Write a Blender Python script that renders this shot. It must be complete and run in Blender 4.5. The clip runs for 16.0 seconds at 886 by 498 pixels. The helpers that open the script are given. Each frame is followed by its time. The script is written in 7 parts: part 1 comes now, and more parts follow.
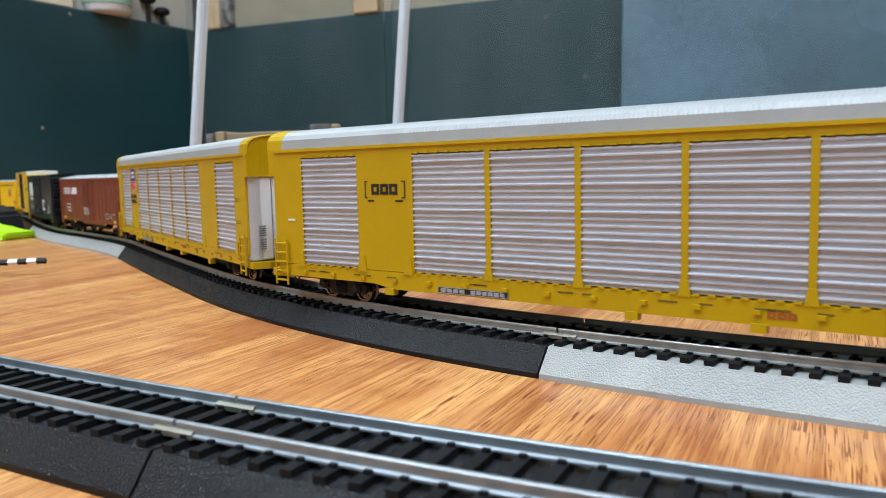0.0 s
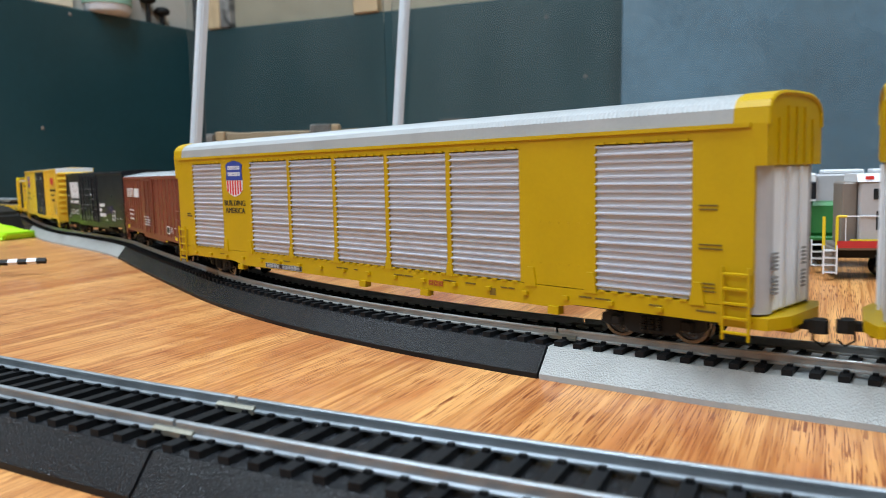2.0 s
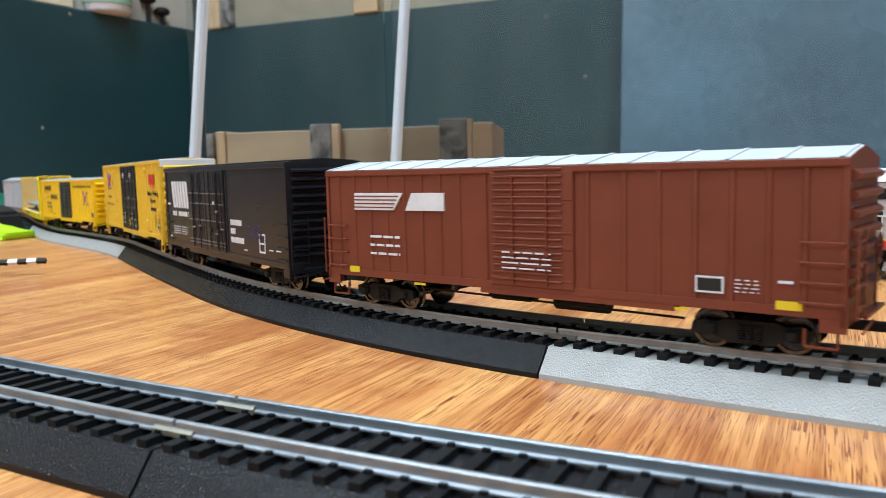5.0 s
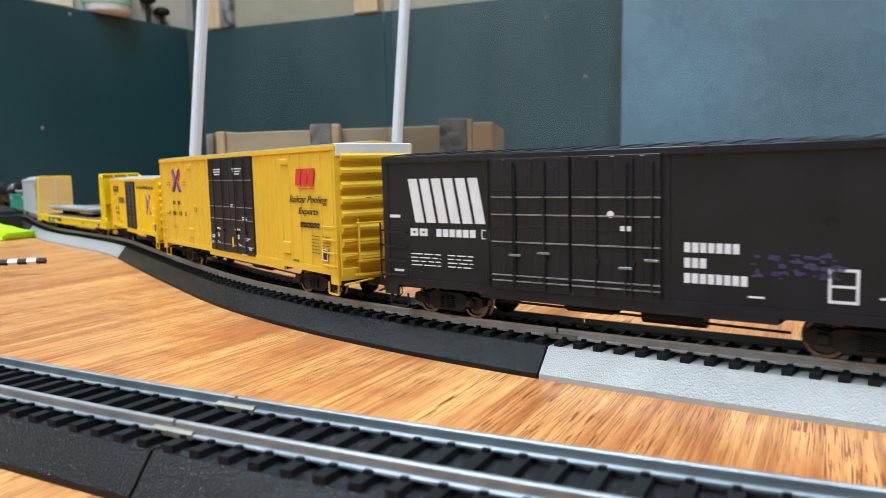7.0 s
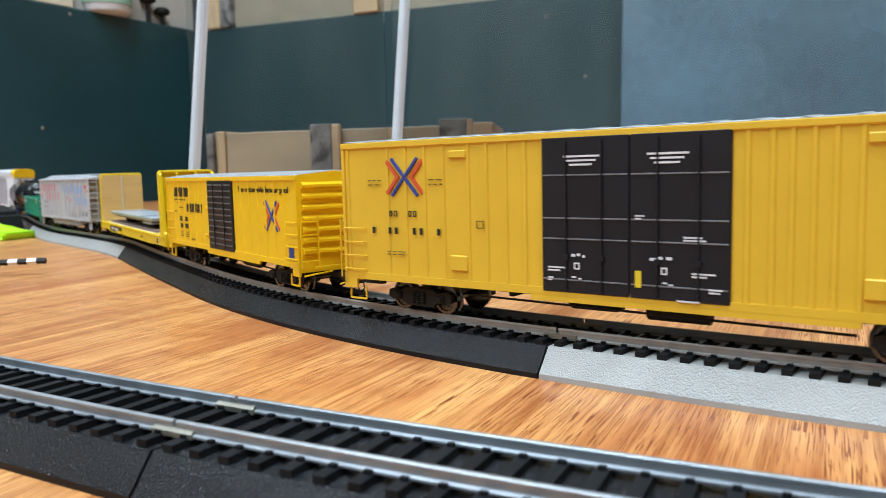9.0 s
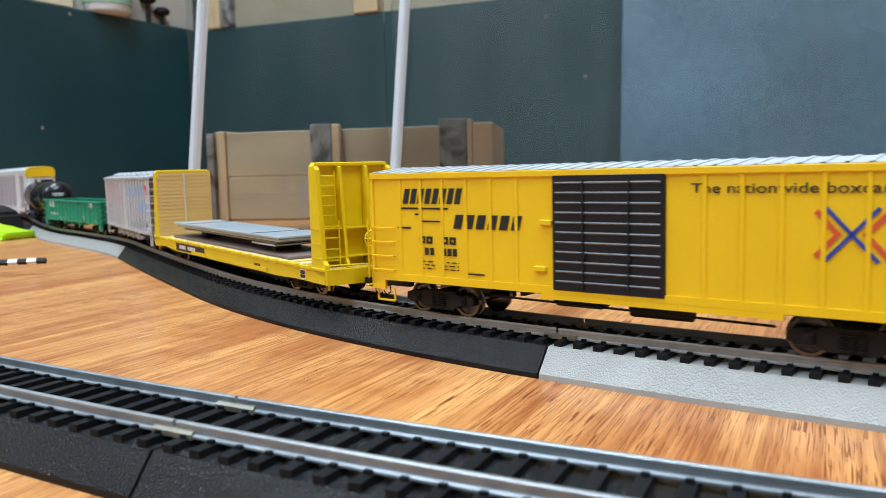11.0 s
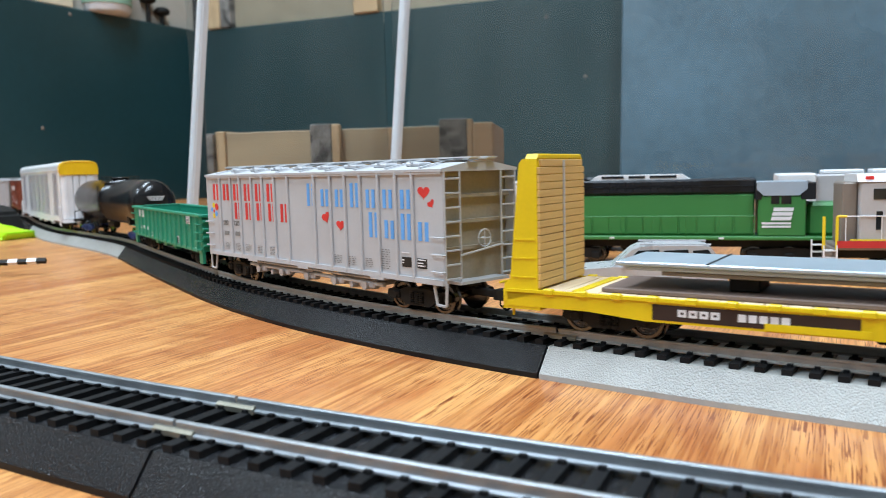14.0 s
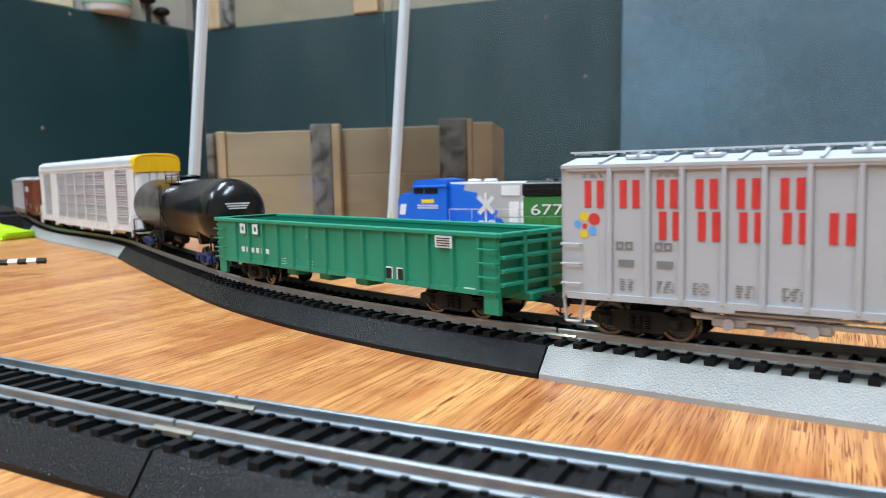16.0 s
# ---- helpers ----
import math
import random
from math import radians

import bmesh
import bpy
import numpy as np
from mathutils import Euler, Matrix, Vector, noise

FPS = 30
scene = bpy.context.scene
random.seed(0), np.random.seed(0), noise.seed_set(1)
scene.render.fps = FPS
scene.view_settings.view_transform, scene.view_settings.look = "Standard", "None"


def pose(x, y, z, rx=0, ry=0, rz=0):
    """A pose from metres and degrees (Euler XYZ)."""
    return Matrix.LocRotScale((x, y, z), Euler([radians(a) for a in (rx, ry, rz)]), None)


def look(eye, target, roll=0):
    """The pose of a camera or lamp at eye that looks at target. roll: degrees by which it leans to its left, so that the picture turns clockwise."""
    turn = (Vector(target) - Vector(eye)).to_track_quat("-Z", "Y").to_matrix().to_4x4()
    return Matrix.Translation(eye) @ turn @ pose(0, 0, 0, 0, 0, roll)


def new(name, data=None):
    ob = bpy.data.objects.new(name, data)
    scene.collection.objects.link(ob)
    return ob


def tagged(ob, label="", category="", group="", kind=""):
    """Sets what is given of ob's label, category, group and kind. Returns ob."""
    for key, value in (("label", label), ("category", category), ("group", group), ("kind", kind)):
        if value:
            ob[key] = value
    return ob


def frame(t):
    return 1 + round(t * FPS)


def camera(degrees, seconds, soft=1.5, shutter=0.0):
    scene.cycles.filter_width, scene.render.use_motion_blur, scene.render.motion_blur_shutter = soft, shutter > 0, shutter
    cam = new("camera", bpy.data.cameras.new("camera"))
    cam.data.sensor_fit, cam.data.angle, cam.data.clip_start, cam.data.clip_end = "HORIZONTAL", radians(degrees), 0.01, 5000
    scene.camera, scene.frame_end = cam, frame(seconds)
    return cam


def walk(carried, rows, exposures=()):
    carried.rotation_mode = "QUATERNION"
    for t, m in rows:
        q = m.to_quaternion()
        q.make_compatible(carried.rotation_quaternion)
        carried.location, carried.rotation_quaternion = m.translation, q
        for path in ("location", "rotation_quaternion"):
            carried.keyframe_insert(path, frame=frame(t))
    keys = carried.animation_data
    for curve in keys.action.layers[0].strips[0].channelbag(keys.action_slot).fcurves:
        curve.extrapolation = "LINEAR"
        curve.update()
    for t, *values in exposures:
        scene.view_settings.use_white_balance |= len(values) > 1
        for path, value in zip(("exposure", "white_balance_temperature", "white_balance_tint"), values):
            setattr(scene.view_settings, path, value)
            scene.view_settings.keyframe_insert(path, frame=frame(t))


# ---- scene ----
H_CAM = 0.06255
PITCH, ROLL = -0.10222, -1.458
cam = camera(59.74, 16.0, soft=0.8, shutter=0.18)
EYE = Vector((0, 0, H_CAM))
AIM = look(EYE, EYE + Vector((0, math.cos(PITCH), math.sin(PITCH))), ROLL)
walk(cam, [(0.0, AIM), (16.0, AIM)],
     [(0.0, -0.16), (3.0, -0.15), (4.2, -0.12), (6.3, 0.05), (7.2, 0.08), (7.8, 0.05), (9.0, -0.06), (11.0, -0.1), (13.5, -0.05), (16.0, -0.02)])
cam.data.dof.use_dof = True
cam.data.dof.focus_distance = 0.27
cam.data.dof.aperture_fstop = 27.0

# ---- light ----
world = bpy.data.worlds.new("room_world")
scene.world = world
world.use_nodes = True
world.node_tree.nodes["Background"].inputs[0].default_value = (0.9, 0.95, 1.0, 1)
world.node_tree.nodes["Background"].inputs[1].default_value = 0.05


def area_lamp(x, y, z, sx, sy, watts, colour):
    data = bpy.data.lights.new("overhead_area_light", "AREA")
    data.shape, data.size, data.size_y, data.energy, data.color = "RECTANGLE", sx, sy, watts, colour
    ob = new("overhead_area_light", data)
    ob.matrix_world = pose(x, y, z)
    return ob


COOL = (0.735, 0.905, 1.06)
area_lamp(-0.6, 0.5, 2.25, 0.3, 1.5, 60, COOL)
# two unseen fill lamps, added to brighten the near sides of the cars
area_lamp(0.5, -0.7, 2.25, 0.3, 1.5, 62, COOL)
area_lamp(-1.7, -0.9, 2.25, 0.3, 1.5, 66, COOL)


# ---- materials ----
def nodes_of(name):
    m = bpy.data.materials.new(name)
    m.use_nodes = True
    nt = m.node_tree
    return m, nt, nt.nodes["Principled BSDF"]


def link(nt, a, b):
    nt.links.new(a, b)


def paint(name, colour, rough=0.5, metal=0.0, vary=0.08, scale=90.0, fine=900.0, bump=0.15, random_tint=0.0, coat=0.0, dist=0.0003, shine=0.5):
    """A surface with stains at a large scale and grain at a small one."""
    m, nt, bsdf = nodes_of(name)
    n = nt.nodes
    tc = n.new("ShaderNodeTexCoord")
    big = n.new("ShaderNodeTexNoise")
    big.inputs["Scale"].default_value, big.inputs["Detail"].default_value = scale, 5
    small = n.new("ShaderNodeTexNoise")
    small.inputs["Scale"].default_value, small.inputs["Detail"].default_value = fine, 2
    for t in (big, small):
        link(nt, tc.outputs["Object"], t.inputs["Vector"])
    add = n.new("ShaderNodeMath")
    add.operation = "ADD"
    link(nt, big.outputs["Fac"], add.inputs[0])
    half = n.new("ShaderNodeMath")
    half.operation = "MULTIPLY"
    half.inputs[1].default_value = 0.4
    link(nt, small.outputs["Fac"], half.inputs[0])
    link(nt, half.outputs[0], add.inputs[1])
    rng = n.new("ShaderNodeMapRange")
    rng.inputs[1].default_value, rng.inputs[2].default_value = 0.4, 1.0
    rng.inputs[3].default_value, rng.inputs[4].default_value = 1 - vary, 1 + vary
    link(nt, add.outputs[0], rng.inputs[0])
    value = rng.outputs[0]
    if random_tint:
        info = n.new("ShaderNodeObjectInfo")
        r2 = n.new("ShaderNodeMapRange")
        r2.inputs[3].default_value, r2.inputs[4].default_value = 1 - random_tint, 1 + random_tint
        link(nt, info.outputs["Random"], r2.inputs[0])
        mul = n.new("ShaderNodeMath")
        mul.operation = "MULTIPLY"
        link(nt, value, mul.inputs[0])
        link(nt, r2.outputs[0], mul.inputs[1])
        value = mul.outputs[0]
    mix = n.new("ShaderNodeVectorMath")
    mix.operation = "SCALE"
    mix.inputs[0].default_value = colour
    link(nt, value, mix.inputs["Scale"])
    link(nt, mix.outputs[0], bsdf.inputs["Base Color"])
    rr = n.new("ShaderNodeMapRange")
    rr.inputs[3].default_value, rr.inputs[4].default_value = max(rough - 0.08, 0.02), min(rough + 0.1, 1)
    link(nt, big.outputs["Fac"], rr.inputs[0])
    link(nt, rr.outputs[0], bsdf.inputs["Roughness"])
    bsdf.inputs["Metallic"].default_value = metal
    bsdf.inputs["Coat Weight"].default_value = coat
    bsdf.inputs["Specular IOR Level"].default_value = shine
    if bump:
        b = n.new("ShaderNodeBump")
        b.inputs["Strength"].default_value, b.inputs["Distance"].default_value = bump, dist
        link(nt, small.outputs["Fac"], b.inputs["Height"])
        link(nt, b.outputs[0], bsdf.inputs["Normal"])
    return m


def pebbled(name, colour, rough, dist=0.00026):
    """Moulded plastic roadbed with a ballast-like pebble grain."""
    m, nt, bsdf = nodes_of(name)
    n = nt.nodes
    tc = n.new("ShaderNodeTexCoord")
    vor = n.new("ShaderNodeTexVoronoi")
    vor.inputs["Scale"].default_value = 2000
    link(nt, tc.outputs["Object"], vor.inputs["Vector"])
    big = n.new("ShaderNodeTexNoise")
    big.inputs["Scale"].default_value, big.inputs["Detail"].default_value = 60, 5
    link(nt, tc.outputs["Object"], big.inputs["Vector"])
    rng = n.new("ShaderNodeMapRange")
    rng.inputs[3].default_value, rng.inputs[4].default_value = 0.8, 1.2
    link(nt, big.outputs["Fac"], rng.inputs[0])
    mix = n.new("ShaderNodeVectorMath")
    mix.operation = "SCALE"
    mix.inputs[0].default_value = colour
    link(nt, rng.outputs[0], mix.inputs["Scale"])
    link(nt, mix.outputs[0], bsdf.inputs["Base Color"])
    bsdf.inputs["Roughness"].default_value = rough
    bsdf.inputs["Specular IOR Level"].default_value = 0.3 if colour[0] < 0.1 else 0.5
    b = n.new("ShaderNodeBump")
    b.invert = True
    b.inputs["Strength"].default_value, b.inputs["Distance"].default_value = 0.8, dist
    link(nt, vor.outputs["Distance"], b.inputs["Height"])
    link(nt, b.outputs[0], bsdf.inputs["Normal"])
    return m


def oak(name, turn, light, dark, scale=1.0, rough=0.32, pores=True, strength=0.85):
    """Oak with long figure, fine grain and short dark pores; the grain runs along the direction turn, in degrees."""
    m, nt, bsdf = nodes_of(name)
    n = nt.nodes
    tc = n.new("ShaderNodeTexCoord")
    mp = n.new("ShaderNodeMapping")
    mp.vector_type = "TEXTURE"
    mp.inputs["Rotation"].default_value = (0, 0, radians(turn))
    link(nt, tc.outputs["Object"], mp.inputs["Vector"])

    def stretched(sx, sy, detail, rough_=0.55, warp=0.0):
        mm = n.new("ShaderNodeMapping")
        mm.inputs["Scale"].default_value = (sx * scale, sy * scale, sy * scale)
        link(nt, mp.outputs[0], mm.inputs["Vector"])
        t = n.new("ShaderNodeTexNoise")
        t.inputs["Scale"].default_value, t.inputs["Detail"].default_value = 1, detail
        t.inputs["Roughness"].default_value, t.inputs["Distortion"].default_value = rough_, warp
        link(nt, mm.outputs[0], t.inputs["Vector"])
        return t.outputs["Fac"]

    def ramp(value, stops):
        r = n.new("ShaderNodeValToRGB")
        e = r.color_ramp.elements
        e[0].position, e[0].color = stops[0]
        e[1].position, e[1].color = stops[-1]
        for pos, col in stops[1:-1]:
            x = e.new(pos)
            x.color = col
        link(nt, value, r.inputs["Fac"])
        return r.outputs["Color"]

    def blend(kind, fac, a, b):
        mx = n.new("ShaderNodeMix")
        mx.data_type, mx.blend_type = "RGBA", kind
        if isinstance(fac, float):
            mx.inputs["Factor"].default_value = fac
        else:
            link(nt, fac, mx.inputs["Factor"])
        link(nt, a, mx.inputs["A"])
        if isinstance(b, tuple):
            mx.inputs["B"].default_value = b
        else:
            link(nt, b, mx.inputs["B"])
        return mx.outputs["Result"]

    mid = tuple((a + b) / 2 for a, b in zip(light, dark))
    figure = ramp(stretched(6, 36, 4, 0.55, 1.1), [(0.36, (*dark, 1)), (0.47, (*mid, 1)), (0.62, (*light, 1))])
    streak = ramp(stretched(8, 620, 2, 0.5, 0.2), [(0.36, (0.66, 0.53, 0.42, 1)), (0.46, (0.90, 0.86, 0.80, 1)), (0.54, (1.0, 1.0, 1.0, 1)), (0.66, (1.12, 1.14, 1.10, 1))])
    colour = blend("MULTIPLY", strength, figure, streak)
    if pores:
        dash = ramp(stretched(74, 2650, 0, 0.4), [(0.60, (0, 0, 0, 1)), (0.63, (1, 1, 1, 1))])
        zone = ramp(stretched(9, 60, 2), [(0.33, (0.15, 0.15, 0.15, 1)), (0.52, (1, 1, 1, 1))])
        hit = blend("MULTIPLY", 1.0, dash, zone)
        colour = blend("MIX", hit, colour, (dark[0] * 0.50, dark[1] * 0.38, dark[2] * 0.34, 1))
    link(nt, colour, bsdf.inputs["Base Color"])
    bsdf.inputs["Roughness"].default_value = rough
    b = n.new("ShaderNodeBump")
    b.inputs["Strength"].default_value, b.inputs["Distance"].default_value = 0.12, 0.0003
    link(nt, stretched(40, 700, 2), b.inputs["Height"])
    link(nt, b.outputs[0], bsdf.inputs["Normal"])
    return m


def glass(name):
    m, nt, bsdf = nodes_of(name)
    n = nt.nodes
    clear = n.new("ShaderNodeBsdfTransparent")
    clear.inputs[0].default_value = (0.93, 0.95, 0.95, 1)
    shine = n.new("ShaderNodeBsdfGlossy")
    shine.inputs["Roughness"].default_value = 0.04
    fr = n.new("ShaderNodeFresnel")
    fr.inputs["IOR"].default_value = 1.49
    mx = n.new("ShaderNodeMixShader")
    link(nt, fr.outputs[0], mx.inputs[0])
    link(nt, clear.outputs[0], mx.inputs[1])
    link(nt, shine.outputs[0], mx.inputs[2])
    # smears and reflection haze, painted on the sheet as a pale diffuse layer
    tc = n.new("ShaderNodeTexCoord")
    mp = n.new("ShaderNodeMapping")
    mp.inputs["Rotation"].default_value = (0, 0.5, 0)
    mp.inputs["Scale"].default_value = (9, 9, 3)
    link(nt, tc.outputs["Object"], mp.inputs["Vector"])
    tx = n.new("ShaderNodeTexNoise")
    tx.inputs["Scale"].default_value, tx.inputs["Detail"].default_value = 1.0, 6
    link(nt, mp.outputs[0], tx.inputs["Vector"])
    rg = n.new("ShaderNodeMapRange")
    rg.inputs[1].default_value, rg.inputs[2].default_value, rg.inputs[3].default_value, rg.inputs[4].default_value = 0.42, 0.7, 0.0, 0.05
    link(nt, tx.outputs["Fac"], rg.inputs[0])
    haze = n.new("ShaderNodeBsdfDiffuse")
    haze.inputs[0].default_value = (0.38, 0.47, 0.5, 1)
    mz = n.new("ShaderNodeMixShader")
    link(nt, rg.outputs[0], mz.inputs[0])
    link(nt, mx.outputs[0], mz.inputs[1])
    link(nt, haze.outputs[0], mz.inputs[2])
    link(nt, mz.outputs[0], n["Material Output"].inputs["Surface"])
    return m


TABLE = oak("oak_laminate", 63, (0.68, 0.326, 0.112), (0.45, 0.160, 0.050))
CRATE = oak("pine_board", 0, (0.50, 0.375, 0.235), (0.40, 0.295, 0.185), 0.35, 0.6, False, 0.16)
CRATE_END = oak("weathered_grey_board", 90, (0.3, 0.28, 0.27), (0.05, 0.046, 0.044), 0.8, 0.8, False)
STUD = oak("tan_board", 90, (0.66, 0.46, 0.27), (0.5, 0.34, 0.19), 0.3, 0.6, False, 0.2)
LINING = oak("grey_tan_plywood", 90, (0.34, 0.285, 0.20), (0.28, 0.23, 0.16), 0.2, 0.7, False, 0.12)
BLACK_BED = pebbled("black_roadbed_plastic", (0.010, 0.0104, 0.012), 0.27, 0.00034)
GREY_BED = pebbled("grey_roadbed_plastic", (0.36, 0.358, 0.34), 0.40, 0.00032)
BED_LIP = {
    "grey_roadbed_plastic": paint("grey_roadbed_lip", (0.37, 0.375, 0.365), 0.55, 0, 0.1, 120, 1500, 0.1),
    "black_roadbed_plastic": paint("black_roadbed_lip", (0.007, 0.0073, 0.0085), 0.5, 0, 0.1, 120, 1500, 0.1, 0, 0, 0.0003, 0.2),
}
TIE = paint("black_tie_plastic", (0.010, 0.010, 0.0108), 0.6, 0, 0.2, 200, 1500, 0.2, 0.25, 0, 0.0003, 0.12)
STEEL = paint("steel_rail", (0.38, 0.41, 0.44), 0.36, 0.65, 0.2, 120, 2500, 0.1)
NICKEL = paint("nickel_silver_rail", (0.34, 0.335, 0.32), 0.34, 0.55, 0.2, 120, 2500, 0.1)
BRASSY = paint("joiner_metal", (0.36, 0.34, 0.28), 0.4, 0.8, 0.15, 200, 2500, 0.1)
GREEN_WALL = paint("dark_green_board", (0.0095, 0.040, 0.047), 0.35, 0, 0.2, 3, 60, 0.05, 0, 0, 0.001)
GLARE_PANEL = paint("blue_grey_glare", (0.077, 0.135, 0.181), 0.26, 0, 0.40, 2.5, 60, 0.05, 0, 0, 0.001)
WALL = paint("off_white_wall", (0.42, 0.39, 0.34), 0.8, 0, 0.12, 2, 60, 0.1, 0, 0, 0.001)
CEIL = paint("ceiling_paint", (0.75, 0.75, 0.73), 0.9, 0, 0.06, 2, 40, 0.1, 0, 0, 0.001)
CONCRETE = paint("concrete_floor", (0.25, 0.24, 0.23), 0.8, 0, 0.2, 4, 90, 0.3, 0, 0, 0.002)
POST = paint("white_plastic_post", (0.62, 0.66, 0.7), 0.4, 0, 0.06, 20, 200, 0.05)


# ---- mesh helpers ----
FINE_PRINT = {"stencil_bars", "number_bars", "white_marks", "door_print", "panel_print", "end_print", "stencil_mark", "white_print", "scrawl"}


def part(name, bm, material, parent=None, label="", smooth=False):
    """Links a bmesh as one mesh object under a thing or a part."""
    me = bpy.data.meshes.new(name)
    bmesh.ops.recalc_face_normals(bm, faces=bm.faces)
    bm.to_mesh(me)
    bm.free()
    me.materials.append(material)
    if smooth:
        for p in me.polygons:
            p.use_smooth = True
    ob = new(name, me)
    if parent:
        ob.parent = parent
    if label:
        ob["label"] = label
    if name in FINE_PRINT:
        tagged(ob, label, kind="stuff")
    return ob


def box(bm, x0, x1, y0, y1, z0, z1, cut=0.0):
    """A block, its upright and level edges chamfered by cut."""
    if cut <= 0:
        v = [bm.verts.new((x, y, z)) for x in (x0, x1) for y in (y0, y1) for z in (z0, z1)]
        for f in ((0, 1, 3, 2), (4, 6, 7, 5), (0, 4, 5, 1), (2, 3, 7, 6), (0, 2, 6, 4), (1, 5, 7, 3)):
            bm.faces.new([v[i] for i in f])
        return bm
    c = min(cut, abs(x1 - x0) / 3, abs(y1 - y0) / 3, abs(z1 - z0) / 3)
    out = bmesh.ops.create_cube(bm, size=1)
    for v in out["verts"]:
        v.co = ((x0 + x1) / 2 + v.co.x * (x1 - x0), (y0 + y1) / 2 + v.co.y * (y1 - y0), (z0 + z1) / 2 + v.co.z * (z1 - z0))
    edges = {e for v in out["verts"] for e in v.link_edges}
    bmesh.ops.bevel(bm, geom=list(edges), offset=c, segments=1, affect="EDGES")
    return bm


def prism(bm, pts, axis, a, b):
    """A polygon pts in the plane across axis (x: (y, z); y: (x, z); z: (x, y)), drawn out from a to b."""
    def at(p, k):
        return {"x": (k, p[0], p[1]), "y": (p[0], k, p[1]), "z": (p[0], p[1], k)}[axis]
    lo = [bm.verts.new(at(p, a)) for p in pts]
    hi = [bm.verts.new(at(p, b)) for p in pts]
    bm.faces.new(lo)
    bm.faces.new(hi[::-1])
    for i in range(len(pts)):
        j = (i + 1) % len(pts)
        bm.faces.new((lo[i], hi[i], hi[j], lo[j]))
    return bm


def rod(bm, p0, p1, r, n=6):
    p0, p1 = Vector(p0), Vector(p1)
    d = p1 - p0
    q = d.to_track_quat("Z", "Y").to_matrix()
    ring = [q @ Vector((r * math.cos(k * math.tau / n), r * math.sin(k * math.tau / n), 0)) for k in range(n)]
    a, b = [bm.verts.new(p0 + v) for v in ring], [bm.verts.new(p1 + v) for v in ring]
    bm.faces.new(a[::-1])
    bm.faces.new(b)
    for i in range(n):
        bm.faces.new((a[i], a[(i + 1) % n], b[(i + 1) % n], b[i]))
    return bm


def lathe(bm, prof, axis_pose, n=20):
    """Turns (radius, height) pairs round the z axis of a pose."""
    rings = []
    for r, z in prof:
        rings.append([bm.verts.new(axis_pose @ Vector((max(r, 1e-6) * math.cos(k * math.tau / n), max(r, 1e-6) * math.sin(k * math.tau / n), z))) for k in range(n)])
    for a, b in zip(rings, rings[1:]):
        for i in range(n):
            bm.faces.new((a[i], a[(i + 1) % n], b[(i + 1) % n], b[i]))
    bm.faces.new(rings[0][::-1])
    bm.faces.new(rings[-1])
    return bm


def mesh():
    return bmesh.new()


def empty(name, label, category, group="", kind=""):
    return tagged(new(name), label, category, group, kind)


# ---- the layout of the two tracks ----
RAIL_TOP = 0.0132
X0, Y0, TH0 = 0.04021, 0.24083, -0.66102
PIECES = ((1.5171, 0.2251), (0.147, 0.217), (-1.540, 0.10), (-0.386, 0.10), (1.196, 0.10), (0.391, 0.12), (0.187, 0.15), (-1.40, 0.22), (-3.0, 9.0))
BEND_AHEAD = 0.76724


def on_arc(x, y, th, k, s):
    if abs(k) < 1e-6:
        return x + s * math.cos(th), y + s * math.sin(th), th
    t2 = th + k * s
    return x + (math.sin(t2) - math.sin(th)) / k, y - (math.cos(t2) - math.cos(th)) / k, t2


def main_line(s):
    """Place and heading on the centre line of the main track, s metres on from the joint of black and grey."""
    x, y, th = X0, Y0, TH0
    if s >= 0:
        return on_arc(x, y, th, BEND_AHEAD, s)
    for k, length in PIECES:
        step = min(-s, length)
        x, y, th = on_arc(x, y, th, k, -step)
        s += step
        if s >= -1e-9:
            break
    return x, y, th


def near_line(s):
    return on_arc(-0.06723, 0.17005, -0.51275, 0.48182, s)


def sweep(bm, line, s0, s1, prof, step=0.008, lift=0.0):
    """Draws a closed (across, height) outline along a line; across is positive to the travel's right."""
    n = max(2, int(abs(s1 - s0) / step) + 1)
    rows = []
    for i in range(n + 1):
        x, y, th = line(s0 + (s1 - s0) * i / n)
        rows.append([bm.verts.new((x + a * math.sin(th), y - a * math.cos(th), z + lift)) for a, z in prof])
    for a, b in zip(rows, rows[1:]):
        for i in range(len(prof)):
            j = (i + 1) % len(prof)
            bm.faces.new((a[i], a[j], b[j], b[i]))
    bm.faces.new(rows[0])
    bm.faces.new(rows[-1][::-1])
    return bm


BED_TOP = RAIL_TOP - 0.0043
BASE = 0.0212
BED = [(-BASE, 0.0), (BASE, 0.0), (BASE, 0.0016), (0.0153, BED_TOP), (-0.0153, BED_TOP), (-BASE, 0.0016)]


def rail_outline(c):
    z0 = RAIL_TOP - 0.0028
    return [(c + a, z0 + z) for a, z in ((-0.0011, 0), (0.0011, 0), (0.0011, 0.0004), (0.0004, 0.0007), (0.0004, 0.0019), (0.0006, 0.0021),
                                         (0.0006, 0.0026), (0.0004, 0.0028), (-0.0004, 0.0028), (-0.0006, 0.0026), (-0.0006, 0.0021), (-0.0004, 0.0019), (-0.0004, 0.0007), (-0.0011, 0.0004))]


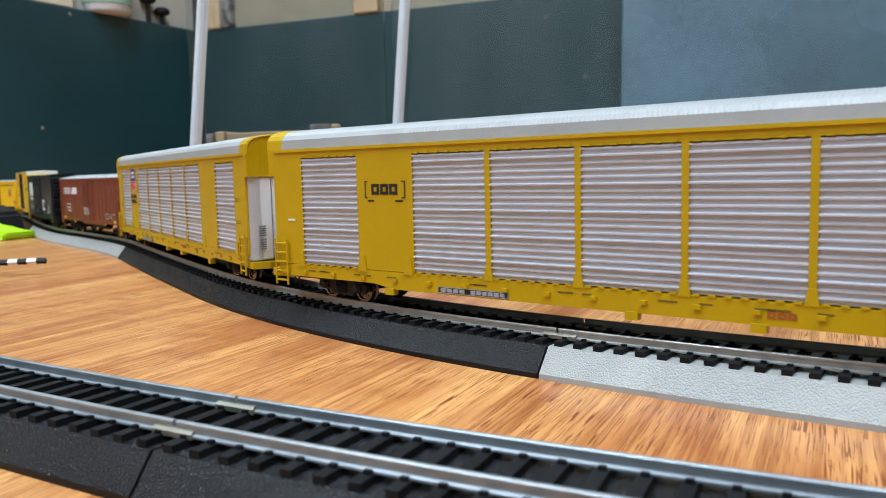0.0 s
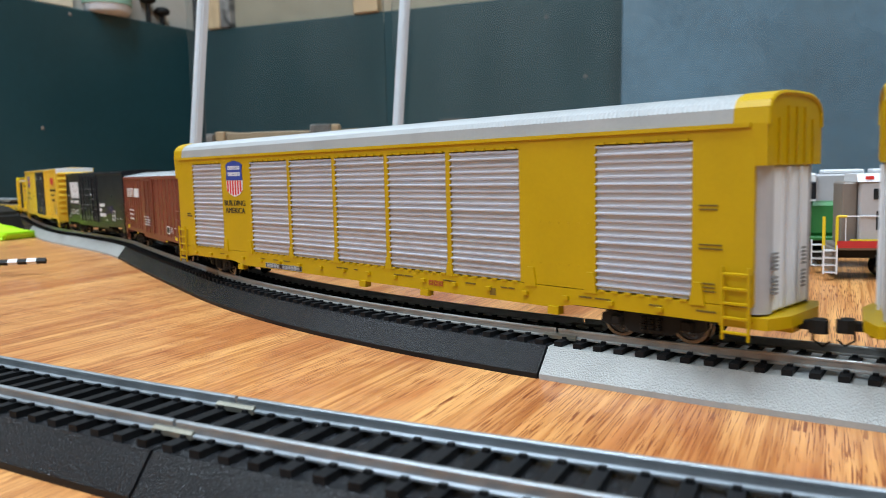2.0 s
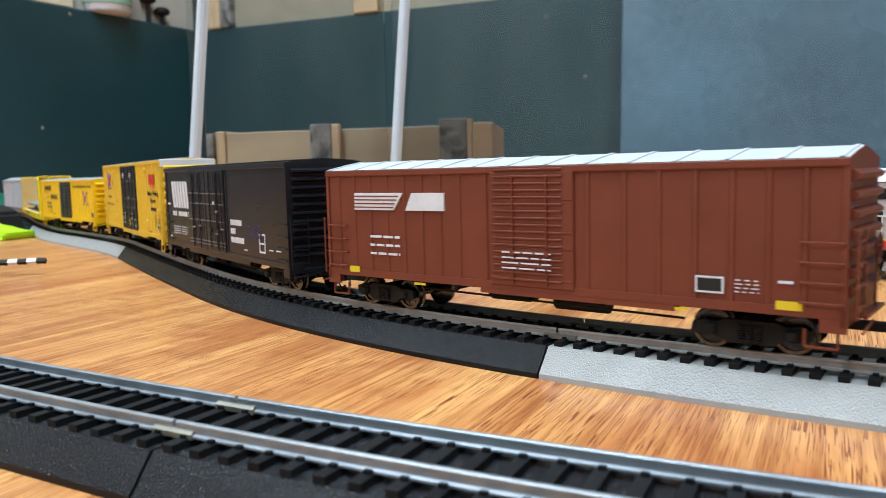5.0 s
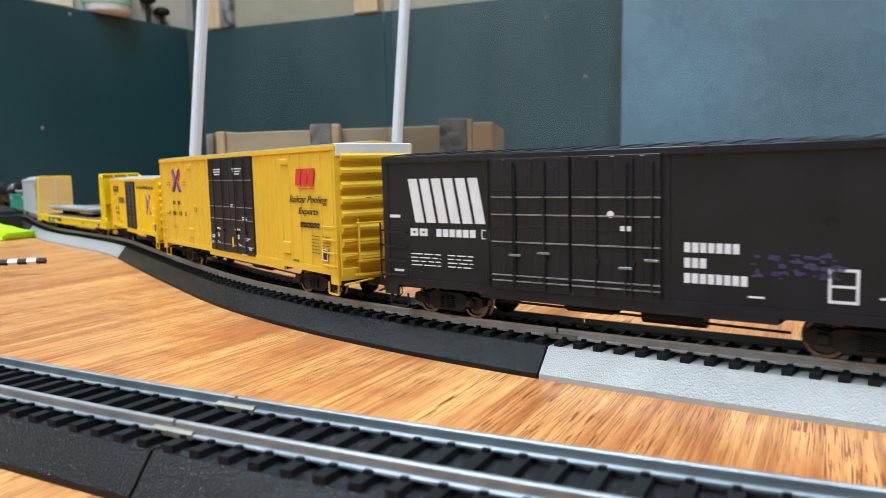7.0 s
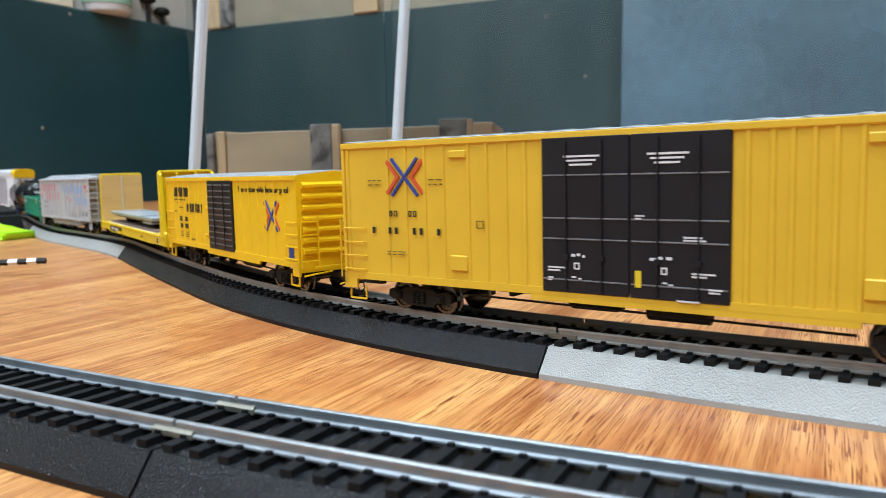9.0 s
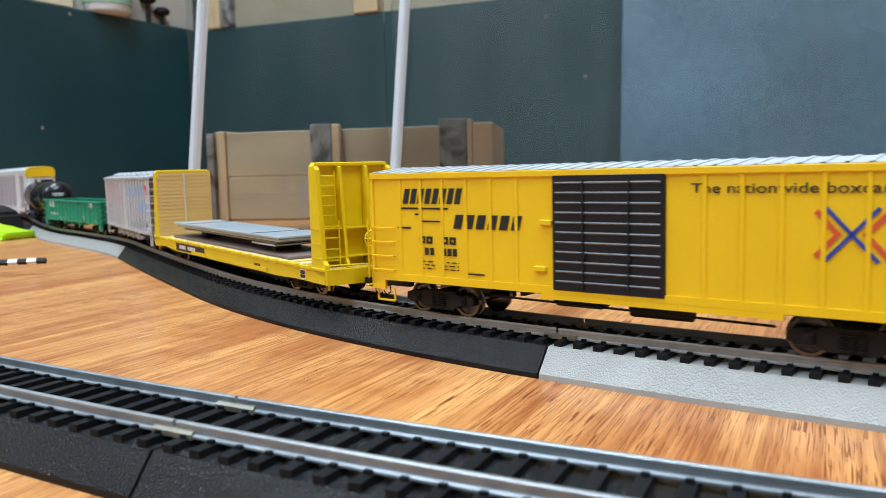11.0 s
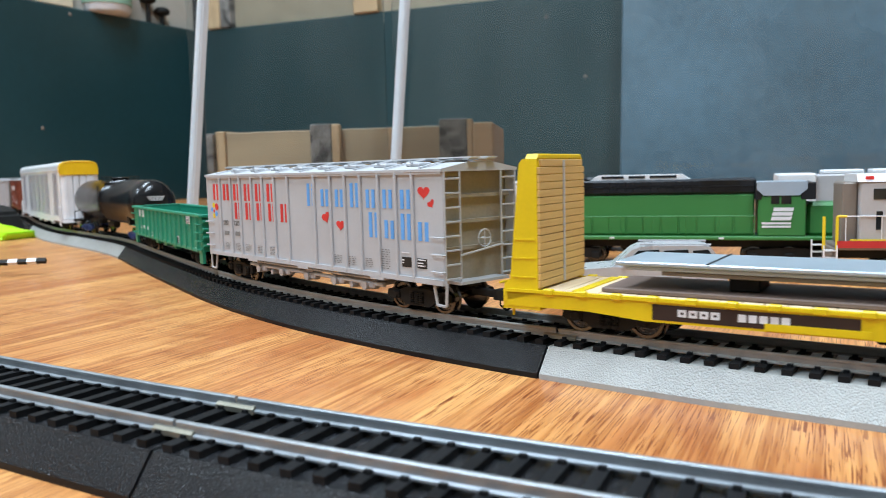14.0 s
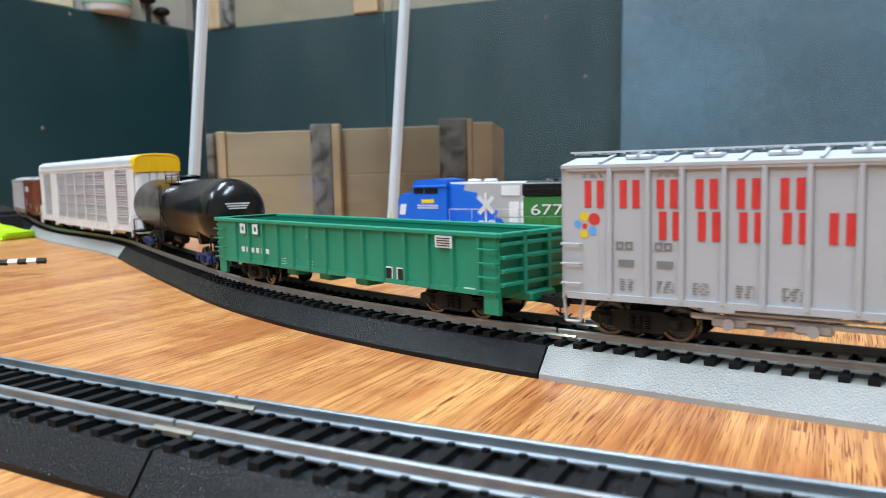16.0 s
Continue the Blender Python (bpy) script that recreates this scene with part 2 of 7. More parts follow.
def tie_mesh():
    bm = mesh()
    z0, z1 = BED_TOP - 0.0006, RAIL_TOP - 0.0028
    box(bm, -0.0013, 0.0013, -0.0148, 0.0148, z0, z1)
    for y in (-0.0088, 0.0088):
        for k in (-0.0016, 0.0016):
            box(bm, -0.0007, 0.0007, y + k - 0.0005, y + k + 0.0005, z1, z1 + 0.0007)
    me = bpy.data.meshes.new("tie")
    bmesh.ops.recalc_face_normals(bm, faces=bm.faces)
    bm.to_mesh(me)
    bm.free()
    me.materials.append(TIE)
    return me


TIE_MESH = tie_mesh()


def track_section(line, s0, s1, bed, rail, label, pitch, ties=True, joiner_at=()):
    top = empty("track_section", label, "model track", "track sections")
    gap = 0.0004
    slab = part("roadbed", sweep(mesh(), line, s0 + gap, s1 - gap, BED), bed, top)
    # the moulded lip is smooth, without the pebble grain
    slab.data.materials.append(BED_LIP[bed.name])
    for f in slab.data.polygons:
        if abs(f.normal.z) < 0.25:
            f.material_index = 1
    for c in (-0.00885, 0.00885):
        part("rail", sweep(mesh(), line, s0 + gap, s1 - gap, rail_outline(c)), rail, top)
    for js in joiner_at:
        for c in (-0.00885, 0.00885):
            z0 = RAIL_TOP - 0.0028
            prof = [(c - 0.0016, z0 - 0.0003), (c + 0.0016, z0 - 0.0003), (c + 0.0016, z0 + 0.0008), (c + 0.0008, z0 + 0.0013), (c - 0.0008, z0 + 0.0013), (c - 0.0016, z0 + 0.0008)]
            part("rail_joiner", sweep(mesh(), line, js - 0.0055, js + 0.0055, prof), BRASSY, top, "bright metal rail joiner")
    if ties:
        n = int((s1 - s0) / pitch)
        for i in range(n):
            s = s0 + (s1 - s0) * (i + 0.5) / n
            if any(abs(s - j) < 0.0018 for j in joiner_at):
                continue
            x, y, th = line(s)
            t = new("tie", TIE_MESH)
            t.parent = top
            t.matrix_basis = pose(x, y, 0, 0, 0, math.degrees(th))
    return top


# ---- the room ----
def room():
    bm = mesh()
    prism(bm, [(-2.3, -0.75), (2.2, -0.75), (2.2, 1.10), (-0.666, 2.196), (-2.3, -0.643)], "z", -0.028, 0)
    tagged(part("table_top", bm, TABLE), "wide oak laminate table top carrying the tracks", "table", kind="structure")
    tagged(part("floor", box(mesh(), -3, 3, -3, 3, -0.83, -0.78), CONCRETE), "grey concrete floor", "floor", kind="structure")
    # out-of-view walls, added to close the room and bounce light back
    tagged(part("wall_front", box(mesh(), -3, 3, -3.1, -3.0, -0.83, 2.4), WALL), "plain off-white wall added out of view to bounce light", "wall", kind="structure")
    tagged(part("wall_right", box(mesh(), 3.0, 3.1, -3, 3, -0.83, 2.4), WALL), "plain off-white wall added out of view to bounce light", "wall", kind="structure")
    tagged(part("ceiling", box(mesh(), -3, 3, -3, 3, 2.3, 2.4), CEIL), "plain white ceiling", "ceiling", kind="structure")


room()
# ---- paints of the rolling stock ----
YELLOW = paint("autorack_yellow_paint", (0.50, 0.31, 0.001), 0.38, 0, 0.07, 60, 900, 0.06, 0, 0, 0.0003, 0.35)
TTX_YELLOW = paint("warm_yellow_paint", (0.74, 0.46, 0.03), 0.42, 0, 0.06, 60, 900, 0.06)
RB_YELLOW = paint("bright_yellow_paint", (0.84, 0.52, 0.006), 0.4, 0, 0.05, 60, 900, 0.06)
FLAT_YELLOW = paint("lemon_yellow_paint", (0.74, 0.53, 0.005), 0.4, 0, 0.08, 60, 900, 0.06)
GALV = paint("galvanised_panel", (0.56, 0.56, 0.615), 0.33, 0.2, 0.05, 90, 1600, 0.06)
RACK_ROOF = paint("dull_roof_metal", (0.36, 0.365, 0.365), 0.45, 0.1, 0.08, 80, 1200, 0.1)
GREY_INK = paint("grey_stencil", (0.2, 0.2, 0.2), 0.5, 0, 0.1, 200, 900, 0)
ROOF_GREY = paint("pale_roof_metal", (0.52, 0.53, 0.54), 0.45, 0.1, 0.08, 80, 1200, 0.1)
WHITE = paint("white_paint", (0.72, 0.72, 0.74), 0.45, 0, 0.06, 80, 900, 0.06)
SILVER = paint("silver_grey_paint", (0.45, 0.44, 0.45), 0.4, 0.15, 0.06, 80, 900, 0.06)
BROWN = paint("boxcar_red_paint", (0.175, 0.037, 0.017), 0.45, 0, 0.12, 80, 900, 0.08)
BLACK = paint("black_car_paint", (0.011, 0.013, 0.017), 0.3, 0, 0.25, 80, 900, 0.08, 0, 0, 0.0003, 0.36)
DOOR_BLACK = paint("black_door_paint", (0.012, 0.012, 0.016), 0.42, 0, 0.15, 80, 900, 0.06, 0, 0, 0.0003, 0.3)
DARK = paint("grimy_black_metal", (0.011, 0.0105, 0.010), 0.6, 0.0, 0.3, 200, 1500, 0.15, 0, 0, 0.0003, 0.25)
WHEEL = paint("blackened_wheel_metal", (0.02, 0.02, 0.021), 0.2, 0.0, 0.3, 300, 1500, 0.06, 0, 0.5, 0.0003, 0.9)
TREAD = paint("polished_tread_metal", (0.6, 0.58, 0.55), 0.22, 1.0, 0.1, 300, 1500, 0.05)
HOPPER_GREY = paint("hopper_grey_paint", (0.458, 0.466, 0.488), 0.48, 0, 0.06, 60, 900, 0.06)
HOPPER_END = paint("dusty_tan_grey_paint", (0.3, 0.26, 0.2), 0.6, 0, 0.2, 90, 900, 0.1)
GREEN = paint("jade_green_paint", (0.012, 0.25, 0.15), 0.4, 0, 0.08, 60, 900, 0.06)
TANK = paint("satin_black_tank", (0.009, 0.009, 0.010), 0.2, 0, 0.2, 60, 900, 0.03, 0, 0, 0.0003, 0.4)
TAN_WOOD = oak("bulkhead_plank", 90, (0.66, 0.43, 0.15), (0.60, 0.38, 0.13), 3, 0.6, False, 0.14)
DECK_WOOD = oak("pale_deck_plank", 90, (0.76, 0.60, 0.40), (0.71, 0.54, 0.34), 6, 0.7, False, 0.2)
PLATE = paint("blue_grey_steel_sheet", (0.42, 0.48, 0.53), 0.3, 0.35, 0.08, 40, 900, 0.05)
PLY = paint("brown_board", (0.17, 0.115, 0.095), 0.6, 0, 0.15, 80, 1200, 0.1)
RED_INK = paint("red_lettering", (0.65, 0.035, 0.03), 0.5, 0, 0.08, 200, 900, 0)
BLUE_INK = paint("light_blue_lettering", (0.12, 0.36, 0.78), 0.5, 0, 0.08, 200, 900, 0)
NAVY = paint("shield_blue", (0.02, 0.05, 0.3), 0.5, 0, 0.08, 200, 900, 0)
FADED_INK = paint("faded_stencil", (0.16, 0.10, 0.01), 0.5, 0, 0.1, 200, 900, 0)
BLACK_INK = paint("black_lettering", (0.012, 0.012, 0.012), 0.5, 0, 0.1, 200, 900, 0)
WHITE_INK = paint("white_lettering", (0.7, 0.7, 0.72), 0.5, 0, 0.08, 200, 900, 0)
SILVER_CAR = paint("silver_car_paint", (0.5, 0.5, 0.515), 0.28, 0.25, 0.05, 80, 900, 0.03)
BLUE_GREY = paint("blue_grey_roof_paint", (0.34, 0.40, 0.47), 0.4, 0.1, 0.06, 80, 900, 0.05)
ORANGE_RED = paint("orange_red_mark", (0.6, 0.085, 0.025), 0.5, 0, 0.05, 200, 900, 0)
WORN_INK = paint("worn_white_lettering", (0.33, 0.33, 0.34), 0.5, 0, 0.1, 200, 900, 0)
YELLOW_INK = paint("yellow_mark", (0.75, 0.55, 0.02), 0.5, 0, 0.05, 200, 900, 0)
LOCO_BLUE = paint("loco_blue_paint", (0.004, 0.13, 0.66), 0.4, 0, 0.06, 60, 900, 0.05)
LOCO_GREEN = paint("cascade_green_paint", (0.037, 0.185, 0.047), 0.4, 0, 0.06, 60, 900, 0.05)
LOCO_RED = paint("loco_red_paint", (0.5, 0.03, 0.03), 0.4, 0, 0.06, 60, 900, 0.05)
LOCO_TAUPE = paint("loco_taupe_paint", (0.2, 0.165, 0.14), 0.45, 0, 0.06, 60, 900, 0.05)
TINT_GLASS = paint("dark_window_glass", (0.015, 0.018, 0.02), 0.08, 0, 0.05, 60, 900, 0)
LIME = paint("lime_plastic", (0.42, 0.75, 0.01), 0.4, 0, 0.05, 60, 900, 0.05)
LAMP_RED = paint("red_lamp_lens", (0.5, 0.08, 0.03), 0.3, 0, 0.05, 60, 900, 0)
CREAM_BOX = paint("cream_card", (0.62, 0.54, 0.40), 0.7, 0, 0.08, 30, 400, 0.05)
PINK_BOX = paint("dull_pink_card", (0.42, 0.24, 0.30), 0.7, 0, 0.15, 30, 400, 0.05)
PAPER_GREEN = paint("green_printed_paper", (0.25, 0.4, 0.3), 0.7, 0, 0.1, 60, 900, 0)


# ---- the walls behind the table ----
CORNER = Vector((-0.664, 2.2, 0))
LEFT_DIR = Vector((-0.499, -0.867, 0)).normalized()
RIGHT_DIR = Vector((0.934, -0.357, 0)).normalized()
BOARD_TOP = 0.463


def wall_frame(direction):
    """A frame with x along the wall from the corner, y out of the room and z up."""
    out = Vector((-direction.y, direction.x, 0))
    if out.dot(Vector((0, 1, 0))) < 0 and direction is RIGHT_DIR:
        out = -out
    if direction is LEFT_DIR and out.x > 0:
        out = -out
    return Matrix(((direction.x, out.x, 0, CORNER.x), (direction.y, out.y, 0, CORNER.y), (0, 0, 1, 0), (0, 0, 0, 1)))


def walls():
    for name, d, length in (("wall_left", LEFT_DIR, 5.0), ("wall_back", RIGHT_DIR, 5.0)):
        m = wall_frame(d)
        w = part(name, box(mesh(), -0.0, length, 0.02, 0.12, -0.83, 2.4), WALL)
        w.matrix_world = m
        tagged(w, "off-white painted room wall above the green boards", "wall", kind="structure")
    # tall dark green boards, butted along both walls
    near_board = {}
    m = wall_frame(LEFT_DIR)
    for a, b in ((0.0, 1.22), (1.224, 2.44)):
        o = part("wainscot_board", box(mesh(), a, b, -0.004, 0.016, -0.5, BOARD_TOP, 0.003), GREEN_WALL)
        o.matrix_world = m
        near_board.setdefault(True, o)
        tagged(o, "dark green board along the room wall", "wall board", kind="structure")
    m = wall_frame(RIGHT_DIR)
    for a, b in ((0.006, 1.22), (1.2204, 2.44), (2.4404, 3.66)):
        o = part("wainscot_board", box(mesh(), a, b, -0.004, 0.016, -0.5, BOARD_TOP, 0.003), GREEN_WALL)
        o.matrix_world = m
        near_board.setdefault(False, o)
        tagged(o, "dark green board along the room wall", "wall board", kind="structure")
    # added board: its pale mottled colour and tilt stand in for glare
    o = part("glare_panel", box(mesh(), 1.171, 2.9, -0.009, 0.009, 0.0, 1.15, 0.003), GLARE_PANEL)
    o.matrix_world = m @ pose(0, -0.128, 0.001, -6.0)
    tagged(o, "tall leaning blue-grey board added as the pale glare before the green wall", "backdrop board", kind="structure")
    for x, wd, mat in ((0.040, 0.038, STUD), (0.080, 0.033, CRATE_END), (0.487, 0.068, STUD)):
        o = part("timber_stud", box(mesh(), x, x + wd, -0.012, 0.018, BOARD_TOP, 1.9, 0.003), mat)
        o.matrix_world = m
        tagged(o, "upright timber above the green board", "timber", "studs", "structure")
    tan = part("plywood_sheet", box(mesh(), 0.004, 1.6, 0.014, 0.018, BOARD_TOP, 2.0), LINING)
    tan.matrix_world = m
    tagged(tan, "tan plywood lining above the green board", "plywood", kind="structure")
    # screw heads in the boards
    for d, x, z in ((LEFT_DIR, 0.397, 0.447), (LEFT_DIR, 0.487, 0.180), (RIGHT_DIR, 0.985, 0.412), (RIGHT_DIR, 1.075, 0.270)):
        k = part("screw_head", lathe(mesh(), [(0.0045, 0.0), (0.0042, 0.0012), (0.002, 0.0018)], pose(0, 0, 0, 90), 12), LOCO_TAUPE, near_board[d is LEFT_DIR], "dull screw head")
        k.matrix_basis = pose(x, -0.0041, z)
    # things on the ledge of the left board
    m = wall_frame(LEFT_DIR)
    tub = empty("storage_tub", "white tub with a green printed label on the ledge", "tub")
    tub.matrix_world = m @ pose(0.29, 0.005, BOARD_TOP)
    part("body", lathe(mesh(), [(0.05, 0), (0.056, 0.006), (0.058, 0.1), (0.062, 0.104), (0.062, 0.112), (0.0, 0.113)], pose(0, -0.0, 0), 28), WHITE, tub, "", True)
    part("label_band", lathe(mesh(), [(0.0585, 0.02), (0.0592, 0.021), (0.0596, 0.08), (0.0588, 0.081)], pose(0, 0, 0), 28), PAPER_GREEN, tub, "green printed label")
    for x, wd, hgt, mat, lab in ((0.385, 0.090, 0.16, CREAM_BOX, "cream card box on the ledge of the green board"), (0.485, 0.13, 0.12, PINK_BOX, "dull pink card box on the ledge of the green board")):
        k = empty("card_box", lab, "box", "card boxes")
        k.matrix_world = m @ pose(x, 0.006, BOARD_TOP)
        part("carton", box(mesh(), 0.0, wd, -0.008, 0.012, 0.0, hgt, 0.002), mat, k)
        part("lid", box(mesh(), -0.002, wd + 0.002, -0.0095, 0.0135, hgt + 0.0002, hgt + 0.012, 0.001), mat, k)
    for x, hgt in ((0.166, 0.052), (0.122, 0.028)):
        k = empty("screw_clamp", "black clamp standing on the board edge", "clamp", "clamps")
        k.matrix_world = m @ pose(x, 0.003, BOARD_TOP)
        bm = mesh()
        rod(bm, (0, 0, 0), (0, 0, hgt), 0.006, 10)
        part("spindle", bm, DARK, k)
        part("knob", lathe(mesh(), [(0.008, hgt - 0.004), (0.019, hgt), (0.021, hgt + 0.008), (0.013, hgt + 0.016), (0.004, hgt + 0.018)], pose(0, 0, 0), 14), DARK, k, "", True)


walls()


# ---- fence of clear sheet and leaning posts ----
def fence():
    for (bx, by), (tx, tz), r in (((-0.2614, 0.80), (-0.2218, 0.36), 0.0060), ((-0.0572, 0.88), (-0.0217, 0.40), 0.0060)):
        post = empty("leaning_post", "white plastic post leaning slightly beside the clear sheet", "post", "posts")
        d = (Vector((tx, by, tz)) - Vector((bx, by, 0)))
        top = Vector((bx, by, 0)) + d * 1.6
        bm = mesh()
        rod(bm, (bx, by, 0.004), top, r, 4)
        part("tube", bm, POST, post)
        bm = mesh()
        for k in (-0.35, 0.35):
            rod(bm, Vector((bx + k * r, by - r * 0.72, 0.004)), top + Vector((k * r, -r * 0.72, 0)), r * 0.12, 4)
        part("ridge", bm, POST, post)
        part("foot", box(mesh(), bx - 0.012, bx + 0.012, by - 0.012, by + 0.012, 0, 0.004, 0.001), POST, post)
    for (ax, ay), (bx, by) in (((-0.262, 0.814), (-0.056, 0.894)), ((-0.055, 0.894), (0.55, 0.80))):
        d = Vector((bx - ax, by - ay, 0))
        bm = mesh()
        box(bm, 0.004, d.length - 0.004, 0, 0.003, 0.001, 0.62)
        o = part("clear_sheet", bm, glass("clear_acrylic"))
        o.matrix_world = Matrix.Translation((ax, ay, 0)) @ Matrix.Rotation(math.atan2(d.y, d.x), 4, "Z")
        tagged(o, "clear acrylic sheet standing between the posts", "acrylic sheet", "clear sheets")


fence()


def crate():
    c = empty("wooden_crate", "low pine crate of wide boards with weathered battens", "crate")
    c.matrix_world = Matrix.Translation((-0.306, 1.065, 0)) @ Matrix.Rotation(math.atan2(-0.06, 0.376), 4, "Z")
    for z0, z1 in ((0.001, 0.0597), (0.060, 0.120)):
        part("board", box(mesh(), 0.014, 0.371, 0.0, 0.009, z0, z1, 0.0012), CRATE, c)
    part("board", box(mesh(), 0.014, 0.371, 0.15, 0.159, 0.001, 0.12, 0.0012), CRATE, c)
    part("corner_post", box(mesh(), 0.0, 0.0138, -0.003, 0.159, 0.0, 0.122, 0.0012), STUD, c)
    part("end_board", box(mesh(), 0.3712, 0.3805, 0.0, 0.159, 0.0, 0.121, 0.0012), STUD, c)
    for x, w, h, mat, lab in ((-0.0105, 0.010, 0.119, CRATE_END, "weathered grey batten"), (0.1365, 0.029, 0.127, CRATE_END, "weathered grey batten"), (0.1662, 0.011, 0.126, STUD, ""), (0.310, 0.036, 0.128, CRATE_END, "weathered grey batten"), (0.3465, 0.007, 0.127, STUD, ""),
                              (0.354, 0.026, 0.122, STUD, "")):
        part("batten", box(mesh(), x, x + w, -0.010, -0.0006, 0.0, h, 0.0012), mat, c, lab)
    part("crate_floor", box(mesh(), 0.015, 0.370, 0.0095, 0.1495, 0.001, 0.008), CRATE, c)


crate()


# ---- parts shared by all rolling stock ----
truck_axles = {}


def flat_text(name, text, width, height, x, z, y, material, parent, slant=0.0):
    """Lettering on the near side of a car; x, z: its centre."""
    cu = bpy.data.curves.new("lettering", "FONT")
    cu.body, cu.align_x, cu.align_y, cu.extrude, cu.shear = text, "CENTER", "CENTER", 0.03, slant
    tmp = bpy.data.objects.new("lettering", cu)
    me = bpy.data.meshes.new_from_object(tmp)
    bpy.data.objects.remove(tmp)
    bpy.data.curves.remove(cu)
    co = np.array([v.co for v in me.vertices])
    lo, hi = co.min(0), co.max(0)
    for v in me.vertices:
        u = (v.co.x - (lo[0] + hi[0]) / 2) / (hi[0] - lo[0]) * width
        w = (v.co.y - (lo[1] + hi[1]) / 2) / (hi[1] - lo[1]) * height
        v.co = (x + u, y - (0.00012 if v.co.z > 0 else -0.00005), z + w)
    me.materials.append(material)
    ob = new(name, me)
    ob.parent = parent
    return ob


def tile(bm, x0, x1, z0, z1, y, slant=0.0):
    """A thin plate on the near side at depth y."""
    s = slant * (z1 - z0)
    prism(bm, [(x0, z0), (x1, z0), (x1 + s, z1), (x0 + s, z1)], "y", y - 0.00012, y + 0.00005)


def ring(bm, x0, x1, z0, z1, t, y, slant=0.0):
    k = slant
    tile(bm, x0, x1, z0, z0 + t, y, k)
    tile(bm, x0 + k * (z1 - z0 - t), x1 + k * (z1 - z0 - t), z1 - t, z1, y, k)
    for a in (x0, x1 - t):
        tile(bm, a + k * t, a + t + k * t, z0 + t, z1 - t, y, k)


def word_blocks(bm, n, x0, x1, z0, z1, y, fill=0.78, t=0.28, slant=0.0):
    """n hollow blocks that stand in for the characters of a mark."""
    p = (x1 - x0) / n
    for i in range(n):
        a = x0 + p * i
        ring(bm, a, a + p * fill, z0, z1, p * fill * t, y, slant)


def small_print(bm, x0, x1, z0, z1, rows, y, rng):
    """Rows of short bars for print too small to read."""
    p = (z1 - z0) / rows
    for i in range(rows):
        x = x0
        while x < x1:
            w = rng.uniform(0.15, 0.4) * (x1 - x0)
            tile(bm, x, min(x + w, x1), z0 + i * p, z0 + i * p + p * 0.27, y)
            x += w + 0.0009


def make_wheelset(parent, x, r):
    bm = mesh()
    half = 0.00815
    for s in (-1, 1):
        m = Matrix.Translation((0, s * half, 0)) @ Matrix.Rotation(-s * math.pi / 2, 4, "X")
        lathe(bm, [(0.0012, -0.0016), (r + 0.0006, -0.0015), (r + 0.0007, -0.0011), (r + 0.0001, -0.0008), (r, 0.0011), (r - 0.0009, 0.0012), (r - 0.0011, 0.0006),
                   (0.0024, 0.0005), (0.0016, 0.0013), (0.0009, 0.0014)], m, 22)
        for k in range(6):
            a = k * math.tau / 6
            c, sn = math.cos(a), math.sin(a)
            rod(bm, (0.0032 * c, s * (half + 0.0004), 0.0032 * sn), (0.0032 * c, s * (half + 0.0008), 0.0032 * sn), 0.00035, 6)
    rod(bm, (0, -half, 0), (0, half, 0), 0.0011, 8)
    ob = part("wheelset", bm, WHEEL, parent, "metal wheelset with bright treads")
    ob.matrix_basis = pose(x, 0, r)
    return ob


SIDE = [(-0.0152, 0.0046), (-0.0148, 0.0070), (-0.0118, 0.0078), (-0.0090, 0.0072), (-0.0062, 0.0083), (0.0062, 0.0083), (0.0090, 0.0072), (0.0118, 0.0078), (0.0148, 0.0070),
        (0.0152, 0.0046), (0.0128, 0.0036), (0.0084, 0.0040), (0.0058, 0.0022), (-0.0058, 0.0022), (-0.0084, 0.0040), (-0.0128, 0.0036)]


def make_truck(car, x, frame_mat=None, r=0.00525, base=0.0102):
    mat = frame_mat or DARK
    t = part("truck", box(mesh(), -0.003, 0.003, -0.0105, 0.0105, 0.0045, 0.0085, 0.0006), mat, car, "black plastic two-axle truck")
    t.matrix_basis = pose(x, 0, 0)
    for s in (-1, 1):
        bm = mesh()
        prism(bm, SIDE, "y", s * 0.0104, s * 0.0120)
        for k in (-base, base):
            box(bm, k - 0.0018, k + 0.0018, min(s * 0.0119, s * 0.0130), max(s * 0.0119, s * 0.0130), 0.0040, 0.0068, 0.0004)
            rod(bm, (k, s * 0.0129, 0.0054), (k, s * 0.0134, 0.0054), 0.0012, 8)
        for k in (-0.0022, 0, 0.0022):
            for z in np.linspace(0.0032, 0.0066, 6):
                rod(bm, (k, s * 0.0124, z), (k, s * 0.0124, z + 0.0004), 0.0009, 7)
        part("side_frame", bm, mat, t)
    axles = []
    for k in (-base, base):
        axles.append((make_wheelset(t, k, r), k, r))
    truck_axles[t.name] = axles
    return t


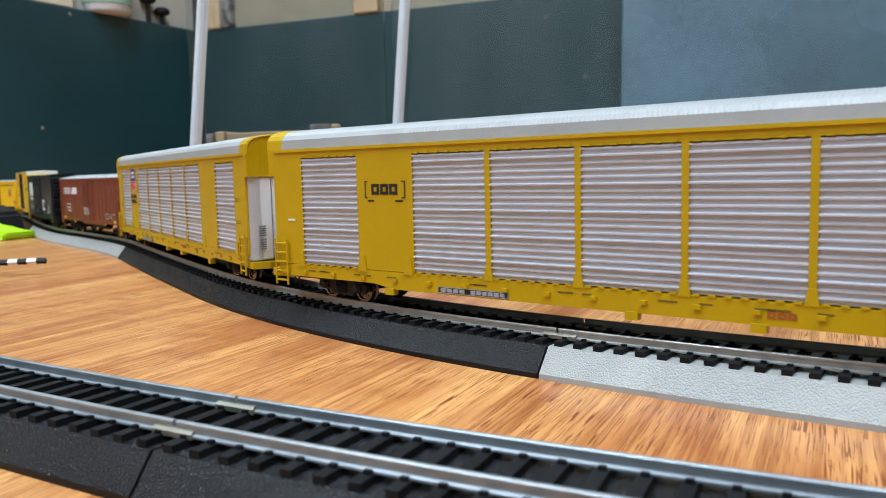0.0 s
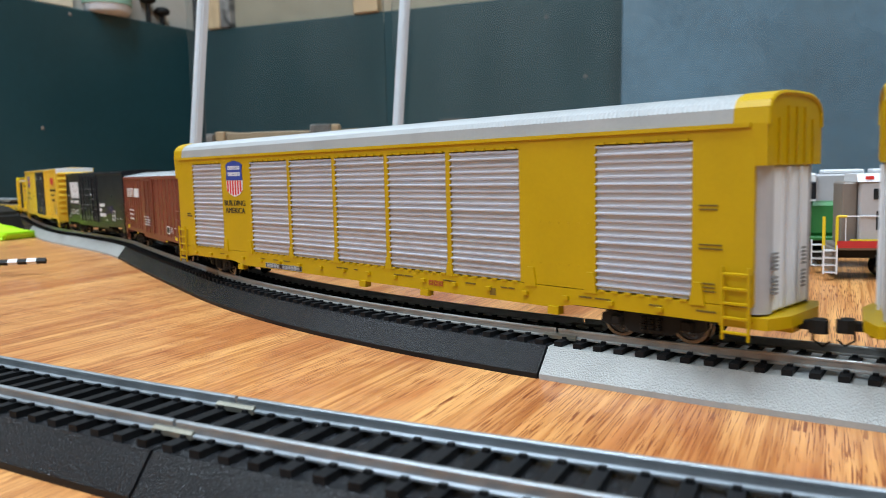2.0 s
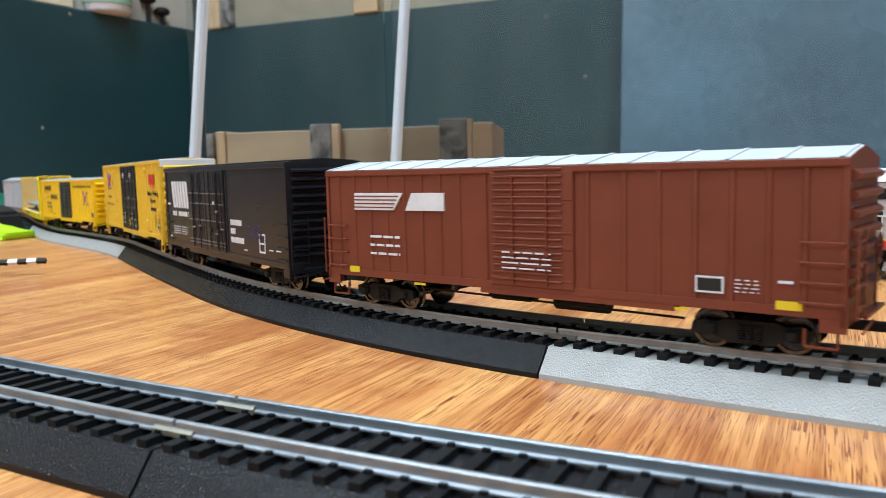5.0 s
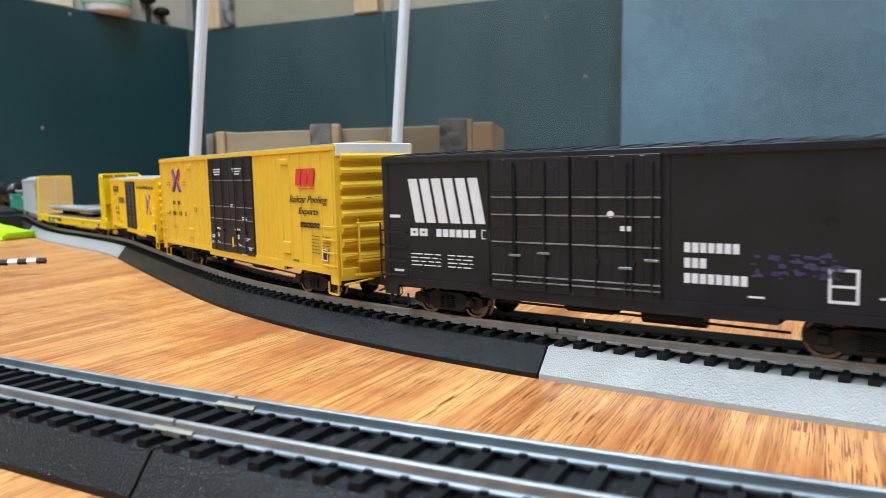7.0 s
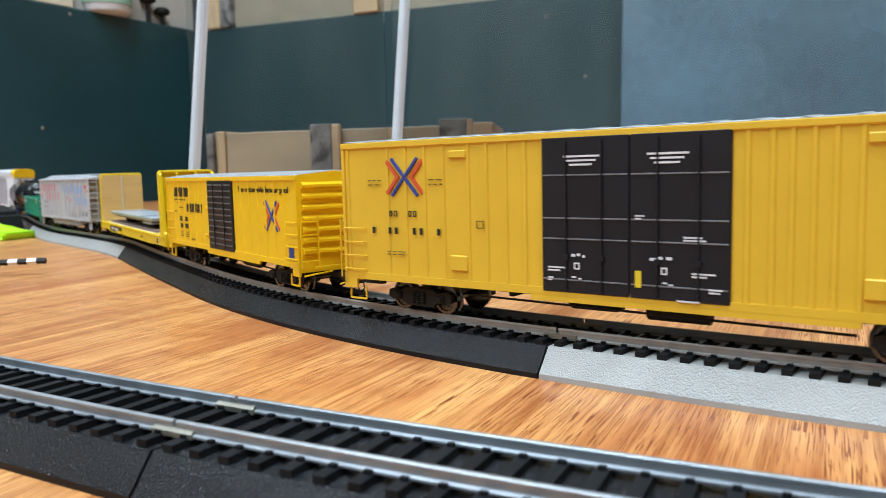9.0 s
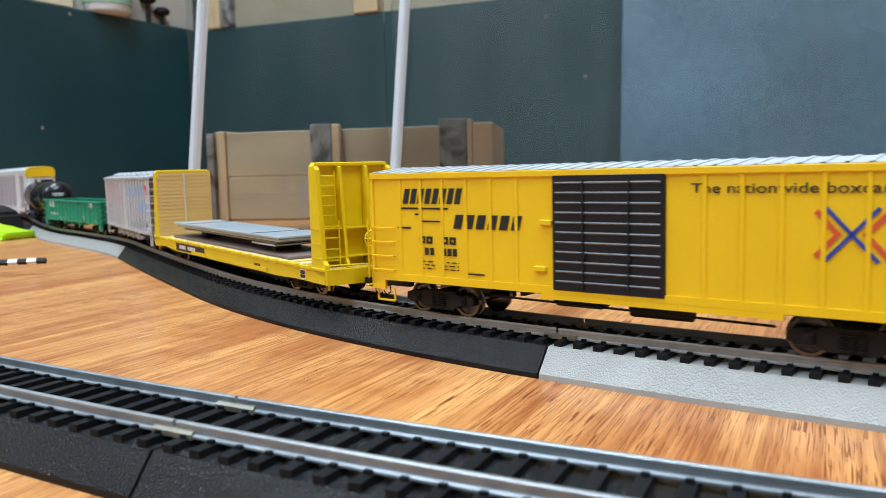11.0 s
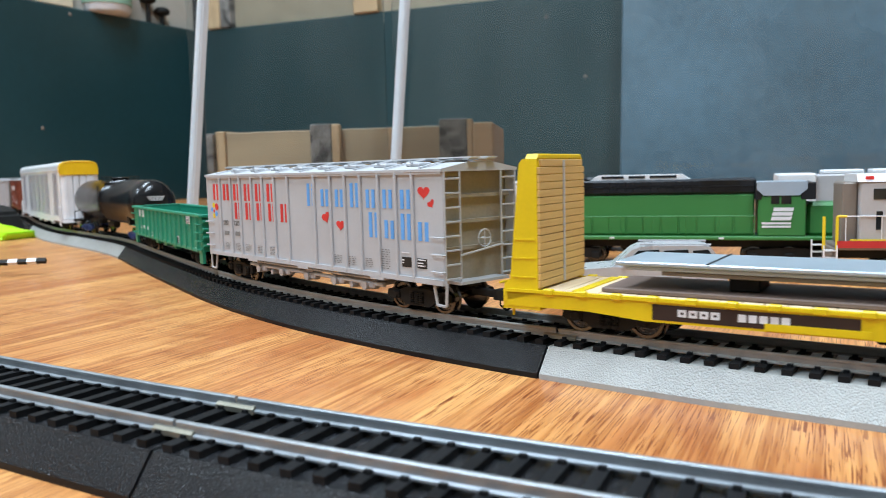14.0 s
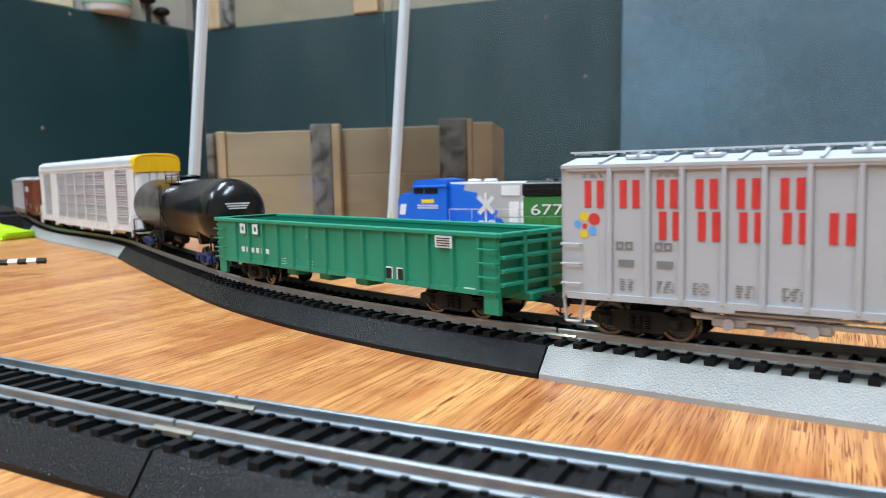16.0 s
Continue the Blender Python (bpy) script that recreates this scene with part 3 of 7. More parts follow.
def make_coupler(car, x, s, z=0.0078):
    bm = mesh()
    x += s * 0.0024
    box(bm, min(x - s * 0.0084, x + s * 0.0035), max(x - s * 0.0084, x + s * 0.0035), -0.0013, 0.0013, z - 0.0012, z + 0.0012, 0.0003)
    prism(bm, [(x + s * a, b) for a, b in ((0.0032, -0.0022), (0.0050, -0.0026), (0.0072, -0.0020), (0.0076, -0.0006), (0.0062, 0.0), (0.0066, 0.0016), (0.0050, 0.0026), (0.0032, 0.0016))], "z", z - 0.0017, z + 0.0017)
    part("coupler", bm, DARK, car, "black knuckle coupler")
    bm = mesh()
    pts = [(x + s * 0.0035, 0.0008, z), (x + s * 0.0032, 0.0010, z - 0.0040), (x + s * 0.0055, 0.0014, z - 0.0056), (x + s * 0.0072, 0.0016, z - 0.0040)]
    for a, b in zip(pts, pts[1:]):
        rod(bm, a, b, 0.00028, 5)
    part("trip_pin", bm, DARK, car)


def ladder_on(bm, x0, x1, y, z0, z1, rungs, r=0.00032, stiles=True):
    """A ladder in a plane of constant y."""
    if stiles:
        for x in (x0, x1):
            rod(bm, (x, y, z0), (x, y, z1), r, 5)
    for i in range(rungs):
        z = z0 + (z1 - z0) * (i + 0.5) / rungs
        rod(bm, (x0, y, z), (x1, y, z), r, 5)


def end_ladder(bm, x, y0, y1, z0, z1, rungs, r=0.00032):
    for y in (y0, y1):
        rod(bm, (x, y, z0), (x, y, z1), r, 5)
    for i in range(rungs):
        z = z0 + (z1 - z0) * (i + 0.5) / rungs
        rod(bm, (x, y0, z), (x, y1, z), r, 5)


def brake_wheel(bm, x, y, z, s, r=0.0032):
    m = Matrix.Translation((x, y, z)) @ Matrix.Rotation(s * math.pi / 2, 4, "Y")
    n = 16
    for i in range(n):
        a, b = i * math.tau / n, (i + 1) * math.tau / n
        rod(bm, m @ Vector((r * math.cos(a), r * math.sin(a), 0.0006)), m @ Vector((r * math.cos(b), r * math.sin(b), 0.0006)), 0.0003, 4)
    for k in range(4):
        a = k * math.tau / 4
        rod(bm, m @ Vector((0, 0, 0.0006)), m @ Vector((r * math.cos(a), r * math.sin(a), 0.0006)), 0.00025, 4)
    rod(bm, m @ Vector((0, 0, -0.0004)), m @ Vector((0, 0, 0.0008)), 0.0006, 6)


HALF = 0.0172
rnd = random.Random(7)
# ---- the cars of the train ----
def pieces(name, bm, material, parent, label=""):
    """One part for each loose piece of a mesh."""
    seen = set()
    for start in list(bm.verts):
        if start in seen:
            continue
        stack, island = [start], []
        seen.add(start)
        while stack:
            v = stack.pop()
            island.append(v)
            for e in v.link_edges:
                w = e.other_vert(v)
                if w not in seen:
                    seen.add(w)
                    stack.append(w)
        one = mesh()
        twin = {v: one.verts.new(v.co) for v in island}
        for f in {f for v in island for f in v.link_faces}:
            one.faces.new([twin[v] for v in f.verts]).smooth = f.smooth
        part(name, one, material, parent, label)
    bm.free()


def arch(w, z0, z1):
    """Half outline of a rounded car roof, from the near edge over the top to the far edge."""
    pts = []
    for k in range(13):
        a = math.pi * (k / 12 - 0.5)
        y = math.copysign(abs(math.sin(a)) ** 0.62, a) * w
        z = z0 + (z1 - z0) * max(math.cos(a), 0) ** 0.55
        pts.append((y, z))
    return pts


def ribbed_roof(bm, x0, x1, prof, pitch, rise):
    n = int((x1 - x0) / pitch) * 2
    rows = []
    for i in range(n + 1):
        x = x0 + (x1 - x0) * i / n
        k = rise if i % 4 in (1, 2) else 0
        rows.append([bm.verts.new((x, y * (1 + k * 6), z + k)) for y, z in prof])
    for a, b in zip(rows, rows[1:]):
        for i in range(len(prof) - 1):
            bm.faces.new((a[i], a[i + 1], b[i + 1], b[i]))
    bm.faces.new(rows[0])
    bm.faces.new(rows[-1][::-1])


def ribbed_panel(x0, x1, z0, z1, y, s, ribs, depth=0.0008):
    """A pressed panel with level ribs; s: -1 near side, 1 far side."""
    bm = mesh()
    pts = [(y - s * 0.0012, z0)]
    p = (z1 - z0) / ribs
    for i in range(ribs):
        a = z0 + i * p
        deep = depth * (1.5 if i % 4 == 2 else 1.0)
        pts += [(y, a + p * 0.05), (y, a + p * 0.42), (y + s * deep, a + p * 0.6), (y + s * deep, a + p * 0.78), (y, a + p * 0.96)]
    pts.append((y - s * 0.0012, z1))
    prism(bm, pts, "x", x0, x1)
    return bm


def autorack(label, colour, end_colour, mark):
    car = empty("autorack_car", label, "train car", "train cars")
    half = 0.1557
    mid = [(-0.0809 + 0.0323 * i + 0.0003, -0.0809 + 0.0323 * (i + 1) - 0.0018) for i in range(5)]
    spans = [(-0.1365, -0.107)] + mid + [(0.1070, 0.1365)]
    zlo, zhi = 0.0137, 0.0553
    part("body", box(mesh(), -half + 0.006, half - 0.006, -0.0152, 0.0152, 0.0095, 0.058), colour, car)
    for s in (-1, 1):
        bm = mesh()
        y0, y1 = sorted((s * 0.0150, s * 0.0170))
        edges = [-half + 0.003] + [e for sp in spans for e in sp] + [half - 0.003]
        for a, b in zip(edges[0::2], edges[1::2]):
            box(bm, a, b, y0, y1, zlo, zhi)
            if b - a < 0.004:
                prism(bm, [(a - 0.0008, zlo - 0.0005), (b + 0.0008, zlo - 0.0005), (b, zlo + 0.004), (a, zlo + 0.004)], "y", s * 0.0168, s * 0.0174)
        box(bm, -half + 0.003, half - 0.003, y0, y1, zhi, 0.0584)
        box(bm, -half + 0.004, half - 0.004, min(s * 0.0166, s * 0.0178), max(s * 0.0166, s * 0.0178), 0.0577, 0.0588)
        for x in (-0.1382, -0.1052, -0.0832, 0.0832, 0.1052, 0.1382):
            prism(bm, [(x - 0.0022, zlo - 0.0008), (x + 0.0022, zlo - 0.0008), (x + 0.0012, zlo + 0.0052), (x - 0.0012, zlo + 0.0052)], "y", s * 0.0168, s * 0.0176)
        for k in range(14):
            x = 0.0835 + 0.0210 * (k % 7) / 6
            rod(bm, (x, s * 0.0169, 0.033 if k < 7 else 0.0205), (x, s * 0.0173, 0.033 if k < 7 else 0.0205), 0.0002, 5)
        part("side_frame", bm, colour, car)
        for a, b in spans:
            part("side_panel", ribbed_panel(a, b, zlo + 0.0002, zhi - 0.0002, s * 0.0163, s, 20), GALV, car, "galvanised ribbed side panel")
            bm = mesh()
            for k in range(7):
                x = a + (b - a) * (k + 0.5) / 7
                for z in (zlo - 0.0002, zhi - 0.0001):
                    box(bm, x - 0.001, x + 0.001, min(s * 0.0167, s * 0.0175), max(s * 0.0167, s * 0.0175), z, z + 0.0006)
            tagged(part("panel_clip", bm, colour, car), kind="stuff")
        bm = mesh()
        prism(bm, [(-half + 0.004, 0.0135), (-half + 0.004, 0.0090), (-0.10, 0.0088), (-0.09, 0.0072), (0.09, 0.0072), (0.10, 0.0088), (half - 0.004, 0.0090), (half - 0.004, 0.0135)], "y", s * 0.0150, s * 0.0171)
        for x in np.arange(-0.136, 0.14, 0.0155):
            box(bm, x - 0.001, x + 0.001, min(s * 0.017, s * 0.0181), max(s * 0.017, s * 0.0181), 0.0100, 0.0112)
        for x in (-0.092, 0.0, 0.035, 0.092):
            box(bm, x - 0.002, x + 0.002, min(s * 0.015, s * 0.0178), max(s * 0.015, s * 0.0178), 0.0052, 0.0076)
        part("side_sill", bm, colour, car)
        for e in (-1, 1):
            bm = mesh()
            xa, xb = sorted((e * 0.1455, e * 0.1522))
            ladder_on(bm, xa, xb, s * 0.0182, 0.0052, 0.0236, 5, 0.00042)
            for z in (0.010, 0.022):
                for x in (xa, xb):
                    rod(bm, (x, s * 0.0168, z), (x, s * 0.0184, z), 0.0003, 5)
            part("ladder", bm, colour, car)
    prof = arch(0.0172, 0.0584, 0.0666)
    bm = mesh()
    ribbed_roof(bm, -half + 0.0085, half - 0.0085, prof, 0.0007, 0.00016)
    part("roof", bm, RACK_ROOF if colour is not WHITE else ROOF_GREY, car, "pale ribbed metal roof")
    cap_lo = 0.0535 if colour is WHITE else 0.0484
    for e in (-1, 1):
        bm = mesh()
        outer = [(y * 0.995, z + 0.0002) for y, z in prof] + [(0.0169, cap_lo), (-0.0169, cap_lo)]
        prism(bm, outer, "x", e * (half - 0.0085), e * half)
        for y in (-0.0105, -0.0052, 0.0, 0.0052, 0.0105):
            box(bm, min(e * (half - 0.001), e * (half + 0.0005)), max(e * (half - 0.001), e * (half + 0.0005)), y - 0.0004, y + 0.0004, cap_lo + 0.0004, 0.0630 if abs(y) < 0.008 else 0.0600)
        for k in range(len(prof) - 1):
            (ya, za), (yb, zb) = prof[k], prof[k + 1]
            rod(bm, (e * (half - 0.0001), ya * 0.965, za - 0.0003), (e * (half - 0.0001), yb * 0.965, zb - 0.0003), 0.0007, 6)
        part("end_cap", bm, end_colour if e > 0 or colour is not WHITE else WHITE, car, "arched end cap")
        bm = mesh()
        for a, b in ((-0.0116, -0.0060), (-0.0056, -0.0002), (0.0002, 0.0056), (0.0060, 0.0116)):
            box(bm, min(e * (half - 0.006), e * (half - 0.0008)), max(e * (half - 0.006), e * (half - 0.0008)), a, b, 0.0118, cap_lo, 0.0006)
        for y in (-0.004, 0.004):
            rod(bm, (e * half, y, 0.013), (e * half, y, 0.048), 0.00035, 5)
        pieces("end_door", bm, WHITE, car, "white folding end door leaf")
        for y in (-1, 1):
            bm = mesh()
            prof_c = [(e * (half - 0.0060), y * 0.0150)] + [(e * (half - 0.0060 + 0.0054 * math.sin(k * math.pi / 12)), y * (0.0114 + 0.0054 * math.cos(k * math.pi / 12))) for k in range(7)] + [(e * (half - 0.0030), y * 0.0110)]
            prism(bm, prof_c, "z", 0.0118, cap_lo)
            for z in np.linspace(0.014, 0.047, 5):
                rod(bm, (e * (half - 0.0042), y * 0.0164, z), (e * (half - 0.0030), y * 0.0164, z), 0.0006, 6)
            pieces("corner_post", bm, SILVER if colour is not WHITE else WHITE, car, "rounded silver door corner")
        bm = mesh()
        prism(bm, [(e * (half - 0.012), -0.0165), (e * (half + 0.0005), -0.0165), (e * (half + 0.0032), -0.009), (e * (half + 0.0032), 0.009), (e * (half + 0.0005), 0.0165), (e * (half - 0.012), 0.0165)], "z", 0.0082, 0.0112)
        box(bm, min(e * (half - 0.004), e * (half + 0.002)), max(e * (half - 0.004), e * (half + 0.002)), -0.004, 0.004, 0.0058, 0.0084, 0.0005)
        part("end_sill", bm, colour, car)
        make_coupler(car, e * (half - 0.0008), e)
    part("underframe", box(mesh(), -half + 0.01, half - 0.01, -0.012, 0.012, 0.0075, 0.0095), DARK, car)
    y = -0.0171
    if mark == "bracket":
        bm = mesh()
        word_blocks(bm, 3, -0.0997, -0.0868, 0.0411, 0.0449, y, 0.86, 0.3)
        for x, k in ((-0.1029, 1), (-0.0842, -1)):
            tile(bm, x, x + 0.0004, 0.0398, 0.0460, y)
            for z in (0.0398, 0.0456):
                tile(bm, min(x, x + k * 0.0012), max(x, x + k * 0.0012), z, z + 0.0004, y)
        tile(bm, -0.1015, -0.0985, 0.0386, 0.0392, y)
        tile(bm, -0.0885, -0.0850, 0.0386, 0.0392, y)
        part("railroad_mark", bm, BLACK_INK, car, "black bracketed block mark")
        bm = mesh()
        tile(bm, -0.1450, -0.1410, 0.0308, 0.0316, y)
        part("stencil_mark", bm, WHITE_INK, car, "white stencil bars")
    if mark == "shield":
        x, w = -0.0946, 0.0076
        bm = mesh()
        prism(bm, [(x - w, 0.0395 + 0.0075), (x + w, 0.0395 + 0.0075), (x + w * 0.9, 0.051), (x + w, 0.054), (x + w * 0.7, 0.0552), (x, 0.0562), (x - w * 0.7, 0.0552), (x - w, 0.054), (x - w * 0.9, 0.051)], "y", y - 0.00015, y)
        part("shield_top", bm, NAVY, car, "blue shield field")
        bm = mesh()
        prism(bm, [(x - w, 0.0469), (x - w * 0.95, 0.0425), (x - w * 0.55, 0.0402), (x, 0.0392), (x + w * 0.55, 0.0402), (x + w * 0.95, 0.0425), (x + w, 0.0469)], "y", y - 0.0001, y)
        part("shield_field", bm, WHITE_INK, car, "white shield field")
        bm = mesh()
        for k in range(6):
            xx = x - w * 0.92 + k * w * 1.84 / 6
            lo = 0.0395 + 0.0025 * abs((k + 0.5) / 3 - 1) ** 2
            tile(bm, xx + 0.0003, xx + 0.0016, lo + 0.0004, 0.0468, y - 0.0001)
        part("shield_stripe", bm, RED_INK, car, "red shield stripes")
        bm = mesh()
        for z in (0.0519, 0.0490):
            word_blocks(bm, 5, x - w * 0.72, x + w * 0.76, z, z + 0.0017, y - 0.0001, 0.8, 0.3)
        part("shield_letters", bm, WHITE_INK, car, "white block mark")
        flat_text("slogan", "BUILDING", 0.0190, 0.0026, -0.0952, 0.0363, y, BLACK_INK, car)
        flat_text("slogan", "AMERICA", 0.0180, 0.0026, -0.0952, 0.0328, y, BLACK_INK, car)
        bm = mesh()
        tile(bm, -0.1440, -0.1405, 0.0300, 0.0306, y)
        tile(bm, -0.1440, -0.1390, 0.0288, 0.0294, y)
        part("stencil_mark", bm, BLACK_INK, car, "black stencil bars")
    if mark:
        bm = mesh()
        tile(bm, -0.0702, -0.0418, 0.0077, 0.0098, y - 0.00005)
        part("number_board", bm, BLACK_INK, car, "black number board")
        bm = mesh()
        ring(bm, -0.0702, -0.0418, 0.0077, 0.0098, 0.00018, y - 0.00018)
        word_blocks(bm, 4, -0.0690, -0.0585, 0.0081, 0.0094, y - 0.00018, 0.8, 0.3)
        for k in range(6):
            tile(bm, -0.0565 + k * 0.0023, -0.0565 + k * 0.0023 + 0.0018, 0.0081, 0.0094, y - 0.00018)
        part("number_bars", bm, WORN_INK, car, "worn white number bars")
        bm = mesh()
        for k in range(22):
            x = rnd.uniform(-0.145, 0.14)
            tile(bm, x, x + rnd.uniform(0.002, 0.006), 0.0112, 0.0117, y - 0.00005)
        for z in (0.0385, 0.0375, 0.0285, 0.0275, 0.0185, 0.0175, 0.0165):
            tile(bm, 0.1385, 0.1385 + rnd.uniform(0.004, 0.0065), z, z + 0.0004, y)
        tile(bm, 0.066, 0.0685, 0.0085, 0.0108, y)
        part("stencil_bars", bm, FADED_INK, car, "small faded stencil bars")
        bm = mesh()
        word_blocks(bm, 3, 0.037, 0.0445, 0.0092, 0.0110, y - 0.00005, 0.85, 0.3)
        part("small_mark", bm, paint("faded_red_mark", (0.35, 0.08, 0.01), 0.5), car, "small red block mark")
        bm = mesh()
        for yy, zz in ((-0.0125, 0.0265), (-0.0125, 0.0205), (0.005, 0.0265), (0.005, 0.0205)):
            for k in range(5):
                box(bm, half - 0.0004, half + 0.0001, yy, yy + 0.003, zz - k * 0.001, zz - k * 0.001 + 0.0005)
        part("end_print", bm, GREY_INK, car, "small grey print bars")
    trucks = (make_truck(car, -0.120), make_truck(car, 0.120))
    return car, trucks


def boxcar(label, length, top, colour, sill_z, posts, doors, roof_mat, end_ribs, reach, door_mat=None, door_ribs=0, ladder_mat=None, peak=0.0025, roof_ribs=14, end_mat=None, rib_mat=None):
    """doors: spans along x. posts: places of the upright side ribs."""
    car = empty("boxcar", label, "train car", "train cars")
    h = length / 2
    side_top = top - peak
    bm = mesh()
    box(bm, -h + 0.002, h - 0.002, -HALF + 0.0005, HALF - 0.0005, sill_z, side_top)
    part("body", bm, colour, car)
    for s in (-1, 1):
        for x in posts:
            bm = prism(mesh(), [(x - 0.0009, s * (HALF - 0.0006)), (x - 0.0005, s * (HALF - 0.00005)), (x + 0.0005, s * (HALF - 0.00005)), (x + 0.0009, s * (HALF - 0.0006))], "z", sill_z + 0.002, side_top - 0.002)
            part("side_post", bm, colour, car)
        bm = mesh()
        ya, yb = sorted((s * (HALF - 0.001), s * (HALF + 0.0003)))
        box(bm, -h + 0.001, h - 0.001, ya, yb, side_top - 0.0022, side_top, 0.0003)
        part("top_chord", bm, colour, car)
        bm = mesh()
        ya, yb = sorted((s * (HALF - 0.001), s * HALF))
        box(bm, -h + 0.001, h - 0.001, ya, yb, sill_z - 0.0002, sill_z + 0.0022)
        lo, hi = (doors[0][0] - 0.004, doors[-1][1] + 0.03) if doors else (-0.05, 0.05)
        box(bm, lo, hi, ya, yb, sill_z - 0.0018, sill_z)
        for x in (-h + 0.004, h - 0.004):
            box(bm, x - 0.003, x + 0.003, ya, yb, sill_z - 0.0035, sill_z)
        part("side_sill", bm, colour, car)
        for a, b in doors:
            bm = mesh()
            ya, yb = sorted((s * (HALF - 0.0008), s * (HALF + 0.0004)))
            box(bm, a + 0.0003, b - 0.0003, ya, yb, sill_z + 0.0012, side_top - 0.0016, 0.0003)
            door = part("sliding_door", bm, door_mat or colour, car)
            if door_ribs:
                for z in np.linspace(sill_z + 0.004, side_top - 0.004, door_ribs):
                    part("door_rib", rod(mesh(), (a + 0.0015, s * (HALF + 0.0004), z), (b - 0.0015, s * (HALF + 0.0004), z), 0.0004, 6), rib_mat or door_mat or colour, door)
            else:
                for q in (0.08, 0.34, 0.47, 0.74):
                    z = side_top - 0.0016 - q * 0 - (side_top - sill_z) * (1 - q) * 0.96 + 0.001
                    part("door_rib", rod(mesh(), (a + 0.0008, s * (HALF + 0.0004), z), (b - 0.0008, s * (HALF + 0.0004), z), 0.00025, 5), rib_mat or door_mat or colour, door)
            for q in (0.3, 0.7):
                x = a + (b - a) * q
                bm = mesh()
                rod(bm, (x, s * (HALF + 0.0009), sill_z + 0.002), (x, s * (HALF + 0.0009), side_top - 0.003), 0.00028, 5)
                box(bm, x - 0.0008, x + 0.0008, min(s * HALF, s * (HALF + 0.0013)), max(s * HALF, s * (HALF + 0.0013)), sill_z + 0.011, sill_z + 0.0125)
                part("lock_rod", bm, door_mat or colour, door)
        for e in (-1, 1):
            xa, xb = sorted((e * (h - 0.0115), e * (h - 0.002)))
            top_r = side_top - 0.004 if (s == 1) else sill_z + 0.0205
            n = 8 if s == 1 else 4
            for i in range(n):
                z = sill_z + 0.001 + (top_r - sill_z - 0.001) * (i + 0.5) / n
                bm = rod(mesh(), (xa, s * (HALF + 0.0006), z), (xb, s * (HALF + 0.0006), z), 0.0003, 5)
                for x in (xa, xb):
                    rod(bm, (x, s * (HALF - 0.0009), z), (x, s * (HALF + 0.0006), z), 0.0003, 5)
                part("grab_iron", bm, ladder_mat or colour, car)
            bm = mesh()
            pts = [(xa + 0.001, s * (HALF - 0.001), sill_z - 0.003), (xa + 0.001, s * (HALF - 0.001), sill_z - 0.0075), (xb - 0.001, s * (HALF - 0.001), sill_z - 0.0075), (xb - 0.001, s * (HALF - 0.001), sill_z - 0.003)]
            for p, q in zip(pts, pts[1:]):
                rod(bm, p, q, 0.0004, 5)
            part("stirrup_step", bm, ladder_mat or colour, car)
    for e in (-1, 1):
        bm = mesh()
        xa, xb = sorted((e * (h - 0.0025), e * (h - 0.0012)))
        box(bm, xa, xb, -HALF, HALF, sill_z - 0.002, side_top)
        prism(bm, [(-HALF, side_top), (HALF, side_top), (0, top)], "x", xa, xb)
        wall = part("end_wall", bm, end_mat or colour, car, "corrugated end wall")
        n = end_ribs
        for i in range(n):
            z = sill_z + 0.004 + (side_top - sill_z - 0.006) * (i + 0.5) / n
            p = (side_top - sill_z - 0.006) / n
            bm = prism(mesh(), [(e * (h - 0.0013), z - p * 0.34), (e * (h + 0.0006), z - p * 0.1), (e * (h + 0.0006), z + p * 0.1), (e * (h - 0.0013), z + p * 0.34)], "y", -HALF + 0.0022, HALF - 0.0022)
            part("end_rib", bm, end_mat or colour, wall)
        bm = mesh()
        end_ladder(bm, e * (h + 0.0010), -HALF + 0.0006, -HALF + 0.0080, sill_z, sill_z + 0.021, 4)
        brake_wheel(bm, e * (h + 0.0012), 0.004, sill_z + 0.016, e)
        rod(bm, (e * (h + 0.0012), 0.004, sill_z), (e * (h + 0.0012), 0.004, sill_z + 0.016), 0.0003, 5)
        box(bm, min(e * h, e * (h + 0.0022)), max(e * h, e * (h + 0.0022)), -0.011, 0.011, sill_z - 0.0004, sill_z + 0.0004)
        rod(bm, (e * (h + 0.0022), -0.0165, sill_z - 0.003), (e * (h + 0.0022), -0.004, sill_z - 0.0018), 0.00035, 5)
        part("end_gear", bm, ladder_mat or colour, car)
        make_coupler(car, e * (h + 0.001), e)
    bm = mesh()
    prof = [(-HALF - 0.0002, side_top), (-HALF * 0.5, side_top + peak * 0.55), (0, top), (HALF * 0.5, side_top + peak * 0.55), (HALF + 0.0002, side_top)]
    prism(bm, prof, "x", -h + 0.0014, h - 0.0014)
    ribs = mesh()
    for i in range(roof_ribs + 1):
        x = -h + 0.003 + (2 * h - 0.006) * i / roof_ribs
        prism(ribs, [(y, z + 0.0003) for y, z in prof], "x", x - 0.0006, x + 0.0006)
    part("roof", bm, roof_mat, car)
    pieces("roof_rib", ribs, roof_mat, car)
    bm = mesh()
    box(bm, -h + 0.004, h - 0.004, -0.003, 0.003, sill_z - 0.003, sill_z + 0.001)
    box(bm, -0.022, -0.004, -0.0085, -0.001, sill_z - 0.0055, sill_z - 0.0005, 0.0015)
    rod(bm, (0.004, -0.006, sill_z - 0.004), (0.022, -0.006, sill_z - 0.004), 0.0028, 10)
    rod(bm, (-reach + 0.018, -0.0085, sill_z - 0.004), (reach - 0.018, -0.0085, sill_z - 0.0052), 0.0004, 5)
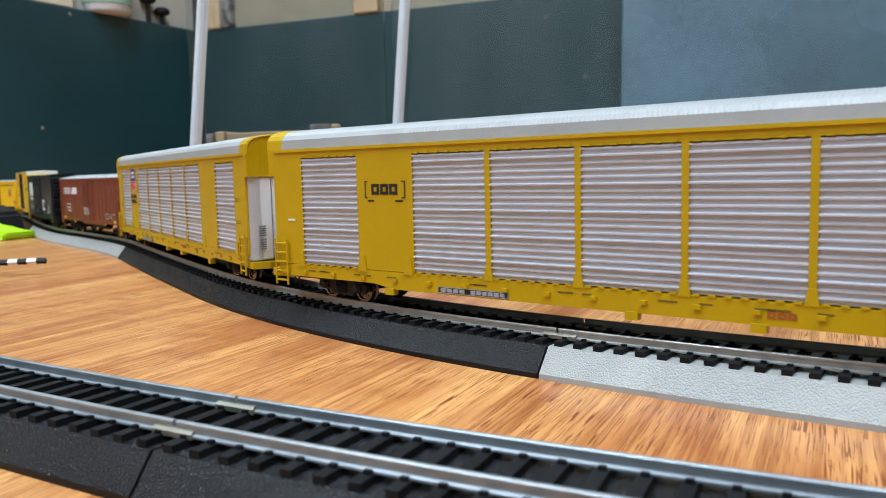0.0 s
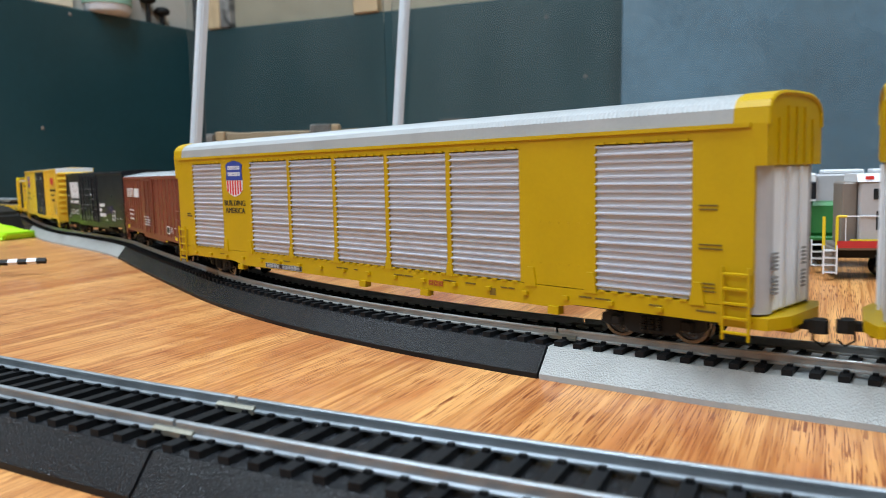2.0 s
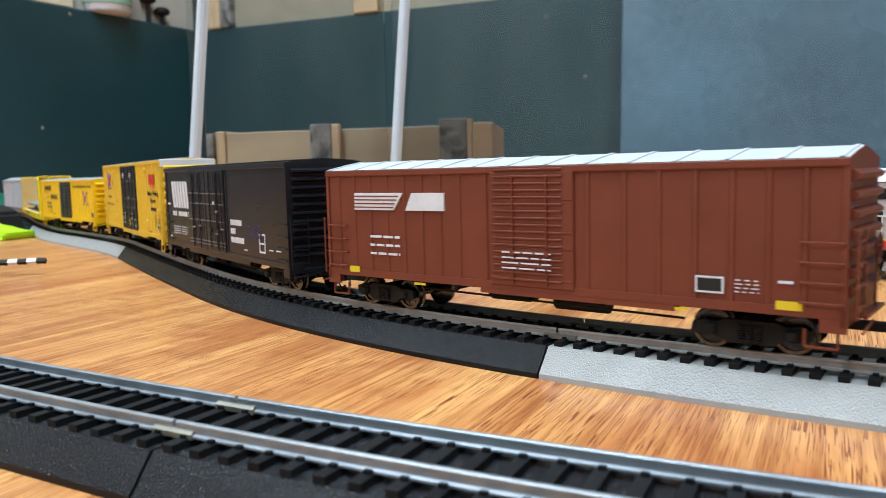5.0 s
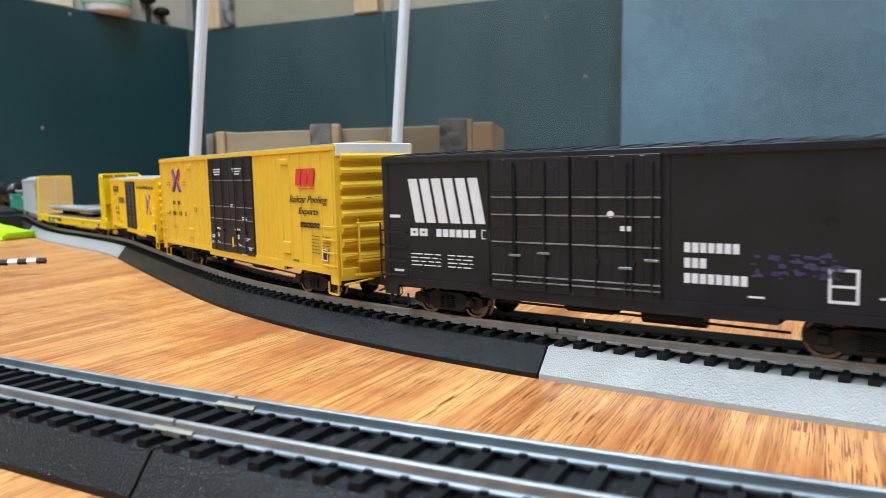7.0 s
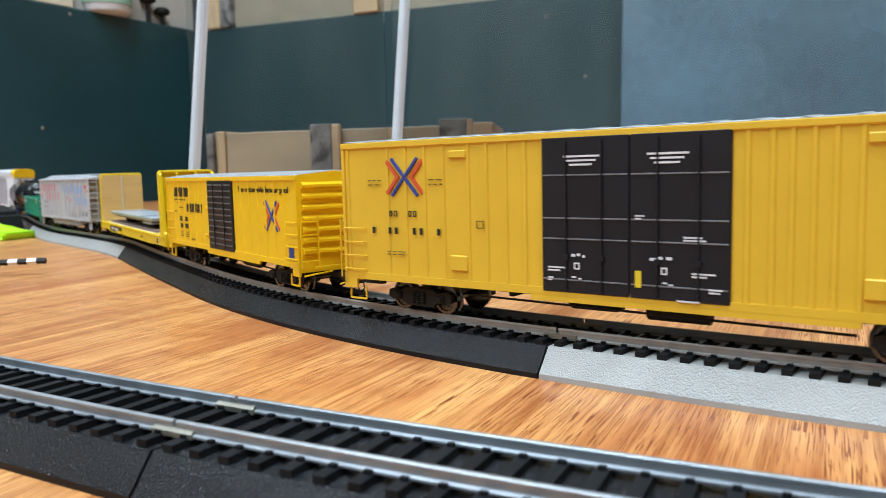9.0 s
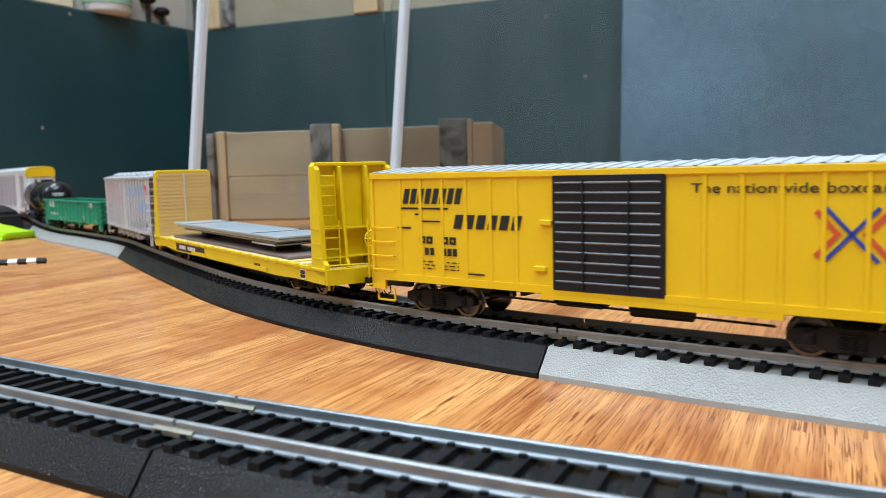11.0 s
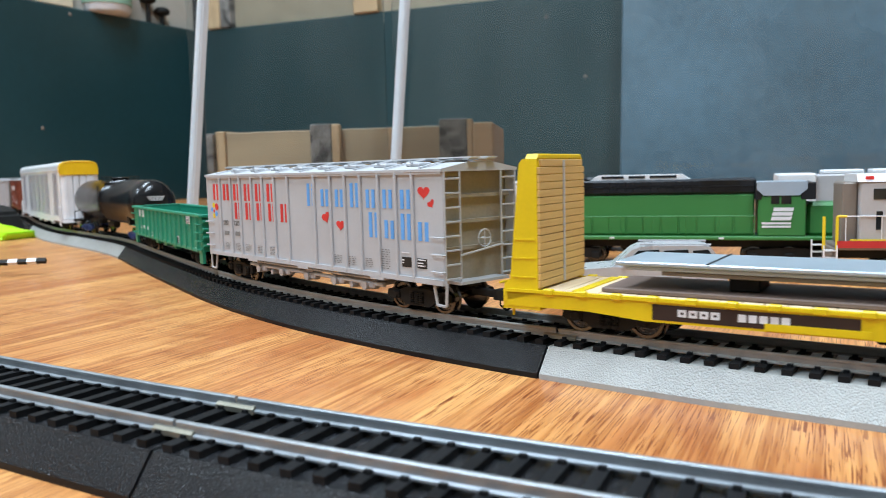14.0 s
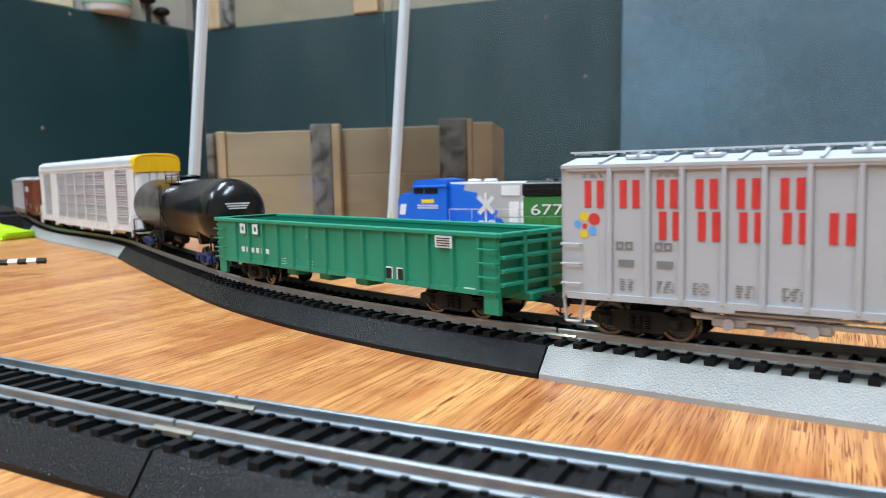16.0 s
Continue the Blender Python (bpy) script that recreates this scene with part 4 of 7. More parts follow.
    for x in np.linspace(-reach + 0.02, reach - 0.02, 7):
        box(bm, x - 0.0008, x + 0.0008, -0.015, 0.015, sill_z - 0.002, sill_z + 0.0005)
    part("underframe", bm, DARK, car)
    trucks = (make_truck(car, -reach), make_truck(car, reach))
    return car, trucks


def red_boxcar():
    posts = [-0.0818, -0.074, -0.066, -0.058, -0.050, -0.042, -0.034, -0.026, -0.0155, 0.0205, 0.032, 0.042, 0.052, 0.0615, 0.0705, 0.079]
    car, trucks = boxcar("brown-red ribbed boxcar with a white roof", 0.179, 0.0529, BROWN, 0.0118, posts, [(-0.0137, 0.0165)], ROOF_GREY, 7, 0.064, None, 0, BROWN, 0.0029, 13)
    y = -HALF - 0.00005
    bm = mesh()
    prism(bm, [(-0.0735, 0.0358), (-0.0545, 0.0358), (-0.0500, 0.0418), (-0.0735, 0.0418)], "y", y - 0.0001, y + 0.0008)
    prism(bm, [(-0.0490, 0.0358), (-0.0320, 0.0358), (-0.0320, 0.0418), (-0.0460, 0.0418)], "y", y - 0.0001, y + 0.0008)
    part("railroad_mark", bm, WHITE_INK, car, "white block mark")
    bm = mesh()
    for k in range(4):
        tile(bm, -0.0735, -0.0545 + k * 0.0008, 0.0366 + k * 0.0013, 0.0370 + k * 0.0013, y - 0.0001)
    part("mark_lines", bm, BROWN, car)
    bm = mesh()
    small_print(bm, -0.066, -0.052, 0.0200, 0.029, 3, y, rnd)
    small_print(bm, -0.0085, 0.009, 0.0185, 0.025, 4, y - 0.0010, rnd)
    small_print(bm, 0.0625, 0.0685, 0.0165, 0.0205, 4, y, rnd)
    tile(bm, 0.073, 0.0765, 0.0195, 0.0202, y)
    ring(bm, 0.0523, 0.0597, 0.0158, 0.0202, 0.0005, y)
    part("stencil_bars", bm, WHITE_INK, car, "small white stencil bars")
    bm = mesh()
    tile(bm, 0.0528, 0.0592, 0.0163, 0.0197, y + 0.00004)
    part("stencil_panel", bm, BLACK_INK, car, "black stencil panel")
    for i in range(17):
        part("door_louvre", box(mesh(), -0.0118, 0.0125, -HALF - 0.0009, -HALF + 0.0005, 0.0150 + i * 0.0021, 0.0156 + i * 0.0021, 0.0001), BROWN, car)
    for x, w, za, zb in ((0.0725, 0.0062, 0.0130, 0.0152), (-0.077, 0.0050, 0.0130, 0.0152), (-0.046, 0.005, 0.0104, 0.0112), (0.02, 0.005, 0.0104, 0.0112), (0.045, 0.005, 0.0104, 0.0112)):
        bm = mesh()
        tile(bm, x, x + w, za, zb, y + (0.0003 if zb < 0.012 else 0))
        part("yellow_patch", bm, YELLOW_INK, car, "yellow reflector patch")
    return car, trucks


def black_boxcar():
    car, trucks = boxcar("glossy black double-door boxcar with white marks", 0.175, 0.0553, BLACK, 0.0105, [-0.0845, 0.0845, 0.0150, -0.0432], [(-0.0415, -0.0140), (-0.0138, 0.0135)], BLACK, 11, 0.0625, None, 0, BLACK, 0.0012, 22)
    y = -HALF + 0.0004
    # a plain mark of slanted white bars
    for k in range(6):
        x = -0.0722 + 0.0049 * k
        bm = mesh()
        tile(bm, x, x + 0.0037, 0.0320, 0.0466, y, -0.2)
        part("mark_bar", bm, WHITE_INK, car, "slanted white mark bar")
    bm = mesh()
    word_blocks(bm, 2, -0.0745, -0.0665, 0.0275, 0.0300, y, 0.8, 0.3)
    for k in range(6):
        tile(bm, -0.0635 + k * 0.0027, -0.0635 + k * 0.0027 + 0.0021, 0.0275, 0.0300, y)
    ring(bm, -0.0455, -0.0425, 0.0272, 0.0302, 0.0003, y)
    small_print(bm, -0.0745, -0.062, 0.0175, 0.0225, 4, y, rnd)
    small_print(bm, -0.059, -0.049, 0.0175, 0.0225, 4, y, rnd)
    tile(bm, -0.0835, -0.079, 0.0335, 0.0345, y)
    tile(bm, -0.082, -0.078, 0.0150, 0.0158, y)
    for k, (n, z) in enumerate(((7, 0.0260), (3, 0.0219), (8, 0.0178))):
        for i in range(n):
            tile(bm, 0.0195 + 0.0021 * i, 0.0195 + 0.0021 * i + 0.0016, z, z + 0.0026, y)
    ring(bm, 0.0545, 0.0612, 0.0152, 0.0236, 0.0007, y)
    tile(bm, 0.0545, 0.0612, 0.0190, 0.0196, y)
    tile(bm, 0.0018, 0.0055, 0.0312, 0.0326, y - 0.0011)
    prism(bm, [(-0.0012 + 0.001 * math.cos(k * math.tau / 10), 0.0358 + 0.001 * math.sin(k * math.tau / 10)) for k in range(10)], "y", y - 0.0012, y)
    for x, w, z in ((0.0655, 0.004, 0.0168), (0.073, 0.005, 0.0170), (0.036, 0.004, 0.0150), (-0.030, 0.02, 0.0120)):
        tile(bm, x, x + w, z, z + 0.0005, y)
    part("white_marks", bm, WHITE_INK, car, "white stencil marks and panel outline")
    bm = mesh()
    for k in range(46):
        x, z = rnd.uniform(0.036, 0.0565), rnd.uniform(0.0202, 0.0262)
        tile(bm, x, x + rnd.uniform(0.0006, 0.0024), z, z + rnd.uniform(0.0003, 0.0012), y, rnd.uniform(-0.8, 0.8))
    part("scrawl", bm, paint("violet_scrawl", (0.05, 0.035, 0.1), 0.6), car, "faint violet scrawled paint")
    # light grey, partly metallic bars and handles on the doors
    bar_paint = paint("light_grey_bar", (0.24, 0.24, 0.25), 0.3, 0.4, 0.5, 300, 900)
    for z in (0.0405, 0.0352, 0.0268, 0.0165, 0.0148):
        for x0, x1 in ((-0.041, -0.0145), (-0.0133, 0.0133)):
            part("door_bar", rod(mesh(), (x0, -HALF - 0.0006, z), (x1, -HALF - 0.0006, z), 0.00026, 5), bar_paint, car, "light grey door bar")
    for x in (-0.0365, -0.0270, -0.0180, -0.0090, -0.001, 0.0080):
        part("door_post", box(mesh(), x - 0.0006, x + 0.0006, -HALF - 0.0006, -HALF + 0.001, 0.0135, 0.052, 0.0002), BLACK, car)
    for x in (-0.0325, -0.0225, 0.0035, 0.0110):
        part("lock_rod", rod(mesh(), (x, -HALF - 0.0009, 0.0135), (x, -HALF - 0.0009, 0.050), 0.0003, 5), BLACK, car)
    for x, z in ((-0.0325, 0.0225), (-0.0225, 0.0235), (0.0035, 0.0205), (0.0110, 0.0230)):
        part("lock_handle", box(mesh(), x - 0.002, x + 0.002, -HALF - 0.0014, -HALF - 0.0006, z, z + 0.0007, 0.0001), bar_paint, car)
    return car, trucks


def yellow_hicube():
    posts = [-0.1050, -0.0862, -0.0782, -0.070, -0.0622, -0.0522, -0.0452, -0.038, -0.0312, 0.0342, 0.0402, 0.0447, 0.0497, 0.0545, 0.0600, 0.0685, 0.0775, 0.0865, 0.0955, 0.1050]
    car, trucks = boxcar("tall yellow boxcar with paired black plug doors", 0.2180, 0.0608, TTX_YELLOW, 0.0112, posts, [(-0.0252, 0.0030), (0.0026, 0.0307)], ROOF_GREY, 8, 0.0765, DOOR_BLACK, 0, TTX_YELLOW, 0.0012, 18, None, paint("grey_edge_rib", (0.2, 0.2, 0.21), 0.4, 0.2, 0.3, 300, 900))
    y = -HALF - 0.00002
    bm = mesh()
    for x in (-0.0560, 0.0645):
        for z0, z1 in ((0.0165, 0.0215), (0.0530, 0.0555)):
            box(bm, x - 0.0035, x + 0.0035, -HALF - 0.0005, -HALF + 0.001, z0, z1, 0.0003)
    pieces("side_bracket", bm, TTX_YELLOW, car)
    bm = mesh()
    cx, cz = -0.0785, 0.0472
    for s1 in (-1, 1):
        prism(bm, [(cx + s1 * 0.0022, cz), (cx + s1 * 0.0074, cz + 0.0060), (cx + s1 * 0.0082, cz + 0.0050), (cx + s1 * 0.0038, cz), (cx + s1 * 0.0082, cz - 0.0050), (cx + s1 * 0.0074, cz - 0.0060)][::s1], "y", y - 0.0001, y + 0.0006)
    part("crossed_mark_red", bm, ORANGE_RED, car, "red crossed-arrow mark")
    bm = mesh()
    for s1 in (-1, 1):
        prism(bm, [(cx - 0.0060 * s1, cz + 0.0060), (cx - 0.0053 * s1, cz + 0.0066), (cx + 0.0060 * s1, cz - 0.0060), (cx + 0.0053 * s1, cz - 0.0066)], "y", y - 0.0002, y + 0.0006)
    part("crossed_mark_blue", bm, NAVY, car, "blue crossed mark")
    for k in range(3):
        bm = mesh()
        x = 0.0745 + k * 0.0056
        tile(bm, x, x + 0.0046, 0.0446, 0.0512, y, 0.22)
        part("mark_bar", bm, RED_INK, car, "slanted red mark block")
    bm = mesh()
    tile(bm, 0.0770, 0.0915, 0.0434, 0.0437, y)
    part("mark_line", bm, RED_INK, car)
    part("end_fascia", box(mesh(), 0.1070, 0.1083, -HALF + 0.0006, HALF - 0.0006, 0.0553, 0.0600, 0.0002), WHITE, car, "white panel across the top of the end")
    bm = mesh()
    for z in (0.0175, 0.0240, 0.0305):
        rod(bm, (0.1112, -0.0095, z), (0.1112, 0.0115, z), 0.00035, 5)
    for yy in (-0.0095, 0.001, 0.0115):
        rod(bm, (0.1112, yy, 0.0165), (0.1112, yy, 0.0305), 0.00035, 5)
        rod(bm, (0.1060, yy, 0.0305), (0.1112, yy, 0.0305), 0.00035, 5)
    box(bm, 0.1070, 0.1116, -0.0098, 0.0118, 0.0160, 0.0167)
    part("end_platform", bm, TTX_YELLOW, car, "yellow railed brake platform")
    bm = mesh()
    for z in (0.0395, 0.0440, 0.0487):
        for k in range(3):
            box(bm, 0.1085, 0.1094, -0.0050 + k * 0.0034, -0.0024 + k * 0.0034, z, z + 0.0005)
    part("end_print", bm, BLACK_INK, car, "small black print bars")
    flat_text("slogan", "Railcar Pooling", 0.0325, 0.0036, 0.0850, 0.0388, y, BLACK_INK, car, 0.3)
    flat_text("slogan", "Experts", 0.0170, 0.0034, 0.0852, 0.0342, y, BLACK_INK, car, 0.3)
    bm = mesh()
    word_blocks(bm, 6, 0.0778, 0.0945, 0.0282, 0.0302, y, 0.8, 0.3, 0.3)
    for k in range(2):
        word_blocks(bm, 2, -0.0855 + k * 0.0085, -0.0812 + k * 0.0085, 0.0338, 0.0358, y, 0.62, 0.26)
    for k, x in enumerate((-0.0935, -0.0860, -0.0832, -0.0752, -0.0722, -0.0648)):
        tile(bm, x, x + 0.0012, 0.0278, 0.0300, y)
    part("number_bars", bm, BLACK_INK, car, "black number bars")
    bm = mesh()
    small_print(bm, -0.087, -0.078, 0.0205, 0.0225, 2, y, rnd)
    small_print(bm, -0.095, -0.089, 0.0445, 0.0475, 2, y, rnd)
    small_print(bm, -0.068, -0.062, 0.0445, 0.0475, 2, y, rnd)
    small_print(bm, 0.0875, 0.094, 0.0185, 0.0262, 6, y, rnd)
    small_print(bm, 0.0965, 0.1025, 0.0205, 0.0262, 5, y, rnd)
    ring(bm, -0.049, -0.0462, 0.0305, 0.0330, 0.0003, y)
    tile(bm, 0.070, 0.075, 0.0140, 0.0147, y)
    part("stencil_bars", bm, FADED_INK, car, "small faded stencil bars")
    bm = mesh()
    tile(bm, 0.0968, 0.1000, 0.0165, 0.0202, y)
    part("stencil_panel", bm, BLACK_INK, car, "small black stencil panel")
    bm = mesh()
    ring(bm, 0.0964, 0.1004, 0.0161, 0.0206, 0.0004, y - 0.0001)
    part("panel_border", bm, WHITE_INK, car, "white panel outline")
    bm = mesh()
    yy = -HALF - 0.0006
    for x in (-0.0175, 0.0080):
        for k in range(3):
            tile(bm, x + 0.001 * k, x + 0.0115 - 0.0012 * k, 0.0520 - k * 0.0012, 0.05255 - k * 0.0012, yy)
    for x, z, w in ((-0.0150, 0.0232, 0.0012), (-0.0132, 0.0234, 0.0010), (-0.0115, 0.0230, 0.0008), (0.0088, 0.0232, 0.0018), (0.0113, 0.0236, 0.0012), (0.0135, 0.0236, 0.0016)):
        tile(bm, x, x + w, z, z + 0.0008, yy)
    for x, z, w in ((-0.0228, 0.0196, 0.0058), (-0.0228, 0.0187, 0.0040), (-0.0228, 0.0165, 0.0018), (-0.0228, 0.0158, 0.0014), (0.0046, 0.0352, 0.0026), (0.0046, 0.0344, 0.0018), (0.0182, 0.0296, 0.0050), (0.0182, 0.0288, 0.0060), (0.0205, 0.0200, 0.0062),
                    (0.0205, 0.0192, 0.0040), (0.0250, 0.0160, 0.0036), (0.0250, 0.0152, 0.0030), (0.0165, 0.0124, 0.0062), (0.0125, 0.0170, 0.0012), (0.0142, 0.0166, 0.0012), (-0.0150, 0.0170, 0.0014), (-0.0128, 0.0166, 0.0010)):
        tile(bm, x, x + w, z, z + 0.00045, yy)
    for x in (-0.0142, 0.0120):
        ring(bm, x, x + 0.0018, 0.0195, 0.0215, 0.0004, yy)
    part("door_print", bm, WHITE_INK, car, "small white print bars")
    bm = mesh()
    tile(bm, 0.0046, 0.0064, 0.0155, 0.0202, yy)
    part("yellow_tag", bm, YELLOW_INK, car, "yellow tag on the door")
    return car, trucks


def yellow_ribbed_boxcar():
    posts = [-0.0755, -0.0665, -0.0575, -0.0480, -0.0385, -0.0290, 0.0285, 0.0380, 0.0475, 0.0570, 0.0665, 0.0760]
    car, trucks = boxcar("bright yellow boxcar with a black ribbed door", 0.180, 0.0503, RB_YELLOW, 0.0118, posts, [(-0.0165, 0.0184)], ROOF_GREY, 7, 0.0625, DOOR_BLACK, 11, RB_YELLOW, 0.0016, 34, None, paint("worn_door_rib", (0.09, 0.09, 0.092), 0.4, 0.2, 0.3, 300, 900))
    y = -HALF + 0.0003
    for n, x0, z0, step, wide, tall in ((8, -0.0742, 0.0383, 0.0031, 0.0021, 0.0050), (6, -0.0530, 0.0303, 0.0044, 0.0030, 0.0045)):
        for k in range(n):
            bm = mesh()
            tile(bm, x0 + k * step, x0 + k * step + wide, z0, z0 + tall, y, 0.25)
            part("mark_bar", bm, BLACK_INK, car, "slanted black mark bar")
    for xa, xb, za, zb in ((-0.0750, -0.0550, 0.0364, 0.0370), (-0.0768, -0.0710, 0.0298, 0.0304), (-0.0690, -0.0660, 0.0345, 0.0350), (-0.0660, -0.0585, 0.0322, 0.0327)):
        bm = mesh()
        tile(bm, xa, xb, za, zb, y)
        part("mark_line", bm, BLACK_INK, car)
    bm = mesh()
    word_blocks(bm, 2, -0.0672, -0.0612, 0.0250, 0.0274, y, 0.8, 0.3)
    word_blocks(bm, 2, -0.0578, -0.0515, 0.0250, 0.0274, y, 0.8, 0.3)
    for x in (-0.0650, -0.0628, -0.0578, -0.0556, -0.0534):
        tile(bm, x, x + 0.0016, 0.0212, 0.0236, y)
    small_print(bm, -0.067, -0.061, 0.0165, 0.0200, 3, y, rnd)
    small_print(bm, -0.058, -0.051, 0.0165, 0.0200, 3, y, rnd)
    tile(bm, -0.048, -0.041, 0.0155, 0.0160, y)
    part("stencil_bars", bm, BLACK_INK, car, "small black stencil bars")
    flat_text("slogan", "The nationwide boxcar pool", 0.0560, 0.0034, 0.0530, 0.0425, y, BLACK_INK, car)
    bm = mesh()
    cx, cz = 0.0630, 0.0318
    for s1 in (-1, 1):
        prism(bm, [(cx + s1 * 0.0022, cz), (cx + s1 * 0.0074, cz + 0.0060), (cx + s1 * 0.0082, cz + 0.0050), (cx + s1 * 0.0038, cz), (cx + s1 * 0.0082, cz - 0.0050), (cx + s1 * 0.0074, cz - 0.0060)], "y", y - 0.0001, y + 0.0004)
    part("crossed_mark_red", bm, ORANGE_RED, car, "red crossed-arrow mark")
    bm = mesh()
    for s1 in (-1, 1):
        prism(bm, [(cx - 0.0060 * s1, cz + 0.0060), (cx - 0.0053 * s1, cz + 0.0066), (cx + 0.0060 * s1, cz - 0.0060), (cx + 0.0053 * s1, cz - 0.0066)], "y", y - 0.0002, y + 0.0004)
    part("crossed_mark_blue", bm, NAVY, car, "blue crossed mark")
    bm = mesh()
    tile(bm, 0.0795, 0.0840, 0.0150, 0.0195, y)
    part("stencil_panel", bm, NAVY, car, "dark blue stencil panel")
    bm = mesh()
    for z, x in ((0.0330, -0.0185), (0.0190, -0.0205)):
        box(bm, x - 0.002, x + 0.002, -HALF - 0.0006, -HALF + 0.001, z - 0.0008, z + 0.0008, 0.0002)
    pieces("door_stop", bm, RB_YELLOW, car)
    return car, trucks


def bulkhead_flat():
    car = empty("bulkhead_flatcar", "yellow flatcar with planked bulkheads and wooden deck", "train car", "train cars")
    h, reach = 0.119, 0.0865
    part("deck", box(mesh(), -h + 0.003, h - 0.003, -0.0162, 0.0162, 0.0118, 0.0128), DECK_WOOD, car, "pale plank deck")
    for i in range(38):
        x = -0.103 + 0.206 * i / 37
        part("deck_plank", box(mesh(), x - 0.0026, x + 0.0026, -0.0160, 0.0160, 0.0126, 0.0131), DECK_WOOD, car)
    for s in (-1, 1):
        bm = mesh()
        prism(bm, [(-h + 0.001, 0.0129), (-h + 0.001, 0.0078), (-0.092, 0.0078), (-0.075, 0.0064), (0.075, 0.0064), (0.092, 0.0070), (h - 0.001, 0.0070), (h - 0.001, 0.0129)], "y", s * 0.0150, s * 0.0168)
        ya, yb = sorted((s * 0.0160, s * 0.0174))
        box(bm, -h + 0.001, h - 0.001, ya, yb, 0.0121, 0.0130)
        for i in range(21):
            x = -0.104 + 0.208 * i / 20
            box(bm, x - 0.0016, x + 0.0016, min(s * 0.0160, s * 0.0179), max(s * 0.0160, s * 0.0179), 0.0118, 0.0136, 0.0003)
        for x in (-0.032, 0.05):
            box(bm, x - 0.012, x + 0.012, min(s * 0.0166, s * 0.0172), max(s * 0.0166, s * 0.0172), 0.0068, 0.0086)
        part("side_sill", bm, FLAT_YELLOW, car)
    for x in (-0.0955, 0.0865, 0.0985):
        part("deck_strap", box(mesh(), x - 0.0015, x + 0.0015, -0.016, 0.016, 0.0131, 0.0134), FLAT_YELLOW, car, "yellow strap across the deck")
    for e in (-1, 1):
        inner, outer = e * 0.1075, e * (h - 0.0008)
        bm = mesh()
        for s in (-1, 1):
            prism(bm, [(inner, 0.0120), (e * (h + 0.0003), 0.0090), (e * (h - 0.0002), 0.0145), (e * 0.1168, 0.0160), (e * 0.1134, 0.0505), (e * 0.1122, 0.0519), (inner, 0.0519)], "y", s * 0.0150, s * 0.0168)
            prism(bm, [(inner + e * 0.002, 0.013), (e * (h - 0.001), 0.013), (e * 0.1160, 0.0160), (e * 0.1126, 0.0515), (inner + e * 0.002, 0.0525)], "y", s * 0.0052, s * 0.0064)
        box(bm, min(inner, e * 0.1112), max(inner, e * 0.1112), -0.0155, 0.0155, 0.0519, 0.0534, 0.0003)
        for s in (-1, 1):
            prism(bm, [(s * 0.0168, 0.0518), (s * 0.0154, 0.0534), (s * 0.0154, 0.0520), (s * 0.0160, 0.0512)], "x", inner, e * 0.1112)
        for z in (0.0165, 0.0275):
            d = e * (0.1155 - (z - 0.016) * 0.1)
            box(bm, min(inner + e * 0.002, d), max(inner + e * 0.002, d), -0.0152, 0.0152, z, z + 0.0005)
        for s in (-1, 1):
            for z in (0.0165, 0.0222, 0.0278):
                out = e * (0.1163 - (z - 0.016) * 0.1)
                box(bm, min(inner + e * 0.0008, out), max(inner + e * 0.0008, out), min(s * 0.0166, s * 0.0171), max(s * 0.0166, s * 0.0171), z, z + 0.0004)
        box(bm, min(inner + e * 0.0006, inner + e * 0.0016), max(inner + e * 0.0006, inner + e * 0.0016), -0.0155, 0.0155, 0.013, 0.052)
        bulk = part("bulkhead", bm, FLAT_YELLOW, car, "tapered yellow bulkhead frame")
        for i in range(17):
            z = 0.0136 + i * 0.00225
            part("bulkhead_plank", box(mesh(), min(inner - e * 0.0008, inner + e * 0.0004), max(inner - e * 0.0008, inner + e * 0.0004), -0.0166 if i < 16 else -0.0152, 0.0166 if i < 16 else 0.0152, z, z + 0.00206, 0.0001), TAN_WOOD, bulk)
        bm = mesh()
        rod(bm, (inner - e * 0.0011, 0.0, 0.014), (inner - e * 0.0011, 0.0, 0.0515), 0.00035, 5)
        part("tie_wire", bm, ROOF_GREY, bulk, "pale vertical wire")
        bm = mesh()
        end_ladder(bm, e * 0.1152, -0.0148, -0.0085, 0.0135, 0.031, 4)
        end_ladder(bm, e * 0.1128, -0.0148, -0.0085, 0.031, 0.050, 5)
        brake_wheel(bm, e * (h + 0.0004), 0.003, 0.0235, e, 0.003)
        rod(bm, (e * (h + 0.0018), -0.016, 0.0145), (e * (h + 0.0018), 0.012, 0.0135), 0.0004, 6)
        for y in (-0.0145, 0.0145):
            rod(bm, (e * (h - 0.002), y, 0.0045), (e * (h - 0.002), y, 0.010), 0.0005, 5)
        part("end_gear", bm, FLAT_YELLOW, car)
        part("end_sill", prism(mesh(), [(e * (h - 0.012), -0.0165), (e * (h + 0.0004), -0.0165), (e * (h + 0.0022), -0.006), (e * (h + 0.0022), 0.006), (e * (h + 0.0004), 0.0165), (e * (h - 0.012), 0.0165)], "z", 0.0068, 0.0126), FLAT_YELLOW, car)
        make_coupler(car, e * (h + 0.001), e)
    bm = mesh()
    box(bm, -h + 0.004, h - 0.004, -0.0045, 0.0045, 0.006, 0.0118)
    box(bm, -0.02, 0.0, -0.012, -0.004, 0.0045, 0.0085, 0.001)
    part("underframe", bm, DARK, car)
    y = -0.0168
    bm = mesh()
    tile(bm, -0.073, -0.0225, 0.0071, 0.0114, y)
    part("number_panel", bm, paint("dark_brown_panel", (0.03, 0.014, 0.01), 0.5), car, "dark brown number panel")
